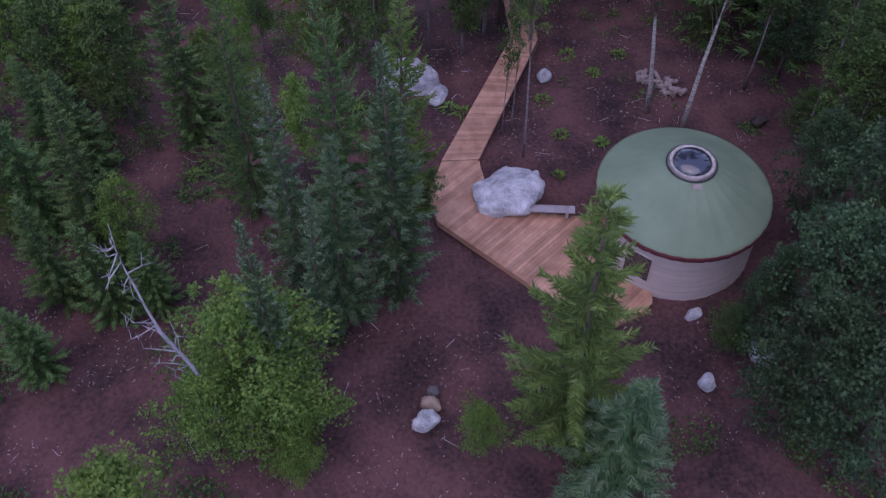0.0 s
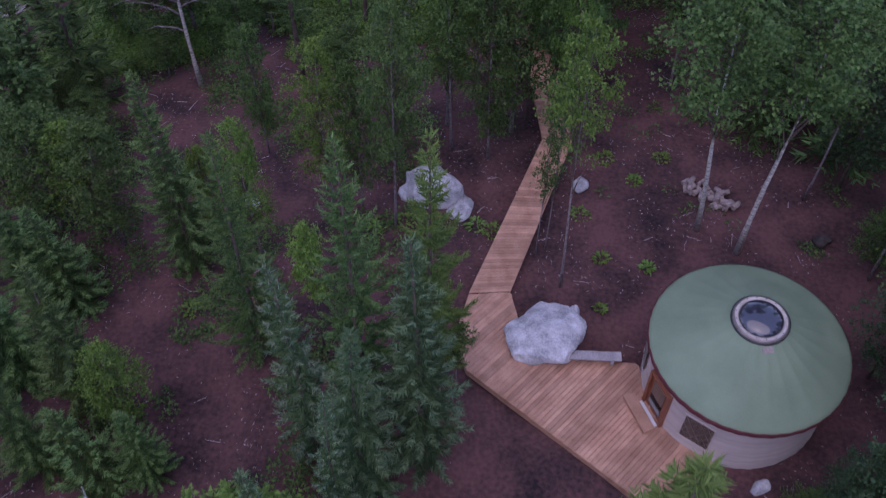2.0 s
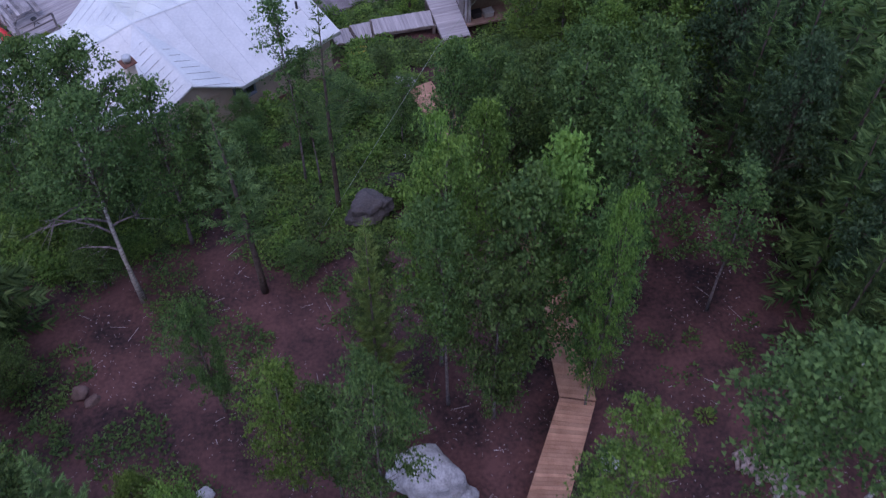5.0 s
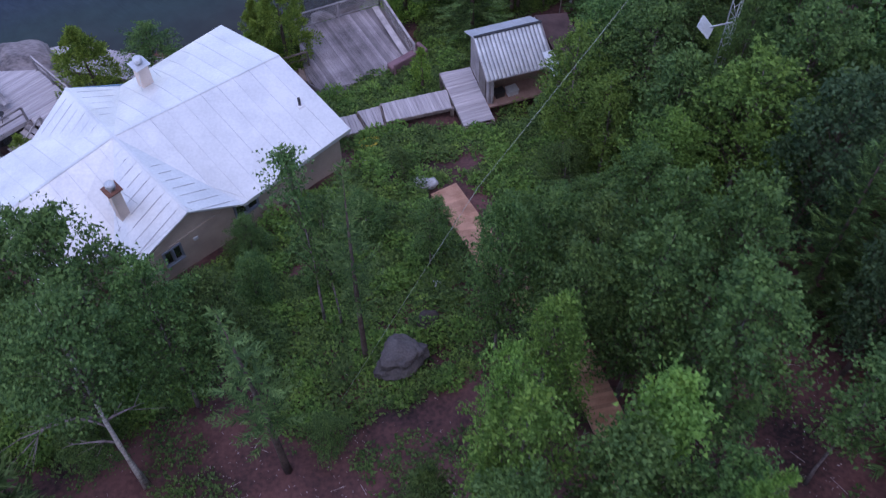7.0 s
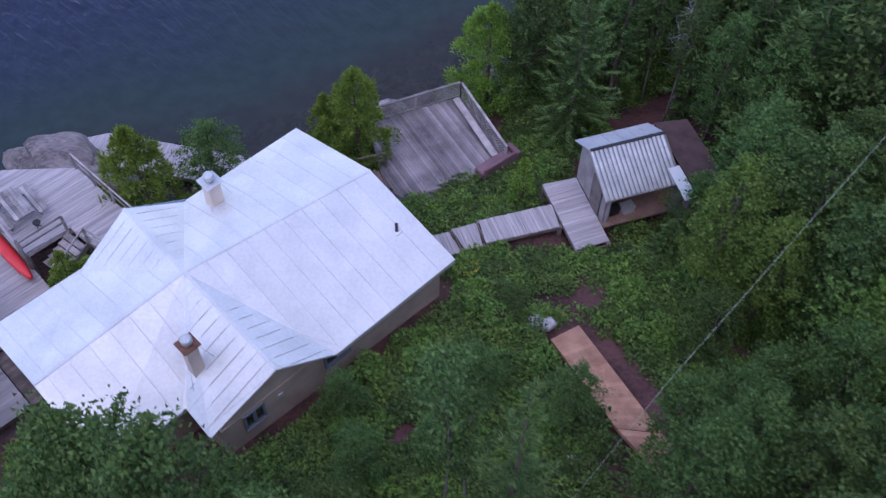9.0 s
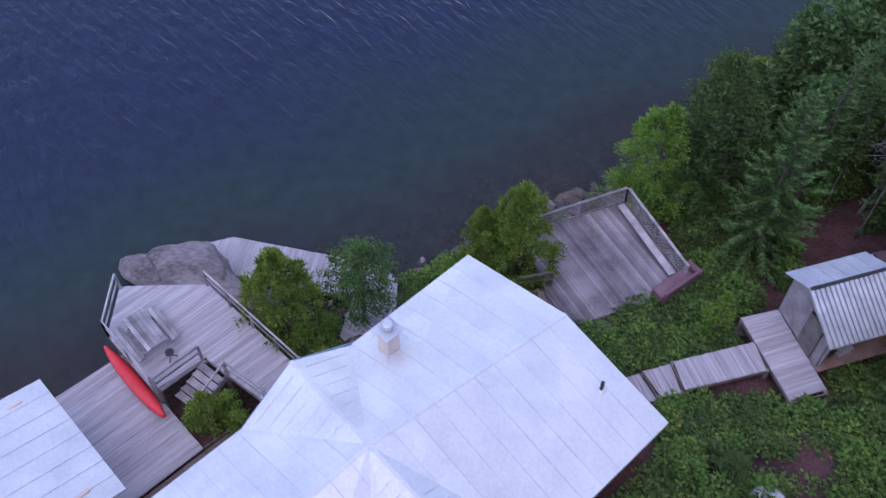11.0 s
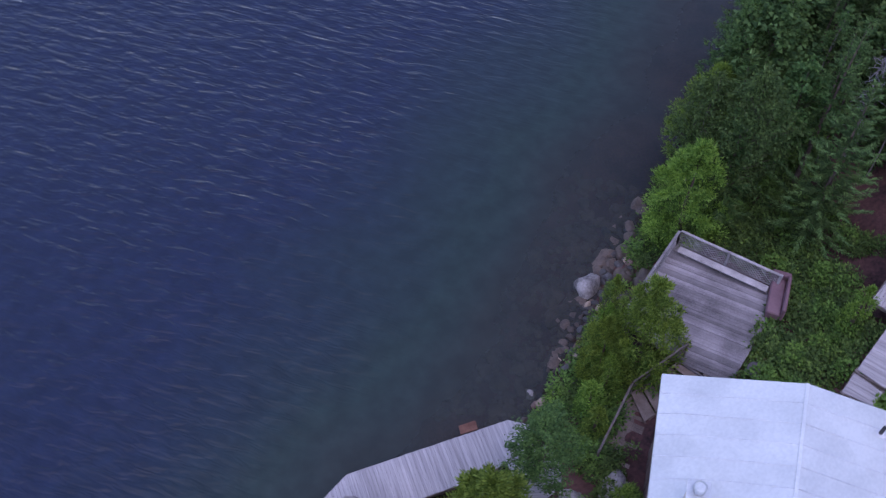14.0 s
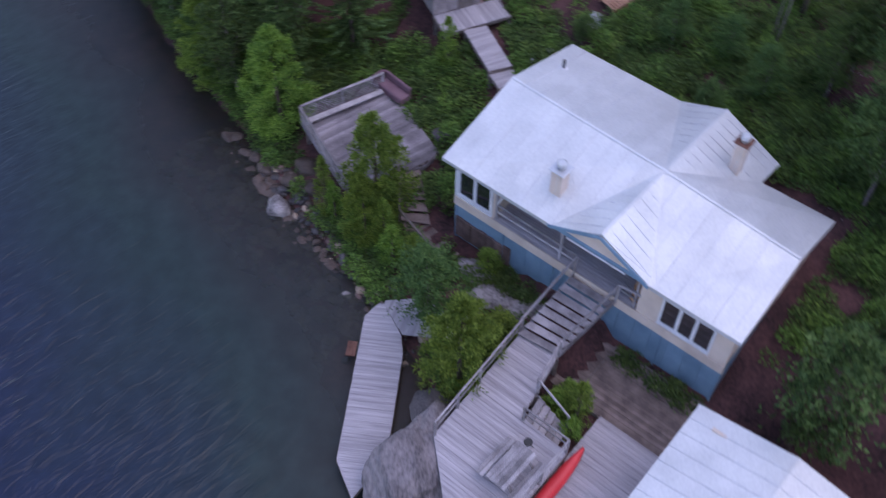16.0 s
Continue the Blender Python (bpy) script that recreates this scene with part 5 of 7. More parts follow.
            bm.faces.new((low[i], low[j], top[j], top[i]))
        bmesh.ops.recalc_face_normals(bm, faces=bm.faces[:])
        return part(name, bm, m, s, label)
    # darker zinc between the corrugations: shade in the grooves, put into the colour
    slab([(-0.08, -1.85, E2), (-0.08, 0.0, R), (L, 0.0, R), (L, -1.85, E2)], mat("groove_shade_zinc", (0.16, 0.17, 0.2), (0.28, 0.3, 0.33), 0.6, 2, 20, 0.05), "roof_deck", "corrugated galvanised roof face")
    waves = 17
    for k in range(waves):
        a0, a1 = -0.09 + (L + 0.1) * k / waves, -0.09 + (L + 0.1) * (k + 0.72) / waves
        bm = bmesh.new()
        rows = []
        for i in range(7):
            f = i / 6
            up = 0.012 + 0.075 * math.sin(math.pi * f) ** 1.3
            rows.append([bm.verts.new(sp(a0 + (a1 - a0) * f, b, z + up)) for b, z in ((-1.9, E2 - 0.01), (0.0, R))])
        for p, q in zip(rows, rows[1:]):
            bm.faces.new((p[0], q[0], q[1], p[1])).smooth = True
        bm.faces.new([r[0] for r in rows])
        bmesh.ops.recalc_face_normals(bm, faces=bm.faces[:])
        part("corrugation", bm, CORR, s)
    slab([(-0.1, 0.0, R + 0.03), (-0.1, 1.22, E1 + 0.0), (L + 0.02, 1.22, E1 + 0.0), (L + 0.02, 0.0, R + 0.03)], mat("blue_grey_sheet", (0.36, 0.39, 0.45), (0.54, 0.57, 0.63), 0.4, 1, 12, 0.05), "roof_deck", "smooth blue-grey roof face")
    for k in range(1, 6):
        bm = bmesh.new()
        a = -0.1 + 3.1 * k / 6
        beam(bm, sp(a, 0.02, R + 0.05), sp(a, 1.2, E1 + 0.02), 0.03, 0.025)
        part("batten", bm, METAL_G, s)
    bm = bmesh.new()
    beam(bm, sp(-0.1, -0.05, R + 0.08), sp(L + 0.03, -0.05, R + 0.08), 0.12, 0.06)
    part("ridge_cap", bm, BLACK, s)
    for p, q in (((-0.1, -1.86, E2 - 0.02), (-0.1, 0, R - 0.02)), ((L + 0.02, -1.86, E2 - 0.02), (L + 0.02, 0, R - 0.02)), ((-0.1, -1.88, E2 - 0.03), (L, -1.88, E2 - 0.03))):
        bm = bmesh.new()
        beam(bm, sp(*p), sp(*q), 0.03, 0.09)
        part("barge_board", bm, GREY_WOOD, s)
    # lean-to with a bright sheet at the end
    l = thing("lean_to", sp(3.5, -1.3, zf), "small lean-to with a bright sheet roof", "shelter")
    bm = bmesh.new()
    top = [bm.verts.new(sp(p[0] + 0.35, p[1], p[2])) for p in ((2.25, -1.4, -2.36), (2.75, -1.38, -2.38), (2.72, -2.95, -2.45), (2.2, -2.98, -2.43))]
    low = [bm.verts.new(v.co - Vector((0, 0, 0.03))) for v in top]
    bm.faces.new(top)
    bm.faces.new(low[::-1])
    for i in range(4):
        bm.faces.new((low[i], low[(i + 1) % 4], top[(i + 1) % 4], top[i]))
    bmesh.ops.recalc_face_normals(bm, faces=bm.faces[:])
    part("roof_sheet", bm, METAL, l)
    part("side_wall", box(bmesh.new(), (2.92, -2.8, zf), (2.98, -1.56, -2.5), SM), OLD_WOOD, l)
    # porch deck and walkway
    d = thing("shed_deck", (0, 57.8, zf - 0.2), "grey board deck before the shed", "deck", kind="structure")
    planks(d, [(-0.62, 59.4), (0.8, 59.72), (1.4, 57.22), (1.62, 56.25), (0.25, 55.98)], 15, 0.14, zf, 0.04, GREY_WOOD, warp=0.006)
    edging(d, [(-0.62, 59.4), (0.8, 59.72), (1.4, 57.22), (1.62, 56.25), (0.25, 55.98)], zf - 0.2, zf - 0.045, OLD_WOOD)
    w = thing("walkway", (-2.5, 57, zf - 0.2), "grey stepped board walk between shed and cottage", "boardwalk", kind="structure")
    for poly, z in (([(-0.38, 58.42), (-0.1, 57.3), (-3.18, 56.68), (-3.45, 57.78)], -4.7), ([(-3.47, 57.78), (-3.2, 56.68), (-4.13, 56.5), (-4.45, 57.55)], -4.84), ([(-4.47, 57.53), (-4.15, 56.48), (-5.15, 56.3), (-5.5, 57.35)], -4.98)):
        planks(w, poly, 105, 0.145, z, 0.04, GREY_WOOD, warp=0.008)
        edging(w, poly, z - 0.2, z - 0.045, OLD_WOOD)
        legs(w, poly, z, OLD_WOOD)
    legs(d, [(-0.62, 59.4), (0.8, 59.72), (1.62, 56.25), (0.25, 55.98)], zf, OLD_WOOD)
    # brown lean-to hut against the east end
    h = thing("hut", (5.2, 58.6, -5.0), "low hut with a brown shingle roof behind the shed", "hut")
    nw, ne, sw, se = Vector((3.8, 60.5, -2.48)), Vector((5.3, 60.86, -2.75)), Vector((4.62, 57.15, -2.48)), Vector((6.12, 57.45, -2.75))
    rows = 12
    for k in range(rows):
        bm = bmesh.new()
        f0, f1 = k / rows, (k + 1.15) / rows
        lift = Vector((0, 0, 0.012))
        q = [nw.lerp(ne, f0) + lift * 0, sw.lerp(se, f0), sw.lerp(se, min(f1, 1.0)) + lift, nw.lerp(ne, min(f1, 1.0)) + lift]
        top, low = [bm.verts.new(p) for p in q], [bm.verts.new(p - Vector((0, 0, 0.06))) for p in q]
        bm.faces.new(top)
        bm.faces.new(low[::-1])
        for i in range(4):
            bm.faces.new((low[i], low[(i + 1) % 4], top[(i + 1) % 4], top[i]))
        bmesh.ops.recalc_face_normals(bm, faces=bm.faces[:])
        part("shingle", bm, BROWN_ROOF, h)
    for p, q in ((nw, ne), (ne, se), (se, sw)):
        bm = bmesh.new()
        beam(bm, p - Vector((0, 0, 0.12)), q - Vector((0, 0, 0.12)), 0.04, 0.12)
        part("fascia", bm, WHITE if p == nw else OLD_WOOD, h)
    for p, q in ((nw.lerp(se, 0.06), ne.lerp(sw, 0.06)), (ne.lerp(sw, 0.06), se.lerp(nw, 0.06)), (se.lerp(nw, 0.06), sw.lerp(ne, 0.06))):
        bm = bmesh.new()
        beam(bm, Vector((p.x, p.y, -3.95)), Vector((q.x, q.y, -3.95)), 0.06, 2.2)
        part("wall", bm, OLD_WOOD, h)
    # porch clutter
    for (a, b), sz, m, lab in (((0.75, -1.2), (0.45, 0.35, 0.3), BLACK, "black bin on the shed porch"), ((1.35, -1.25), (0.5, 0.4, 0.28), FLASH, "grey lidded box on the shed porch")):
        p = sp(a, b, zf)
        t = thing("storage_box", p, lab, "box")
        part("body", box(bmesh.new(), (-sz[0] / 2, -sz[1] / 2, 0), (sz[0] / 2, sz[1] / 2, sz[2]), Matrix.Translation(p) @ pose(0, 0, 0, 0, 0, 20), 0.03), m, t)
        part("lid", box(bmesh.new(), (-sz[0] / 2 - 0.02, -sz[1] / 2 - 0.02, sz[2] + 0.002), (sz[0] / 2 + 0.02, sz[1] / 2 + 0.02, sz[2] + 0.05), Matrix.Translation(p) @ pose(0, 0, 0, 0, 0, 20), 0.015), m, t)


standing = {o.name for o in bpy.data.objects}
make_shed()
for o in bpy.data.objects:          # the shed's whole plot lies a little higher and nearer the cottage
    if o.name not in standing and not o.parent:
        o.location += Vector((-0.3, -0.45, 0.42))


def make_boathouse():
    """The second white roof at the west end."""
    c = thing("outbuilding", hp(16.5, 8.5, -7.0), "outbuilding with a white metal roof", "building")
    ez, rz, u0, um, u1, v0, v1 = -4.0, -3.35, 13.26, 16.9, 20.4, 6.2, 11.6
    for pts in ([(u0, v0, ez), (u0, v1, ez), (um, v1, rz), (um, v0, rz)], [(um, v0, rz), (um, v1, rz), (u1, v1, ez), (u1, v0, ez)]):
        bm = bmesh.new()
        top, low = [bm.verts.new(hp(*p)) for p in pts], [bm.verts.new(hp(p[0], p[1], p[2] - 0.08)) for p in pts]
        bm.faces.new(top)
        bm.faces.new(low[::-1])
        for i in range(4):
            bm.faces.new((low[i], low[(i + 1) % 4], top[(i + 1) % 4], top[i]))
        bmesh.ops.recalc_face_normals(bm, faces=bm.faces[:])
        part("roof_deck", bm, METAL, c)
        for k in range(1, 8):
            v = v0 + (v1 - v0) * k / 8
            bm = bmesh.new()
            beam(bm, hp(pts[0][0], v, pts[0][2] + 0.012), hp(pts[2][0], v, pts[2][2] + 0.012), 0.02, 0.03)
            part("standing_seam", bm, FLASH, c)
    cap(c, (um, v0, rz + 0.02), (um, v1, rz + 0.02))
    part("wall", hbox(bmesh.new(), 14.0, 14.12, 6.8, 11.2, -7.0, -3.95), STUCCO, c)
    part("wall", hbox(bmesh.new(), 19.7, 19.82, 6.8, 11.2, -7.0, -3.95), STUCCO, c)
    part("wall", hbox(bmesh.new(), 14.12, 19.7, 6.8, 6.92, -7.0, -3.75), STUCCO, c)
    part("wall", hbox(bmesh.new(), 14.12, 19.7, 11.08, 11.2, -7.0, -3.75), STUCCO, c)
    # patio stool under the eave
    p = hp(14.6, 5.4, -7.0)
    bm = bmesh.new()
    tube(bm, [(p.x, p.y, -7.0 + 0.0), (p.x, p.y, -6.62), (p.x, p.y, -6.6)], [0.17, 0.19, 0.15], 16)
    single("planter", bm, BLACK, (p.x, p.y, -7.0), "black round tub on the patio boards", "tub")


make_boathouse()


def make_picnic_table():
    zt = -6.0
    t = thing("picnic_table", hp(9.35, 11.75, zt), "weathered grey picnic table with two benches", "table")
    m = HM @ Matrix.Translation((9.35, -11.75, zt)) @ pose(0, 0, 0, 0, 0, -2)
    for k in range(5):
        y = -0.42 + k * 0.17
        part("tabletop_board", box(bmesh.new(), (y, -0.9, 0.70), (y + 0.16, 0.9, 0.74), m, 0.006), GREY_WOOD, t)
    for sx in (-1, 1):
        for k in range(2):
            x = sx * 0.72 - 0.15 + k * 0.16
            part("bench_board", box(bmesh.new(), (x, -0.9, 0.42), (x + 0.15, 0.9, 0.46), m, 0.006), GREY_WOOD, t)
    for y in (-0.6, 0.6):
        for sx in (-1, 1):
            bm = bmesh.new()
            beam(bm, m @ Vector((sx * 0.7, y, 0.0)), m @ Vector((sx * 0.25, y, 0.69)), 0.09, 0.05)
            part("leg", bm, GREY_WOOD, t)
        bm = bmesh.new()
        beam(bm, m @ Vector((-0.85, y + 0.06, 0.39)), m @ Vector((0.85, y + 0.06, 0.39)), 0.09, 0.05)
        part("crosspiece", bm, GREY_WOOD, t)


make_picnic_table()


def make_stool():
    """The little dark folding stool by the picnic table."""
    zt, p = -6.0, Vector((-21.6, 59.5, -6.0))
    t = thing("folding_stool", p, "small dark folding stool on the picnic deck", "stool")
    for k in range(3):
        a = radians(k * 120 + 20)
        bm = bmesh.new()
        tube(bm, [p + Vector((0.22 * math.cos(a), 0.22 * math.sin(a), 0)), p + Vector((-0.16 * math.cos(a), -0.16 * math.sin(a), 0.42))], [0.016, 0.016], 6)
        part("leg", bm, BLACK, t)
    bm = bmesh.new()
    tube(bm, [p + Vector((0, 0, 0.41)), p + Vector((0, 0, 0.435))], [0.17, 0.16], 12)
    part("seat", bm, BLACK, t)


make_stool()


def make_canoe():
    """An upturned hull leaning along the rail."""
    zt = -7.0
    bm = bmesh.new()
    n, L = 28, 4.0
    rows = []
    for i in range(n + 1):
        f = i / n * 2 - 1
        w = 0.2 * (1 - abs(f) ** 2.6) + 0.07
        h = 0.28 * (1 - 0.35 * abs(f) ** 3)
        row = []
        for k in range(9):
            a = math.pi * k / 8
            row.append(bm.verts.new((f * L / 2, -math.cos(a) * w, math.sin(a) ** 0.7 * h + 0.10 * abs(f) ** 4)))
        rows.append(row)
    for a, b in zip(rows, rows[1:]):
        for k in range(8):
            bm.faces.new((a[k], a[k + 1], b[k + 1], b[k])).smooth = True
    bm.faces.new(rows[0])
    bm.faces.new(rows[-1][::-1])
    bmesh.ops.recalc_face_normals(bm, faces=bm.faces[:])
    p = hp(10.66, 11.0, zt)
    ang = math.degrees(math.atan2(-UX, UY))
    bm.transform(pose(p.x, p.y, zt + 0.28, 0, 0, ang))
    c = thing("canoe", (p.x, p.y, zt), "bright red canoe lying upside down on the patio", "canoe")
    part("hull", bm, RED, c)
    for dd in (-1.1, 1.1):
        q = hp(10.66, 11.0 + dd, zt)
        bm = bmesh.new()
        box(bm, (-0.05, -0.2, 0), (0.05, 0.2, 0.28), pose(q.x, q.y, zt, 0, 0, ang))
        part("rest", bm, OLD_WOOD, c)


make_canoe()
boulder(-21.6, 63.9, -7.4, 3.3, 1.9, 1.45, -22, 61, BIG_ROCK, "great dark grey rock sloping into the lake", sub=6, rough=0.3)
boulder(-19.3, 62.3, -7.6, 1.4, 1.1, 0.9, 10, 62, ROCK_DARK, "dark rock under the picnic deck", sub=4)


def make_shore():
    rnd = random.Random(31)
    k = 0
    for x, y, r, m in ((-6.69, 67.82, 0.8, MOTTLED), (-5.45, 67.87, 0.39, WET_BROWN), (-7.44, 67.01, 0.22, TAN_ROCK), (-7.75, 66.2, 0.27, MOTTLED), (-8.09, 65.7, 0.22, TAN_ROCK), (-8.53, 66.15, 0.24, WET_GREY), (-9.66, 65.23, 0.25, TAN_ROCK),
                       (-10.31, 65.05, 0.42, WET_GREY), (-11.11, 64.26, 0.42, WET_GREY), (-12.05, 64.51, 0.32, TAN_ROCK), (-12.14, 65.21, 0.3, MOTTLED), (-11.4, 63.66, 0.2, TAN_ROCK), (-10.85, 65.61, 1.0, WET_BROWN), (-6.47, 66.74, 0.4, WET_GREY),
                       (-5.4, 67.04, 0.55, WET_BROWN), (-4.3, 68.19, 0.5, WET_BROWN), (-12.69, 64.09, 0.42, WET_BROWN), (-7.21, 66.41, 0.22, WET_BROWN), (-11.77, 63.97, 0.24, WET_GREY), (-12.83, 65.57, 0.24, WET_BROWN), (-8.47, 65.48, 0.2, MOTTLED),
                       (-3.4, 68.6, 0.45, WET_BROWN), (-10.6, 59.6, 0.55, WET_GREY), (-5.0, 66.2, 0.7, WET_BROWN), (-6.2, 66.1, 0.55, WET_BROWN)):
        z = max(ground_z(x, y), WATER_Z - 0.3) + r * (0.15 if r < 0.35 or r == 0.8 else -0.12 if r < 0.9 else -0.55)
        boulder(x, y, z, r, r * rnd.uniform(0.7, 0.95), r * 0.7, rnd.uniform(0, 180), 100 + k, m, {"mottled_granite": "mottled grey boulder", "tan_granite": "tan rounded stone"}.get(m.name, "dark boulder") + " at the lake's edge", "boulders along the shore", sub=3)
        k += 1
    for _ in range(300):
        f = rnd.uniform(-3, 11.5)
        x, y = -13.5 + f * 0.91, 64.1 + f * 0.41
        o = rnd.gauss(-0.3, 0.45)
        x, y = x - 0.41 * o, y + 0.91 * o
        r = rnd.choice((0.07, 0.09, 0.11, 0.13, 0.16, 0.2, 0.26))
        z = ground_z(x, y) + r * 0.25
        boulder(x, y, z, r, r * rnd.uniform(0.65, 0.95), r * 0.65, rnd.uniform(0, 180), 200 + k, rnd.choice((WET_BROWN, WET_BROWN, WET_GREY, PINK_ROCK, WET_GREY, WET_BROWN, TAN_ROCK) if rnd.random() < 0.5 else (WET_BROWN, WET_GREY)), "rounded stone on the shore", "stones along the shore", sub=2, name="stone")
        k += 1
    # stones on the lake bed
    bms = bmesh.new()
    for _ in range(620):
        f, o = rnd.uniform(-1, 14), rnd.uniform(0.0, 0.8) + 4.2 * rnd.random() ** 1.9
        x, y = -13.5 + f * 0.91 - 0.41 * o, 64.1 + f * 0.41 + 0.91 * o
        r = rnd.uniform(0.08, 0.2) + 0.35 * rnd.random() ** 3
        b = rock_bm(r, r * 0.8, r * 0.45, rnd.randrange(9999), 2)
        b.transform(pose(x, y, ground_z(x, y) + r * 0.1, 0, 0, rnd.uniform(0, 180)))
        me = bpy.data.meshes.new("tmp")
        b.to_mesh(me)
        b.free()
        bms.from_mesh(me)
        bpy.data.meshes.remove(me)
    ob = new("lake_bed_stones", to_mesh(bms, "lake_bed_stones", WET_BROWN))
    tagged(ob, "brown stones under shallow water", "stones", kind="stuff")


make_shore()

for k, (u, v, rx, ry) in enumerate(((2.2, 5.0, 1.0, 0.6), (3.9, 5.4, 1.2, 0.75), (5.2, 5.2, 0.9, 0.6), (3.2, 6.4, 0.9, 0.7))):
    p = hp(u, v, 0)
    boulder(p.x, p.y, ground_z(p.x, p.y) + 0.08, rx, ry, 0.32, 40 + k * 25, 330 + k, MOTTLED, "flat grey bedrock slab at the cottage foot", "bedrock slabs", sub=4)


def make_hose(x, y):
    """A loose coil of hose in the grass by the cottage corner."""
    bm = bmesh.new()
    pts = []
    for k in range(60):
        a = k * 0.42
        r = 0.26 + 0.05 * math.sin(k * 0.7) + 0.002 * k
        px, py = x + r * math.cos(a) * 1.3, y + r * math.sin(a)
        pts.append((px, py, ground_z(px, py) + 0.36 + 0.03 * math.sin(k)))
    tube(bm, pts, [0.016] * len(pts), 5)
    single("garden_hose", bm, HOSE, (x, y, ground_z(x, y)), "coiled yellow garden hose in green plants", "hose")


make_hose(-4.32, 55.13)
for k, (x, y, r) in enumerate(((-4.35, 53.84, 0.3), (-2.95, 54.22, 0.26), (-3.11, 55.13, 0.2), (-1.87, 46.2, 0.3), (-5.62, 59.9, 0.5), (-4.54, 54.03, 0.3))):
    boulder(x, y, ground_z(x, y) + r * 0.55, r, r * 0.75, r * 0.6, k * 50, 300 + k, ROCK if k < 4 else ROCK_DARK, "pale stone among the undergrowth" if k < 4 else "dark stone among the undergrowth", sub=3)


# ---- trees ----
def leaf_mesh(name, leaves, material, kite=True):
    """One mesh of small leaves: each (place, way, side, length, width) is a bent kite, or a single pointed blade."""
    vs, fs = [], []
    for p, d, s, L, w in leaves:
        k = len(vs)
        if kite:
            up = d.cross(s) * (w * 0.35)
            vs += [p, p + d * (L * 0.45) + s * (w / 2) - up, p + d * L, p + d * (L * 0.45) - s * (w / 2) - up]
            fs.append((k, k + 1, k + 2, k + 3))
        else:
            vs += [p + s * (w * 0.5), p + d * L, p + d * (L * 0.12) - s * (w * 0.5)]
            fs.append((k, k + 1, k + 2))
    me = bpy.data.meshes.new(name)
    me.from_pydata([tuple(v) for v in vs], [], fs)
    me.materials.append(material)
    return me


def rand_dir(rnd, up=0.0):
    v = Vector((rnd.gauss(0, 1), rnd.gauss(0, 1), rnd.gauss(0, 1) + up))
    return v.normalized()


def side_of(d, rnd):
    s = d.cross(Vector((rnd.gauss(0, 1), rnd.gauss(0, 1), rnd.gauss(0, 1))))
    return s.normalized() if s.length > 1e-4 else Vector((1, 0, 0))


def spruce_tree(seed, h=10.0, r=1.35, material=None, tip=None, bare=0.06, thin=1.0, label="", name="spruce_tree", droop=0.3, leaf=0.19, tiers=27, step=0.047, ragged=1.15, wide=0.21):
    """A conifer of height h: whorls of feathered boughs that sag and turn up; the season's paler shoots stand at the ends."""
    rnd = random.Random(seed)
    t = new(name)
    tagged(t, label, "tree")
    bm = bmesh.new()
    lean = [rnd.uniform(-0.14, 0.14) for _ in range(2)]
    ax = lambda z: Vector((lean[0] * (z / h) ** 2 * 2, lean[1] * (z / h) ** 2 * 2, z))
    tube(bm, [ax(h * f) for f in (0, 0.1, 0.4, 0.75, 1.0)], [0.013 * h, 0.011 * h, 0.008 * h, 0.004 * h, 0.006], 6)
    leaves, fresh = [], []
    up = Vector((0, 0, 1))
    for w in range(tiers):
        f = bare + (0.985 - bare) * (w / (tiers - 1)) ** 0.95
        z0 = h * f
        rad = r * ((1 - f) / (1 - bare)) ** 0.85 * (0.7 + 0.3 * min(1, w / 4)) + 0.06
        n = max(4, int((5.4 + 3.6 * (1 - f)) * thin))
        a0 = rnd.uniform(0, 6.28)
        for k in range(n):
            a = a0 + k * 6.283 / n + rnd.uniform(-0.35, 0.35)
            L = rad * (1 + ragged * rnd.choice((-0.38, -0.2, 0.0, 0.06, 0.22))) * rnd.uniform(0.9, 1.1)
            out = Vector((math.cos(a), math.sin(a), 0))
            slope = 0.35 - droop * 2.7 * (1 - f) + rnd.uniform(-0.18, 0.18)
            base = ax(z0 + rnd.uniform(-0.3, 0.3) * h / tiers)
            pt = lambda q: base + out * (L * q) + Vector((0, 0, L * (slope * q + 0.34 * q * q)))
            sd = Vector((-out.y, out.x, 0))
            steps = max(3, int(L / step))
            for i in range(steps):
                q = 0.12 + 0.88 * (i + rnd.random()) / steps
                p = pt(q)
                tang = (pt(q + 0.05) - p).normalized()
                bulk = leaf * (0.55 + 0.75 * math.sin(math.pi * min(1.0, 0.3 + 0.62 * q)))
                for sgn in (-1, 1):
                    for b in range(2):
                        d = (tang * 0.85 + sd * sgn * rnd.uniform(0.35, 0.95) + up * rnd.uniform(-0.4, 0.3)).normalized()
                        ln = bulk * rnd.uniform(0.65, 1.2)
                        s = d.cross(up * (1 if b else 0.2) + rand_dir(rnd) * (0.5 if b else 1.0))
                        s = s.normalized() if s.length > 1e-3 else sd
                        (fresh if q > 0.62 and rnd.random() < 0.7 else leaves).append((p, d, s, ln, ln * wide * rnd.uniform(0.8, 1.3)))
    for _ in range(46):
        p = ax(h * rnd.uniform(0.9, 1.0))
        d = (rand_dir(rnd, 1.3)).normalized()
        fresh.append((p, d, side_of(d, rnd), leaf * rnd.uniform(0.4, 0.8), leaf * 0.12))
    part("trunk", bm, BARK, t)
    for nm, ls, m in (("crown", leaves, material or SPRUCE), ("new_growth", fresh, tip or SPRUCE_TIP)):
        c = tagged(new(nm, leaf_mesh(nm, ls, m, False)), kind="stuff")
        c.parent = t
    return t


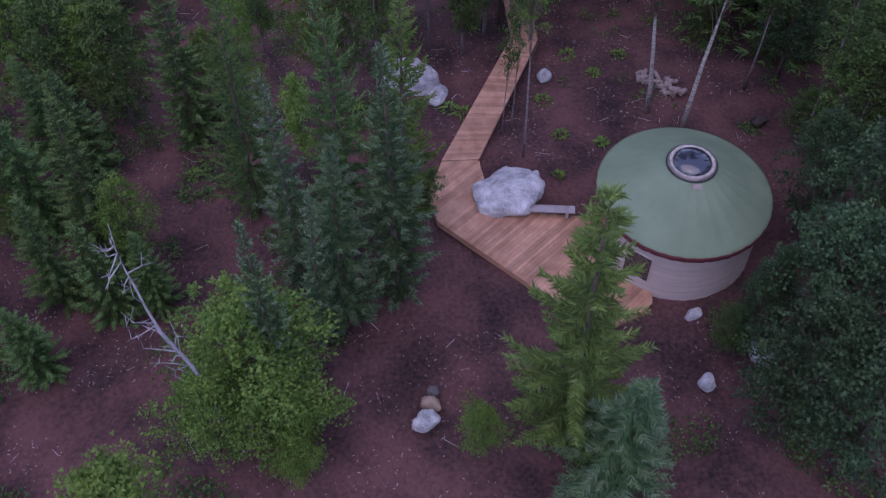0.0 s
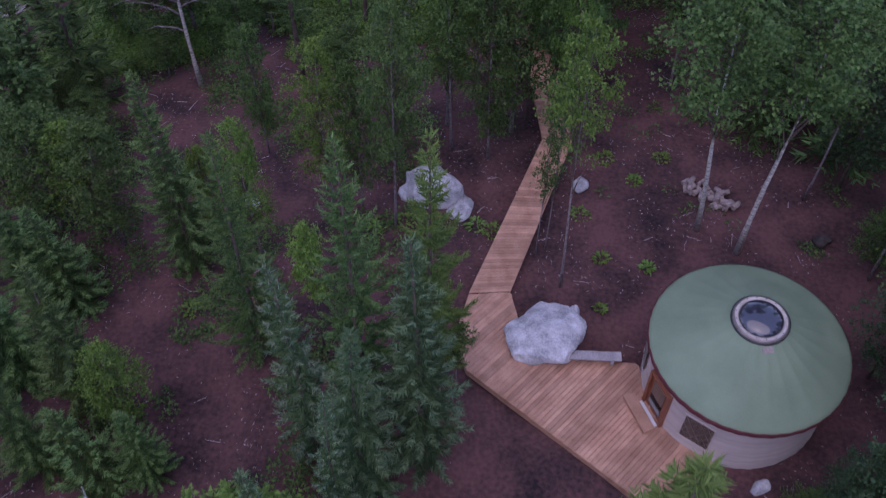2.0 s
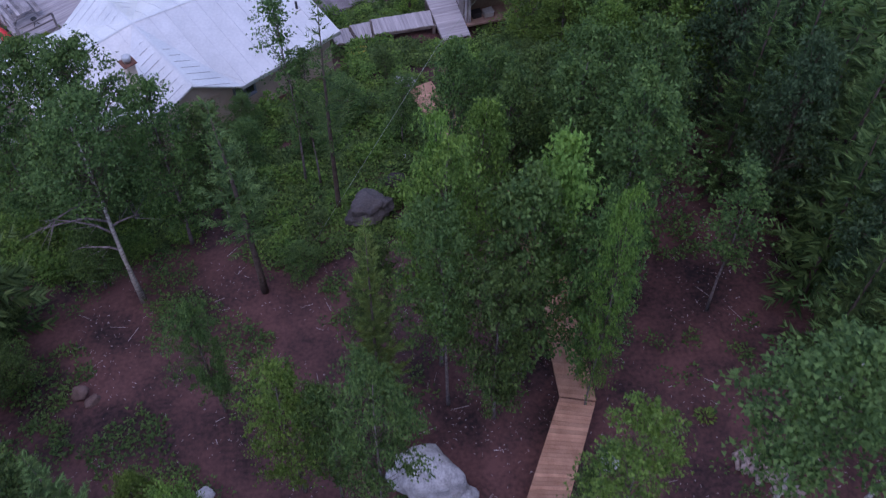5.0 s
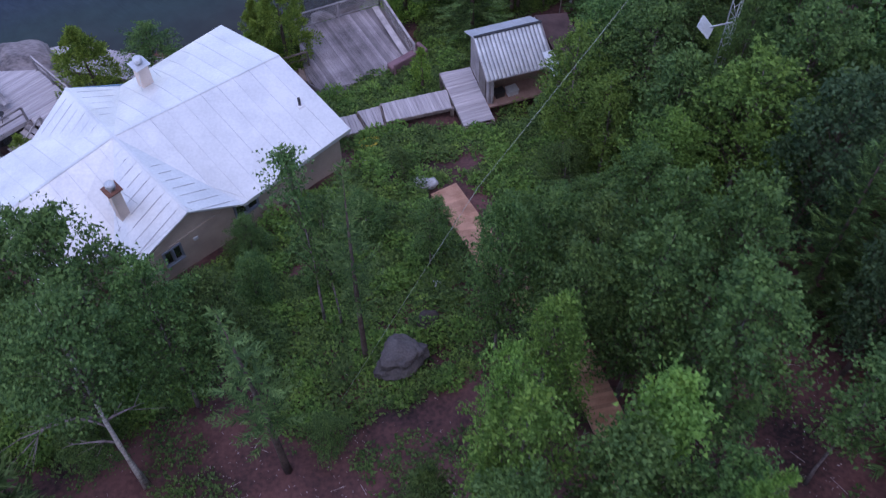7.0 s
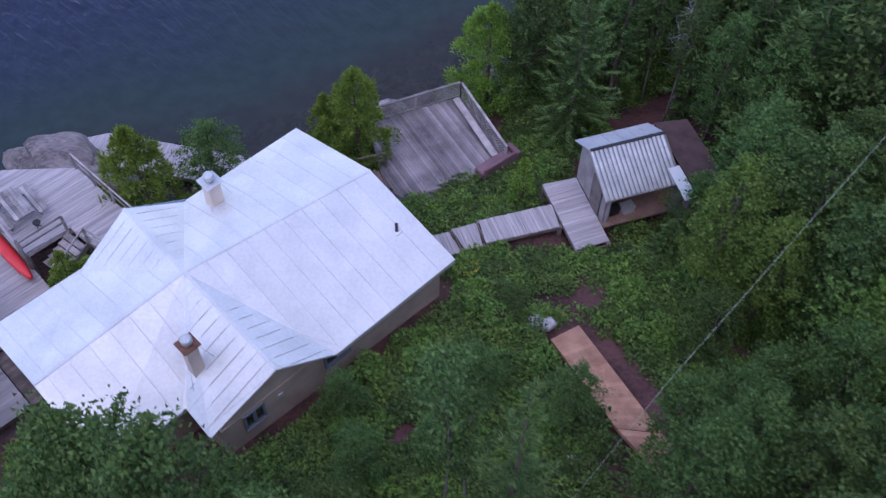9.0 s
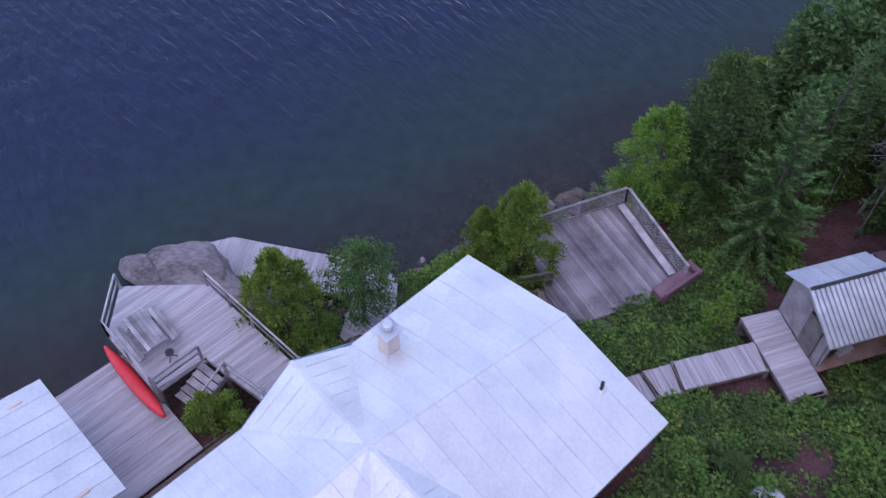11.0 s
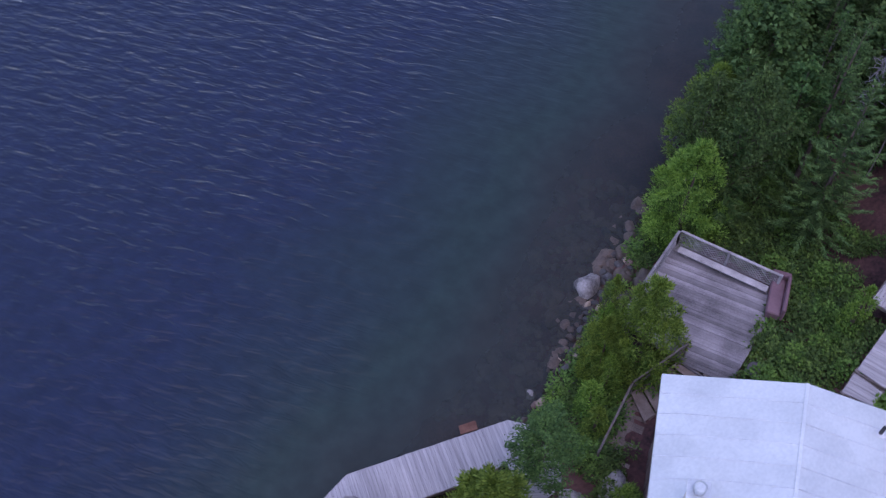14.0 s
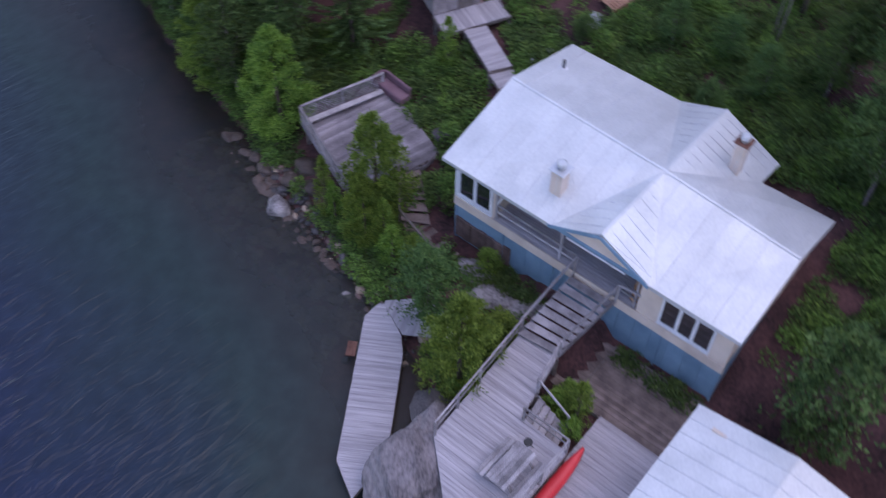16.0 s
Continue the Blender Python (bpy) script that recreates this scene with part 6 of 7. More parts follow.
def broad_tree(seed, h=9.0, r=1.8, low=0.35, material=None, bark=None, label="", name="birch_tree", clumps=110, per=60, leaf=0.13, lean=0.3, trunk=0.085, spread=0.4):
    """A broad-leaved tree: limbs that fork to shelves of small leaves with gaps between them."""
    rnd = random.Random(seed)
    t = new(name)
    tagged(t, label, "tree")
    bm = bmesh.new()
    la = rnd.uniform(0, 6.28)
    ax = lambda f: Vector((math.cos(la) * lean * f * f * h * 0.2 + 0.05 * math.sin(f * 7 + la), math.sin(la) * lean * f * f * h * 0.2 + 0.05 * math.cos(f * 6), f * h * 0.95))
    tube(bm, [ax(k / 7) for k in range(8)], [trunk * (1 - 0.9 * k / 7) * (1.3 if k == 0 else 1) for k in range(8)], 7)
    lb = bmesh.new()
    leaves = []
    lobes = [(rnd.uniform(0, 6.28), rnd.uniform(0.7, 1.2)) for _ in range(5)]
    for k in range(clumps):
        f = low + (1 - low) * rnd.random() ** 0.85
        g = (f - low) / (1 - low)
        a = rnd.uniform(0, 6.28)
        lobe = 0.75 + 0.35 * sum(m * math.cos((j + 1) * (a - b) + 3 * g) for j, (b, m) in enumerate(lobes)) / 2.4
        rad = r * lobe * (math.sin(math.pi * min(1, 0.14 + 0.82 * g)) ** 0.75) * (0.4 + 0.68 * rnd.random() ** 0.6)
        st = ax(max(0.15, f - rnd.uniform(0.08, 0.2)))
        end = ax(f) + Vector((math.cos(a) * rad, math.sin(a) * rad, rnd.uniform(-0.1, 0.35) * rad * 0.6))
        if k % 2 == 0:
            mid = st.lerp(end, 0.55) + Vector((0, 0, 0.1 * rad))
            tube(lb, [st, mid, end], [0.018 * (1.2 - g) + 0.005, 0.009, 0.003], 3, False)
        cr = spread * rnd.choice((0.45, 0.7, 0.9, 1.1, 1.5)) * (1.1 - 0.35 * g)
        way = (Vector((math.cos(a), math.sin(a), 0.15)) + rand_dir(rnd) * 0.5).normalized()
        for _ in range(int(per * rnd.uniform(0.5, 1.3))):
            o = rand_dir(rnd, 0.3) * (cr * rnd.random() ** 0.5)
            o = o + way * (o.dot(way) * 0.9)
            o.z *= 0.5
            p = end + o
            d = (o.normalized() * 0.5 + way * 0.4 + rand_dir(rnd, -0.3)).normalized()
            n = (Vector((0, 0, 1)) + rand_dir(rnd) * 0.85).normalized()
            s = d.cross(n)
            s = s.normalized() if s.length > 1e-3 else Vector((1, 0, 0))
            ln = leaf * rnd.uniform(0.7, 1.35)
            leaves.append((p, d, s, ln, ln * 0.85))
    part("trunk", bm, bark or BARK, t)
    part("limb", lb, BARK, t)
    c = new("crown", leaf_mesh("crown", leaves, material or LEAF, False))
    c.parent = t
    return t


def cedar_tree(seed, h=5.0, r=1.1, material=None, label="", name="cedar_tree", n=16000, tuft=0.34):
    """A dense cedar: rounded bunches of upright flat sprays with dark dents between them."""
    rnd = random.Random(seed)
    t = new(name)
    tagged(t, label, "tree")
    bm = bmesh.new()
    tube(bm, [(0, 0, 0), (0.03, 0.02, h * 0.4), (0, 0, h * 0.92)], [0.10, 0.07, 0.01], 7)
    leaves = []
    tufts = []
    for _ in range(int(50 + h * 16)):
        f = rnd.random() ** 0.95
        a = rnd.uniform(0, 6.28)
        rad = r * max(0.02, 1 - f ** 2.3) ** 0.62 * (0.5 + 0.5 * min(1, f * 4 + 0.2)) * rnd.choice((0.5, 0.8, 0.95, 1.0, 1.14))
        tufts.append((f, a, rad))
    per = n // len(tufts) + 1
    for f, a, rad in tufts:
        out = Vector((math.cos(a), math.sin(a), 0))
        c = out * rad + Vector((0, 0, 0.1 + f * h * 0.96))
        sz = tuft * rnd.uniform(0.55, 1.1) * (1.1 - 0.4 * f)
        for _ in range(per):
            o = rand_dir(rnd, 0.4) * rnd.random() ** 0.6 * sz
            p = c + o - out * 0.08
            d = (o.normalized() * 0.8 + out * 0.35 + Vector((0, 0, rnd.uniform(0.1, 0.9))) + rand_dir(rnd) * 0.3).normalized()
            ln = rnd.uniform(0.07, 0.15)
            leaves.append((p, d, side_of(d, rnd), ln, ln * 0.45))
    part("trunk", bm, BARK, t)
    c = new("crown", leaf_mesh("crown", leaves, material or CEDAR, False))
    c.parent = t
    return t


PROTO = {
    "spruce": [spruce_tree(s, label="dense dark green spruce on the forest floor") for s in (1, 2, 3)],
    "wide": [spruce_tree(9, 10, 2.1, label="broad dark green spruce with layered boughs", leaf=0.2, step=0.06, tiers=24)],
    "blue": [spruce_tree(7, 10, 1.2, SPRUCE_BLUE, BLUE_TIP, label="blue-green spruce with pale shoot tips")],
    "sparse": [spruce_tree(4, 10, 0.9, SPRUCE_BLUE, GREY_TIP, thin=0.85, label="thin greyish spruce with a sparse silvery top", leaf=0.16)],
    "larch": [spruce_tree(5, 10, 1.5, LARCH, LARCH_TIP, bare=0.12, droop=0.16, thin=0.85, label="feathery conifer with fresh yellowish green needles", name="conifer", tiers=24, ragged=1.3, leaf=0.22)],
    "pine": [spruce_tree(6, 10, 1.35, SPRUCE, bare=0.35, thin=0.8, droop=0.15, label="tall conifer with a bare lower trunk", name="conifer", tiers=16, step=0.1)],
    "birch": [broad_tree(s, 10, 1.95, 0.38, LEAF, GREY_BARK, "slender birch with a greyish trunk and airy crown", clumps=180, per=54, leaf=0.105, spread=0.36) for s in (11, 12, 13)],
    "tall": [broad_tree(s, 10, 1.35, 0.6, LEAF, BIRCH, "tall birch with a bare white trunk and leafy top", clumps=120, per=60, leaf=0.095, lean=0.1, trunk=0.08, spread=0.3) for s in (14, 15)],
    "tally": [broad_tree(18, 10, 1.35, 0.55, LEAF_Y, GREY_BARK, "tall slender tree with a thin trunk and yellowish top", clumps=110, per=52, leaf=0.095, lean=0.1, trunk=0.065, spread=0.3)],
    "thin": [broad_tree(s, 10, 0.8, 0.45, LEAF, GREY_BARK, "thin young birch with few leaves", clumps=70, per=40, leaf=0.1, lean=0.12, trunk=0.055, spread=0.32) for s in (16, 17)],
    "decid": [broad_tree(s, 8, 1.9, 0.2, LEAF, GREY_BARK, "leafy broad-leaved tree in full summer leaf", "broadleaf_tree", clumps=250, per=46, leaf=0.11, lean=0.15, spread=0.36) for s in (21, 22, 23)],
    "dark": [broad_tree(s, 8, 1.9, 0.2, LEAF_D, BARK, "dark green broad-leaved tree in dense leaf", "broadleaf_tree", clumps=250, per=46, leaf=0.11, lean=0.15, spread=0.36) for s in (26, 27)],
    "yellow": [broad_tree(s, 8, 1.8, 0.2, LEAF_Y, GREY_BARK, "young tree with yellowish green summer leaves", "broadleaf_tree", clumps=220, per=46, leaf=0.1, lean=0.15, spread=0.34) for s in (31, 32)],
    "far": [broad_tree(s, 8, 1.9, 0.2, LEAF, BARK, "leafy broad-leaved tree in the dense wood", "broadleaf_tree", clumps=110, per=36, leaf=0.19, lean=0.15, spread=0.52) for s in (24, 25)],
    "farspruce": [spruce_tree(8, 8, 1.65, SPRUCE, label="dark spruce in the dense wood", leaf=0.42, tiers=19, thin=0.8, step=0.19, wide=0.24)],
    "bright": [broad_tree(41, 8, 1.3, 0.5, LEAF_B, BARK, "bright green maple with large leaves", "maple_tree", clumps=90, per=60, leaf=0.14, lean=0.1)],
    "cedar": [cedar_tree(s, 5, 1.25, CEDAR, "dense cedar with bright yellowish green sprays") for s in (51, 52)],
    "hedge": [cedar_tree(53, 3, 0.55, CEDAR, "narrow pointed green cedar shrub", "cedar_shrub", 2600, 0.2)],
}
SIZE = {"spruce": (10, 1.35), "wide": (10, 2.1), "blue": (10, 1.2), "sparse": (10, 0.9), "larch": (10, 1.5), "pine": (10, 1.35), "birch": (10, 1.95), "tall": (10, 1.35), "tally": (10, 1.35), "thin": (10, 0.8),
        "decid": (8, 1.9), "dark": (8, 1.9), "yellow": (8, 1.8), "far": (8, 1.9), "farspruce": (8, 1.65), "bright": (8, 1.3), "cedar": (5, 1.25), "hedge": (3, 0.55)}
COUNT = {}


def plant(kind, x, y, h, turn=None, fat=1.0, z=None, tilt=(0, 0)):
    """Sets one more tree of a kind, height h, at (x, y)."""
    k = COUNT.get(kind, 0)
    COUNT[kind] = k + 1
    src = PROTO[kind][k % len(PROTO[kind])]
    s = h / SIZE[kind][0]
    z = ground_z(x, y) - 0.05 if z is None else z
    t = copy_thing(src, pose(x, y, z, tilt[0], tilt[1], 0) @ pose(0, 0, 0, 0, 0, (k * 137.5) % 360 if turn is None else turn))
    t.scale = (s ** 0.8 * fat, s ** 0.8 * fat, s)
    return t


def grow(kind, x, y, top, r, tilt=(0, 0)):
    """A tree of a kind whose tip reaches the level top and whose crown is r wide to each side."""
    t = plant(kind, x, y, top - ground_z(x, y) + 0.05, tilt=tilt)
    k = r / SIZE[kind][1]
    t.scale = (k, k, t.scale[2])
    return t


# around the yurt
for kind, x, y, top, r in (
        ("wide", -3.3, 21.9, 12.2, 1.7), ("larch", -1.24, 22.2, 11.8, 1.35), ("blue", -1.45, 19.6, 11.8, 1.35), ("wide", -6.8, 23.6, 10.6, 1.65), ("spruce", -9.75, 27.6, 8.8, 1.3),
        ("sparse", -4.7, 20.0, 10.4, 1.05), ("blue", -3.2, 18.65, 9.1, 1.25), ("sparse", -3.8, 17.6, 8.2, 0.65), ("blue", -4.6, 14.7, 10.3, 0.95), ("spruce", -10.9, 18.7, 5.3, 1.1),
        ("spruce", -11.9, 21.6, 7.6, 1.35), ("spruce", -13.4, 25.6, 5.3, 1.25), ("spruce", -14.6, 26.0, 5.7, 1.3), ("spruce", -12.9, 19.4, 5.6, 1.1), ("spruce", -14.3, 22.6, 6.5, 1.4),
        ("spruce", -12.8, 16.3, 4.6, 1.0), ("spruce", -9.6, 19.2, 4.3, 0.9), ("spruce", -17.4, 34.6, 3.8, 1.2), ("spruce", -18.4, 37.6, 4.6, 1.4),
        ("larch", 3.85, 14.0, 12.5, 2.1), ("blue", 5.0, 12.4, 7.4, 1.75),
        ("yellow", -10.6, 20.9, 5.2, 1.0), ("decid", -12.7, 28.7, 5.8, 1.5), ("yellow", -13.6, 29.6, 5.0, 1.3), ("decid", -15.2, 29.6, 5.6, 1.6), ("yellow", -7.4, 27.8, 7.3, 1.0), ("bright", -4.8, 23.7, 7.0, 0.6),
        ("yellow", -5.5, 15.0, 6.7, 2.3), ("yellow", -4.3, 13.9, 5.0, 1.7), ("yellow", -6.8, 13.7, 5.0, 1.5), ("yellow", -4.2, 12.8, 3.2, 0.9), ("yellow", 1.28, 13.7, 3.6, 0.75), ("bright", -7.9, 9.8, 7.6, 1.15),
        ("dark", 11.2, 16.6, 9.2, 1.9), ("dark", 10.2, 14.2, 8.4, 1.7), ("dark", 11.8, 12.8, 9.2, 2.0), ("dark", 9.9, 17.2, 6.5, 0.95), ("dark", 13.4, 19.2, 9.6, 2.0), ("dark", 12.9, 22.6, 6.6, 1.3), ("dark", 12.8, 14.9, 10.2, 2.0),
        ("decid", 9.47, 17.5, 3.0, 0.75), ("decid", 15.2, 25.6, 7.0, 1.6), ("decid", 16.4, 28.6, 7.4, 1.7), ("thin", 13.9, 26.5, 10.5, 0.8), ("decid", 14.2, 27.3, 3.2, 1.0), ("dark", 14.0, 31.0, 8.0, 1.6), ("thin", 12.6, 30.4, 9.5, 0.8)):
    grow(kind, x, y, top, r)
plant("thin", -0.45, 22.35, 3.6, fat=1.3)
grow("tally", 3.15, 26.2, 11.7, 1.05, tilt=(-6, 0))
grow("tall", 8.3, 28.8, 12.7, 1.75, tilt=(6, -7))
grow("tall", 9.6, 27.8, 12.6, 1.75, tilt=(0, 2.5))
grow("thin", 2.45, 27.75, 8.0, 0.4)
grow("thin", 2.8, 28.1, 8.6, 0.4)
# between the yurt and the cottage
for kind, x, y, top, r in (
        ("yellow", -0.74, 35.1, 11.0, 1.5), ("larch", -2.74, 33.2, 9.8, 1.0), ("bright", 2.45, 35.3, 10.7, 1.0), ("decid", 1.9, 34.5, 10.2, 1.7), ("decid", 0.83, 32.9, 8.8, 1.3), ("birch", -0.58, 33.5, 10.2, 1.4),
        ("yellow", 3.75, 32.9, 11.6, 0.8), ("decid", 3.6, 34.0, 9.8, 1.3), ("birch", -2.6, 29.2, 10.9, 1.25), ("yellow", -5.1, 30.6, 8.1, 1.2), ("decid", -3.9, 30.4, 7.2, 1.0), ("decid", -7.95, 33.7, 6.1, 0.9),
        ("yellow", -9.3, 29.2, 4.2, 0.9), ("yellow", -0.75, 36.5, 10.7, 1.1), ("decid", 2.6, 42.7, 6.8, 1.7), ("decid", -0.1, 43.0, 7.2, 1.3), ("decid", 3.6, 40.5, 8.6, 1.8), ("decid", 5.1, 38.0, 10.2, 1.9),
        ("yellow", 0.5, 38.6, 8.8, 1.3), ("decid", 1.5, 40.6, 8.0, 1.4), ("decid", 4.9, 43.2, 7.2, 1.6), ("decid", 6.2, 41.3, 9.3, 1.6), ("thin", 8.55, 36.8, 7.6, 0.9), ("decid", -2.9, 35.6, 6.0, 0.9),
        ("dark", 10.1, 45.2, 9.0, 2.0), ("wide", 11.4, 42.4, 10.6, 1.9), ("wide", 12.3, 39.2, 11.0, 1.9), ("dark", 13.0, 36.0, 9.0, 1.9), ("yellow", 8.6, 47.3, 7.5, 2.2), ("decid", 10.4, 48.5, 8.2, 2.0), ("decid", 6.9, 49.6, 5.6, 1.8),
        ("yellow", 6.0, 47.2, 5.4, 1.5), ("decid", 4.9, 45.8, 5.0, 1.3), ("decid", 3.5, 46.6, 2.6, 1.2),
        ("decid", 1.4, 43.7, 6.2, 1.4), ("decid", 0.9, 45.4, 3.6, 1.2), ("decid", 2.4, 45.2, 4.2, 1.2), ("decid", 9.1, 50.7, 7.0, 0.95), ("dark", 10.9, 40.4, 9.4, 1.6), ("wide", 10.2, 42.9, 9.4, 1.7), ("thin", -6.0, 44.9, 8.0, 0.8), ("thin", -5.5, 44.8, 5.2, 0.7), ("pine", -4.6, 43.15, 8.1, 1.3), ("pine", -7.2, 39.1, 8.1, 1.6), ("decid", -5.74, 40.0, -0.2, 0.8),
        ("decid", -12.9, 43.5, 7.4, 2.0), ("decid", -10.4, 42.0, 6.6, 1.6), ("decid", -14.9, 44.6, 6.4, 1.9), ("decid", -9.0, 42.9, 4.6, 1.3), ("decid", -13.9, 41.6, 5.0, 1.5), ("decid", -9.4, 44.0, 1.8, 1.1), ("decid", -16.6, 43.4, 4.4, 1.6),
        ("decid", -15.5, 35.2, 1.0, 1.1), ("decid", -16.6, 37.0, 0.6, 1.1), ("decid", -13.4, 39.9, 1.0, 1.0), ("decid", -5.9, 47.0, -0.6, 0.9), ("decid", -8.6, 46.4, -0.2, 0.9)):
    grow(kind, x, y, top, r)
# round the shed and the lower boardwalk
for kind, x, y, top, r in (
        ("yellow", 3.7, 52.4, 4.4, 1.6), ("decid", 5.2, 54.6, 3.6, 1.6), ("yellow", 4.9, 50.8, 3.4, 1.5), ("decid", 6.3, 56.3, 3.0, 1.5), ("decid", 6.6, 52.5, 4.8, 1.8), ("spruce", 3.2, 55.0, -1.8, 0.85), ("decid", 4.4, 56.1, -0.8, 1.0),
        ("decid", 6.6, 61.7, 2.2, 1.2), ("decid", 8.1, 59.5, 2.6, 1.5), ("wide", 1.0, 63.2, 2.7, 2.2), ("pine", 3.3, 65.6, 2.6, 1.4), ("thin", 5.0, 65.8, 1.0, 0.7), ("hedge", -1.75, 58.9, -2.6, 0.55),
        ("birch", -2.1, 47.4, 1.2, 0.9), ("decid", -4.4, 49.1, -0.4, 0.9), ("decid", -9.0, 49.1, -1.2, 0.8), ("decid", -2.9, 52.8, -2.2, 0.6), ("decid", 3.4, 50.2, 0.6, 1.1)):
    grow(kind, x, y, top, r)
# by the water
for kind, x, y, top, r in (
        ("cedar", -17.5, 61.2, -2.2, 1.6), ("decid", -14.6, 62.0, -2.7, 1.45), ("cedar", -8.35, 63.25, -1.6, 1.5), ("cedar", -9.7, 64.0, -3.6, 0.95), ("cedar", -2.2, 67.1, -1.7, 1.65), ("decid", -0.4, 66.6, 1.9, 1.6),
        ("hedge", -10.1, 63.2, -4.9, 0.55), ("hedge", -11.2, 63.0, -5.4, 0.6), ("hedge", -7.8, 65.5, -4.3, 0.5), ("hedge", -8.3, 65.2, -5.4, 0.45), ("hedge", -9.2, 63.9, -5.2, 0.7), ("hedge", -11.6, 62.1, -5.6, 0.55),
        ("hedge", -20.15, 57.2, -4.7, 0.62), ("hedge", -19.6, 57.8, -6.1, 0.6), ("hedge", -20.7, 57.6, -6.2, 0.5), ("hedge", -19.2, 57.2, -6.3, 0.5), ("hedge", -16.0, 59.2, -5.8, 0.8), ("hedge", -12.9, 59.2, -5.6, 0.6)):
    grow(kind, x, y, top, r)


def make_leaning_birch():
    """The white-stemmed birch whose lower limbs are bare."""
    t = broad_tree(61, 9.9, 2.1, 0.58, LEAF, BIRCH, "leaning white birch with bare lower limbs", clumps=170, per=50, leaf=0.105, lean=0.0, trunk=0.12, spread=0.38)
    rnd = random.Random(8)
    for k, (a, z, L) in enumerate(((170, 3.6, 2.6), (205, 4.3, 2.9), (150, 4.9, 2.2), (235, 5.3, 2.4), (20, 4.0, 1.2), (190, 2.9, 1.6), (120, 5.6, 2.0))):
        d = Vector((math.cos(radians(a)), math.sin(radians(a)), 0))
        bm = bmesh.new()
        pts = [Vector((0, 0, z)) + d * (L * f) + Vector((0, 0, 0.9 * L * (f - 0.75 * f * f) * 0.8)) + rand_dir(rnd) * 0.05 for f in (0, 0.25, 0.5, 0.75, 1.0)]
        tube(bm, pts, [0.05, 0.04, 0.028, 0.016, 0.005], 5)
        for _ in range(6):
            q = pts[rnd.choice((1, 2, 3))]
            tube(bm, [q, q + (d + rand_dir(rnd) * 0.9) * rnd.uniform(0.3, 0.8)], [0.014, 0.003], 4)
        part("bare_limb", bm, GREY_BARK, t)
    t.matrix_world = pose(-11.8, 39.05, ground_z(-11.8, 39.05) - 0.1, -8, -3, 0)


make_leaning_birch()


def in_cottage(x, y, m=0.3):
    u, v = (x + 7.8) * UX + (y - 57.37) * UY, (x + 7.8) * UY - (y - 57.37) * UX
    return -m < u < 13.6 + m and -4.2 - m < v < 4.2 + m or (5.7 < u < 21 and v > 4)


def on_board(x, y):
    if -0.9 < x < 1.8 and 55.8 < y < 60 or -5.6 < x < 0 and 55.9 < y < 57.7 - (0.25 * -x * 0.1) or 0.8 < x < 4.2 and 57 < y < 60.3:
        return True
    if -15.6 < x < -9 and abs(y - (59.9 + 0.55 * (x + 12.1))) < 1.0 or -15.8 < x < -13 and 60 < y < 66:
        return True
    if 43 < y < 52 and -1.0 < x - (0.65 - (y - 47.1) * 0.46) < 1.6:
        return True
    return -7.6 < x < -1.5 and 60.2 + (x + 6.5) * 0.45 < y < 66.6


def fill(kinds, x0, x1, y0, y1, n, gap, h0, h1, seed, avoid=lambda x, y: False):
    """Scatters forest trees over a stretch of the plan."""
    rnd = random.Random(seed)
    done = []
    tries = 0
    while len(done) < n and tries < n * 40:
        tries += 1
        x, y = rnd.uniform(x0, x1), rnd.uniform(y0, y1)
        if inland(x, y) < 1.2 or avoid(x, y) or any((x - a) ** 2 + (y - b) ** 2 < gap * gap for a, b in done):
            continue
        done.append((x, y))
        plant(rnd.choice(kinds), x, y, rnd.uniform(h0, h1), rnd.uniform(0, 360), rnd.uniform(0.85, 1.15))


MIX_FAR = ("farspruce", "far", "farspruce", "pine", "far", "birch")
MIX = ("spruce", "decid", "spruce", "decid", "yellow", "birch")
fill(MIX_FAR, 8, 24, 49, 80, 30, 2.6, 7, 11, 1, lambda x, y: x < 11 and y < 64)
fill(("farspruce", "farspruce", "far"), 11, 24, 32, 49, 20, 2.6, 8, 12, 2)
fill(MIX_FAR, 13.5, 26, 8, 32, 14, 2.8, 8, 12, 3, lambda x, y: x < 14.5 and y > 20)
fill(("farspruce", "farspruce", "far", "yellow"), -32, -15.5, 6, 44, 40, 2.7, 5, 9, 4, lambda x, y: (x > -20 and y > 38))
fill(("farspruce", "far"), -14, 10, -10, 7, 8, 3.5, 7, 10, 5)
fill(("farspruce", "far"), -36, -19.5, 40, 52, 10, 3, 6, 9, 6, lambda x, y: in_cottage(x, y, 2.0))
fill(("farspruce", "far", "farspruce", "far"), -2.5, 3.5, 66, 84, 9, 1.9, 6, 9.5, 7, lambda x, y: on_board(x, y) or (3 < x < 7.5 and y < 63.5) or inland(x, y) < 2.0)
for k, (kind, off) in enumerate((("decid", 1.0), ("cedar", 0.9), ("decid", 1.2), ("spruce", 1.6), ("decid", 0.9), ("far", 1.1), ("far", 1.0))):
    x = 0.4 + 1.75 * k
    grow(kind, x, 64.6 + 0.45 * (x + 12.2) - 1.1 * off, (-0.8, -2.2, 0.4, 2.2, 0.0, 0.6, 1.0)[k], 1.6)
fill(("farspruce", "pine", "pine", "thin", "far"), 3.5, 14, 63.5, 84, 24, 1.9, 7, 10, 17, lambda x, y: inland(x, y) < 2.0)
fill(("decid", "yellow", "decid"), 6.4, 11, 50, 57, 9, 1.9, 4.5, 6.5, 8, lambda x, y: (x - 9.2) ** 2 + (y - 52.3) ** 2 < 2)
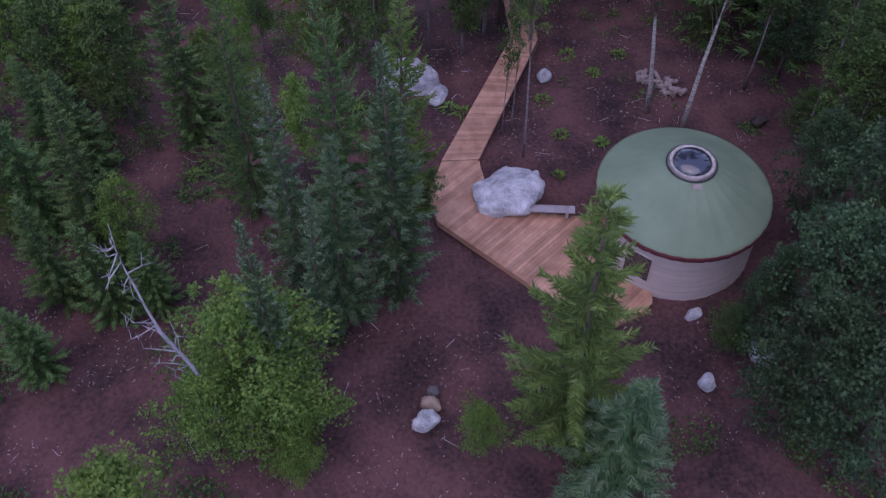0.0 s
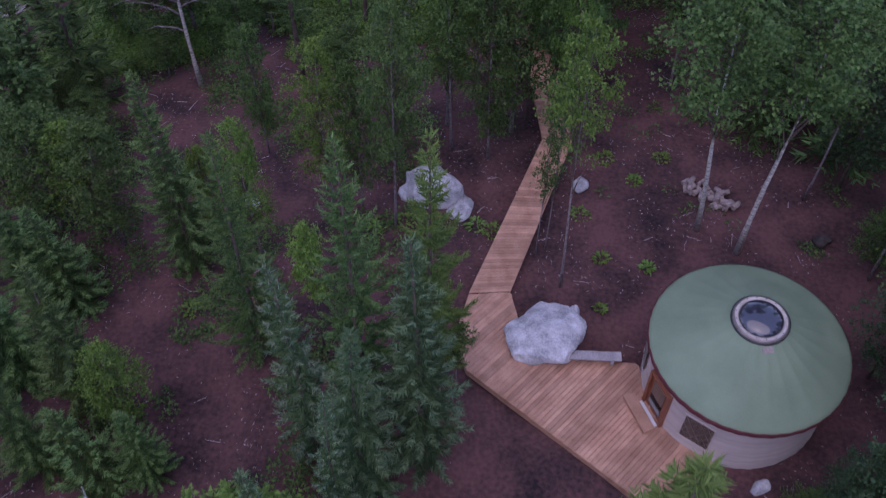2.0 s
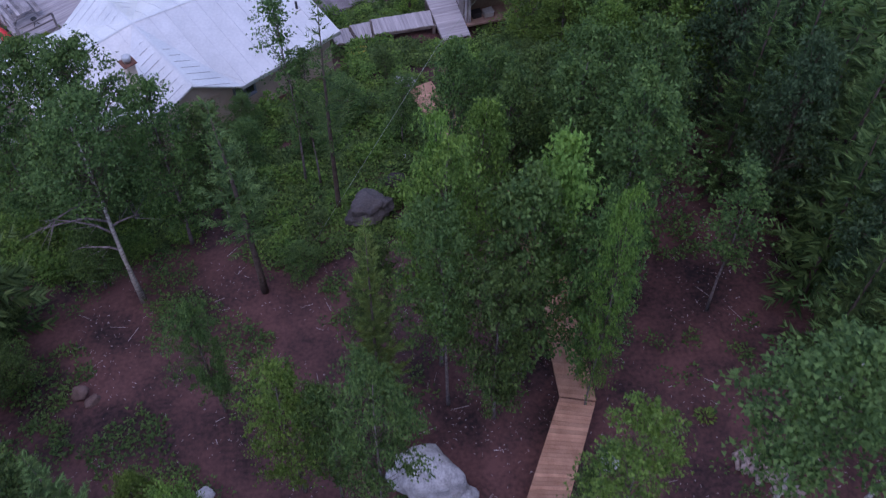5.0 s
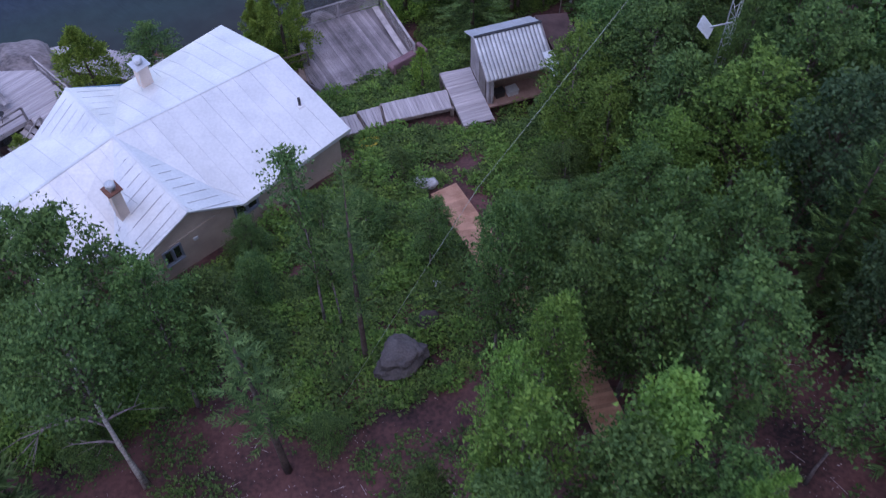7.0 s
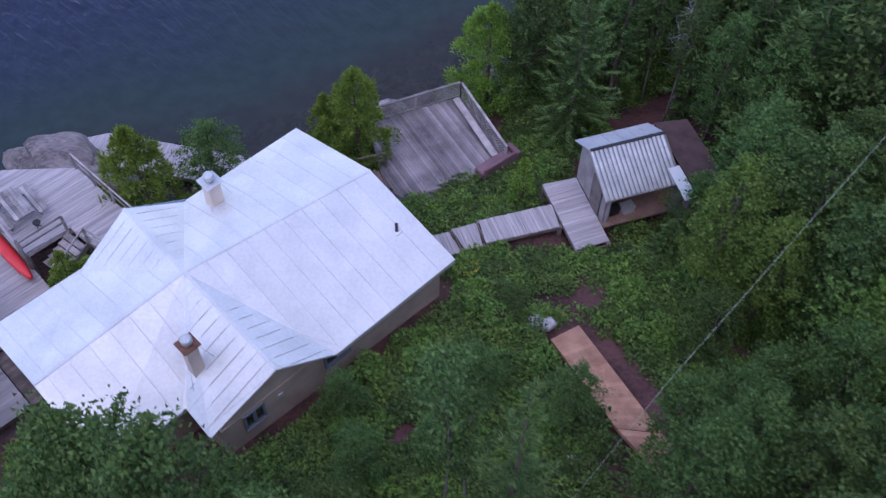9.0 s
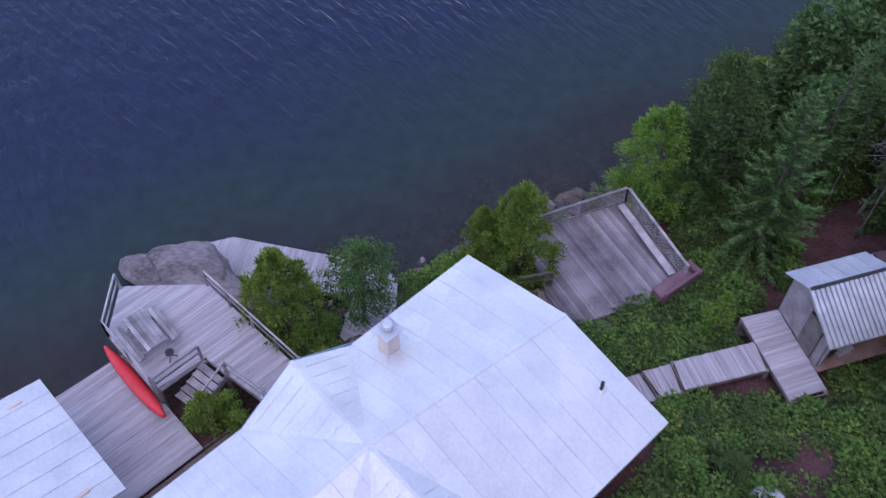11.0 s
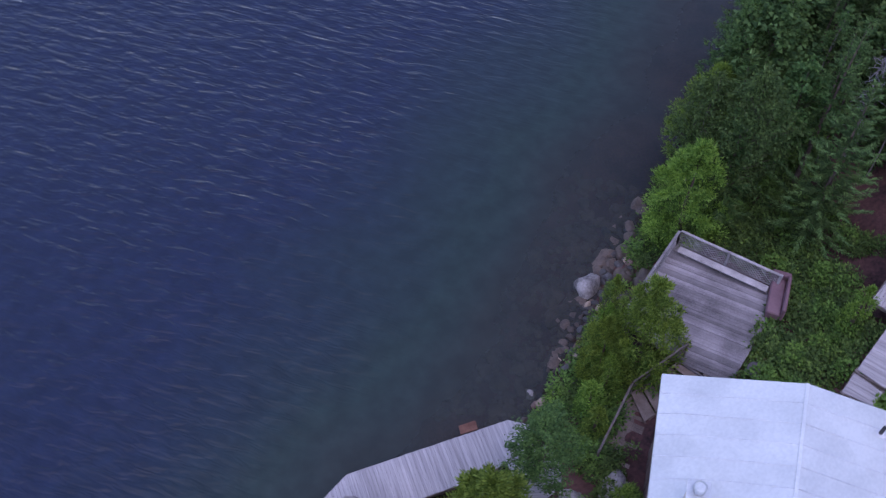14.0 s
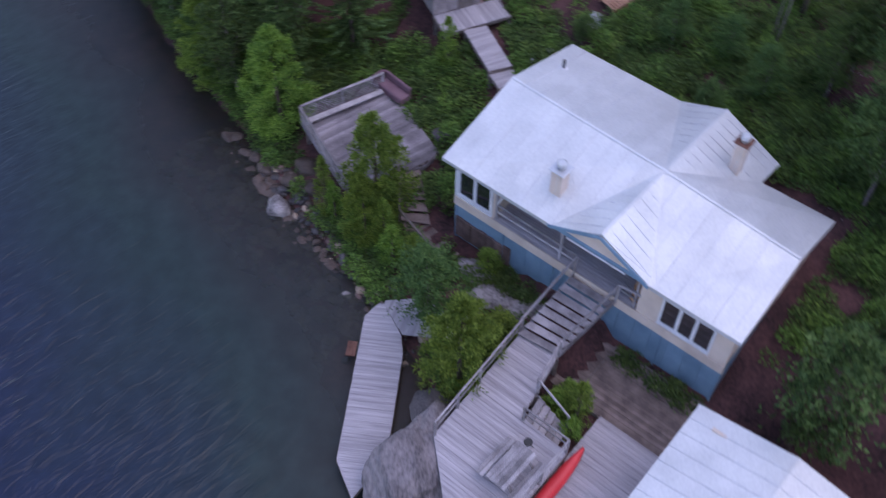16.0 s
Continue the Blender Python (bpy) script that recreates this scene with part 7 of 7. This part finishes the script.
fill(("farspruce", "far", "farspruce"), 5.6, 13, 58.5, 71, 14, 1.7, 6.5, 9.5, 19, lambda x, y: x < 7.6 and y < 62 or inland(x, y) < 2)
for kind in PROTO:
    for src in PROTO[kind]:
        for o in (*src.children_recursive, src):
            bpy.data.objects.remove(o)


def make_snag(base, top, limbs, thick):
    """The dead, bleached tree among the saplings."""
    t = thing("dead_tree", base, "bleached dead tree with bare broken limbs", "tree")
    rnd = random.Random(3)
    along = lambda f: base.lerp(top, f) + Vector((0.22 * math.sin(f * 6.6), 0.06 * math.sin(f * 19), 0.25 * math.sin(math.pi * f)))
    bm = bmesh.new()
    tube(bm, [along(k / 12) for k in range(13)], [r * thick for r in (0.11, 0.1, 0.095, 0.09, 0.08, 0.07, 0.06, 0.05, 0.042, 0.035, 0.025, 0.016, 0.006)], 8)
    part("trunk", bm, DEAD, t)
    for k in range(limbs):
        f = rnd.uniform(0.3, 0.97)
        p = along(f)
        d = (rand_dir(rnd) + Vector((-0.5, 0.1, 0.25))).normalized() * rnd.uniform(0.35, 1.5) * (1.25 - 0.7 * f)
        mid, tip = p + d * 0.55 + rand_dir(rnd) * 0.12, p + d + Vector((0, 0, rnd.uniform(-0.1, 0.3)))
        bm = bmesh.new()
        tube(bm, [p, mid, tip], [0.022, 0.013, 0.004], 5)
        for _ in range(3):
            q = mid.lerp(tip, rnd.random())
            tube(bm, [q, q + rand_dir(rnd, 0.3) * rnd.uniform(0.15, 0.4)], [0.012, 0.003], 4)
        part("limb", bm, DEAD, t)


make_snag(Vector((-6.3, 13.7, ground_z(-6.3, 13.7))), Vector((-7.6, 14.2, 10.9)), 20, 0.85)
make_snag(Vector((6.2, 65.2, ground_z(6.2, 65.2) - 0.1)), Vector((6.3, 65.5, 0.2)), 40, 0.8)


# ---- undergrowth and litter ----
def make_seedlings():
    """Small bright plants dotted over the bare soil behind the yurt."""
    rnd = random.Random(12)
    for x, y, r in ((4.75, 27.5, 0.32), (6.3, 27.1, 0.28), (4.2, 29.7, 0.42), (4.5, 25.3, 0.22), (6.4, 31.4, 0.3), (0.9, 28.9, 0.45), (0.3, 29.2, 0.4), (-9.5, 25.4, 0.4), (5.4, 32.6, 0.4), (-2.3, 29.3, 0.5), (-3.4, 29.0, 0.45), (7.6, 32.6, 0.35)):
        leaves = []
        r *= 0.8
        for _ in range(60):
            a, q = rnd.uniform(0, 6.28), rnd.random() ** 0.6
            p = Vector((math.cos(a) * r * q, math.sin(a) * r * q, 0.06 + r * 0.9 * rnd.random() * (1.1 - q)))
            d = (Vector((math.cos(a), math.sin(a), rnd.uniform(-0.2, 0.7))) + rand_dir(rnd) * 0.3).normalized()
            s = d.cross(Vector((0, 0, 1))).normalized()
            leaves.append((p, d, s, rnd.uniform(0.1, 0.2), rnd.uniform(0.06, 0.11)))
        ob = new("seedling", leaf_mesh("seedling", leaves, LEAF_B))
        ob.location = (x, y, ground_z(x, y) - 0.03)
        tagged(ob, "small bright green plant on bare soil", "plant", "seedlings on the bare soil")


make_seedlings()



def scatter_leaves(name, label, n, where, material, h0, h1, leaf, seed, per=16, rad=0.3):
    """Low plants as one mass of leaves."""
    rnd = random.Random(seed)
    leaves = []
    got = tries = 0
    while got < n and tries < n * 30:
        tries += 1
        p = where(rnd)
        if p is None:
            continue
        got += 1
        x, y = p
        z0 = ground_z(x, y)
        h = rnd.uniform(h0, h1) * (0.55 + 1.3 * max(0.0, noise.noise((x * 0.7, y * 0.7, 21)) + 0.25))
        for _ in range(per):
            a, q = rnd.uniform(0, 6.28), rnd.random() ** 0.5
            c = Vector((x + math.cos(a) * rad * q, y + math.sin(a) * rad * q, z0 + h * rnd.uniform(0.25, 1.0) * (1 - 0.5 * q)))
            d = (Vector((math.cos(a), math.sin(a), rnd.uniform(-0.3, 0.6))) + rand_dir(rnd) * 0.5).normalized()
            s = d.cross((Vector((0, 0, 1)) + rand_dir(rnd) * 0.5).normalized())
            s = s.normalized() if s.length > 1e-3 else Vector((1, 0, 0))
            ln = leaf * rnd.uniform(0.6, 1.4)
            leaves.append((c, d, s, ln, ln * 0.75))
    ob = new(name, leaf_mesh(name, leaves, material, False))
    return tagged(ob, label, "undergrowth", kind="stuff")


def green_slope(rnd):
    x, y = rnd.uniform(-20, 16), rnd.uniform(40.5, 80)
    d = inland(x, y)
    if d < 0.35 or d > 25 or d > 21 and (rnd.random() < 0.5 or x < -8) or x > 2.6 and y > 60.8 and d > 6 or in_cottage(x, y, 0.48) or on_board(x, y) or 51 < y < 56.5 and abs(x - (-0.6 + (y - 51.5) * 0.3)) < 0.8 and rnd.random() < 0.75 or noise.noise((x * 0.35, y * 0.35, 7)) < -0.42:
        return None
    return x, y


def cottage_foot(rnd):
    u, v = rnd.uniform(0.5, 13.0), rnd.uniform(4.2, 5.6)
    if 5.6 < u < 9.3 or noise.noise((u * 0.6, v * 0.8, 2)) < -0.1 or u > 9 and v > 4.9:
        return None
    p = hp(u, v, 0)
    return p.x, p.y


def forest_floor(rnd):
    x, y = rnd.uniform(-20, 14), rnd.uniform(8, 46)
    if noise.noise((x * 0.3, y * 0.3, 3)) < (0.0 if x < -1 and y > 24 else 0.14) or -1.5 < x < 12 and 15 < y < 36 and rnd.random() < 0.8:
        return None
    if (x - YX) ** 2 + (y - YY) ** 2 < 40 or -1 < x < 5 and 17 < y < 38:
        return None
    return x, y


scatter_leaves("undergrowth", "dense green ferns and low plants on the slope", 9500, green_slope, UNDER, 0.15, 0.75, 0.125, 8, 30, 0.36)
scatter_leaves("shrubs", "taller leafy shrubs standing out of the undergrowth", 420, green_slope, LEAF_Y, 0.7, 1.5, 0.13, 18, 170, 0.5)
scatter_leaves("ferns", "dark green ferns in clumps on the slope", 380, green_slope, LEAF, 0.5, 1.2, 0.12, 38, 130, 0.45)
scatter_leaves("bracken", "yellowish green bracken among darker plants", 650, green_slope, LEAF_B, 0.4, 0.9, 0.12, 28, 60, 0.42)
scatter_leaves("foot_plants", "green plants along the blue skirting", 130, cottage_foot, UNDER, 0.3, 0.9, 0.11, 48, 60, 0.32)
scatter_leaves("forest_plants", "low green plants on the forest floor", 2600, forest_floor, LEAF, 0.1, 0.5, 0.11, 9, 18, 0.28)


def make_litter():
    """Twigs, chips and small stones on the bare soil."""
    rnd = random.Random(77)
    bm = bmesh.new()
    for _ in range(15000):
        x, y = rnd.uniform(-18, 13), rnd.uniform(9, 46)
        if (x - YX) ** 2 + (y - YY) ** 2 < 9.5 or -0.4 < x < 5 and 18 < y < 26:
            continue
        if noise.noise((x * 0.5, y * 0.5, 9)) + rnd.uniform(-0.3, 0.3) < 0.0:
            continue
        z = ground_z(x, y) + 0.02
        L, a = 0.025 + 0.07 * rnd.random() ** 2 if rnd.random() < 0.97 else rnd.uniform(0.2, 0.7), rnd.uniform(0, 6.28)
        d = Vector((math.cos(a) * L, math.sin(a) * L, rnd.uniform(-0.02, 0.05)))
        w = rnd.uniform(0.005, 0.011)
        s = Vector((-math.sin(a) * w, math.cos(a) * w, 0))
        p = Vector((x, y, z))
        vs = [bm.verts.new(c) for c in (p - s, p + s, p + d + s * 0.6, p + d - s * 0.6, p + d * 0.5 + Vector((0, 0, w * 1.6)))]
        for i, j in ((0, 1), (1, 2), (2, 3), (3, 0)):
            bm.faces.new((vs[i], vs[j], vs[4]))
    tagged(new("twigs", to_mesh(bm, "twigs", CHIP)), "pale twigs and wood chips on the soil", "litter", kind="stuff")


make_litter()


def make_far_woods():
    """The wood that goes on all round the clearing and the shore."""
    rnd = random.Random(404)
    leaves = []
    n = 0
    while n < 420:
        x, y = rnd.uniform(-62, 52), rnd.uniform(-24, 96)
        if inland(x, y) < 3 or -33 < x < 25 and y < 80 and inland(x, y) > -1 and (y > -9):
            continue
        n += 1
        h, z0 = rnd.uniform(6, 10), ground_z(x, y, False)
        r = h * rnd.uniform(0.16, 0.24)
        for _ in range(150):
            f, a = rnd.random() ** 0.9, rnd.uniform(0, 6.28)
            q = r * (1 - f) ** 0.7 * rnd.uniform(0.4, 1.1)
            p = Vector((x + math.cos(a) * q, y + math.sin(a) * q, z0 + 0.4 + f * (h - 0.4)))
            d = (Vector((math.cos(a), math.sin(a), rnd.uniform(-0.6, 0.4))) + rand_dir(rnd) * 0.4).normalized()
            s = d.cross((Vector((0, 0, 1)) + rand_dir(rnd) * 0.5).normalized()).normalized()
            leaves.append((p, d, s, rnd.uniform(0.4, 0.75), rnd.uniform(0.3, 0.5)))
    tagged(new("far_woods", leaf_mesh("far_woods", leaves, SPRUCE, False)), "dark mixed forest going on around the shore", "forest", kind="stuff")


make_far_woods()
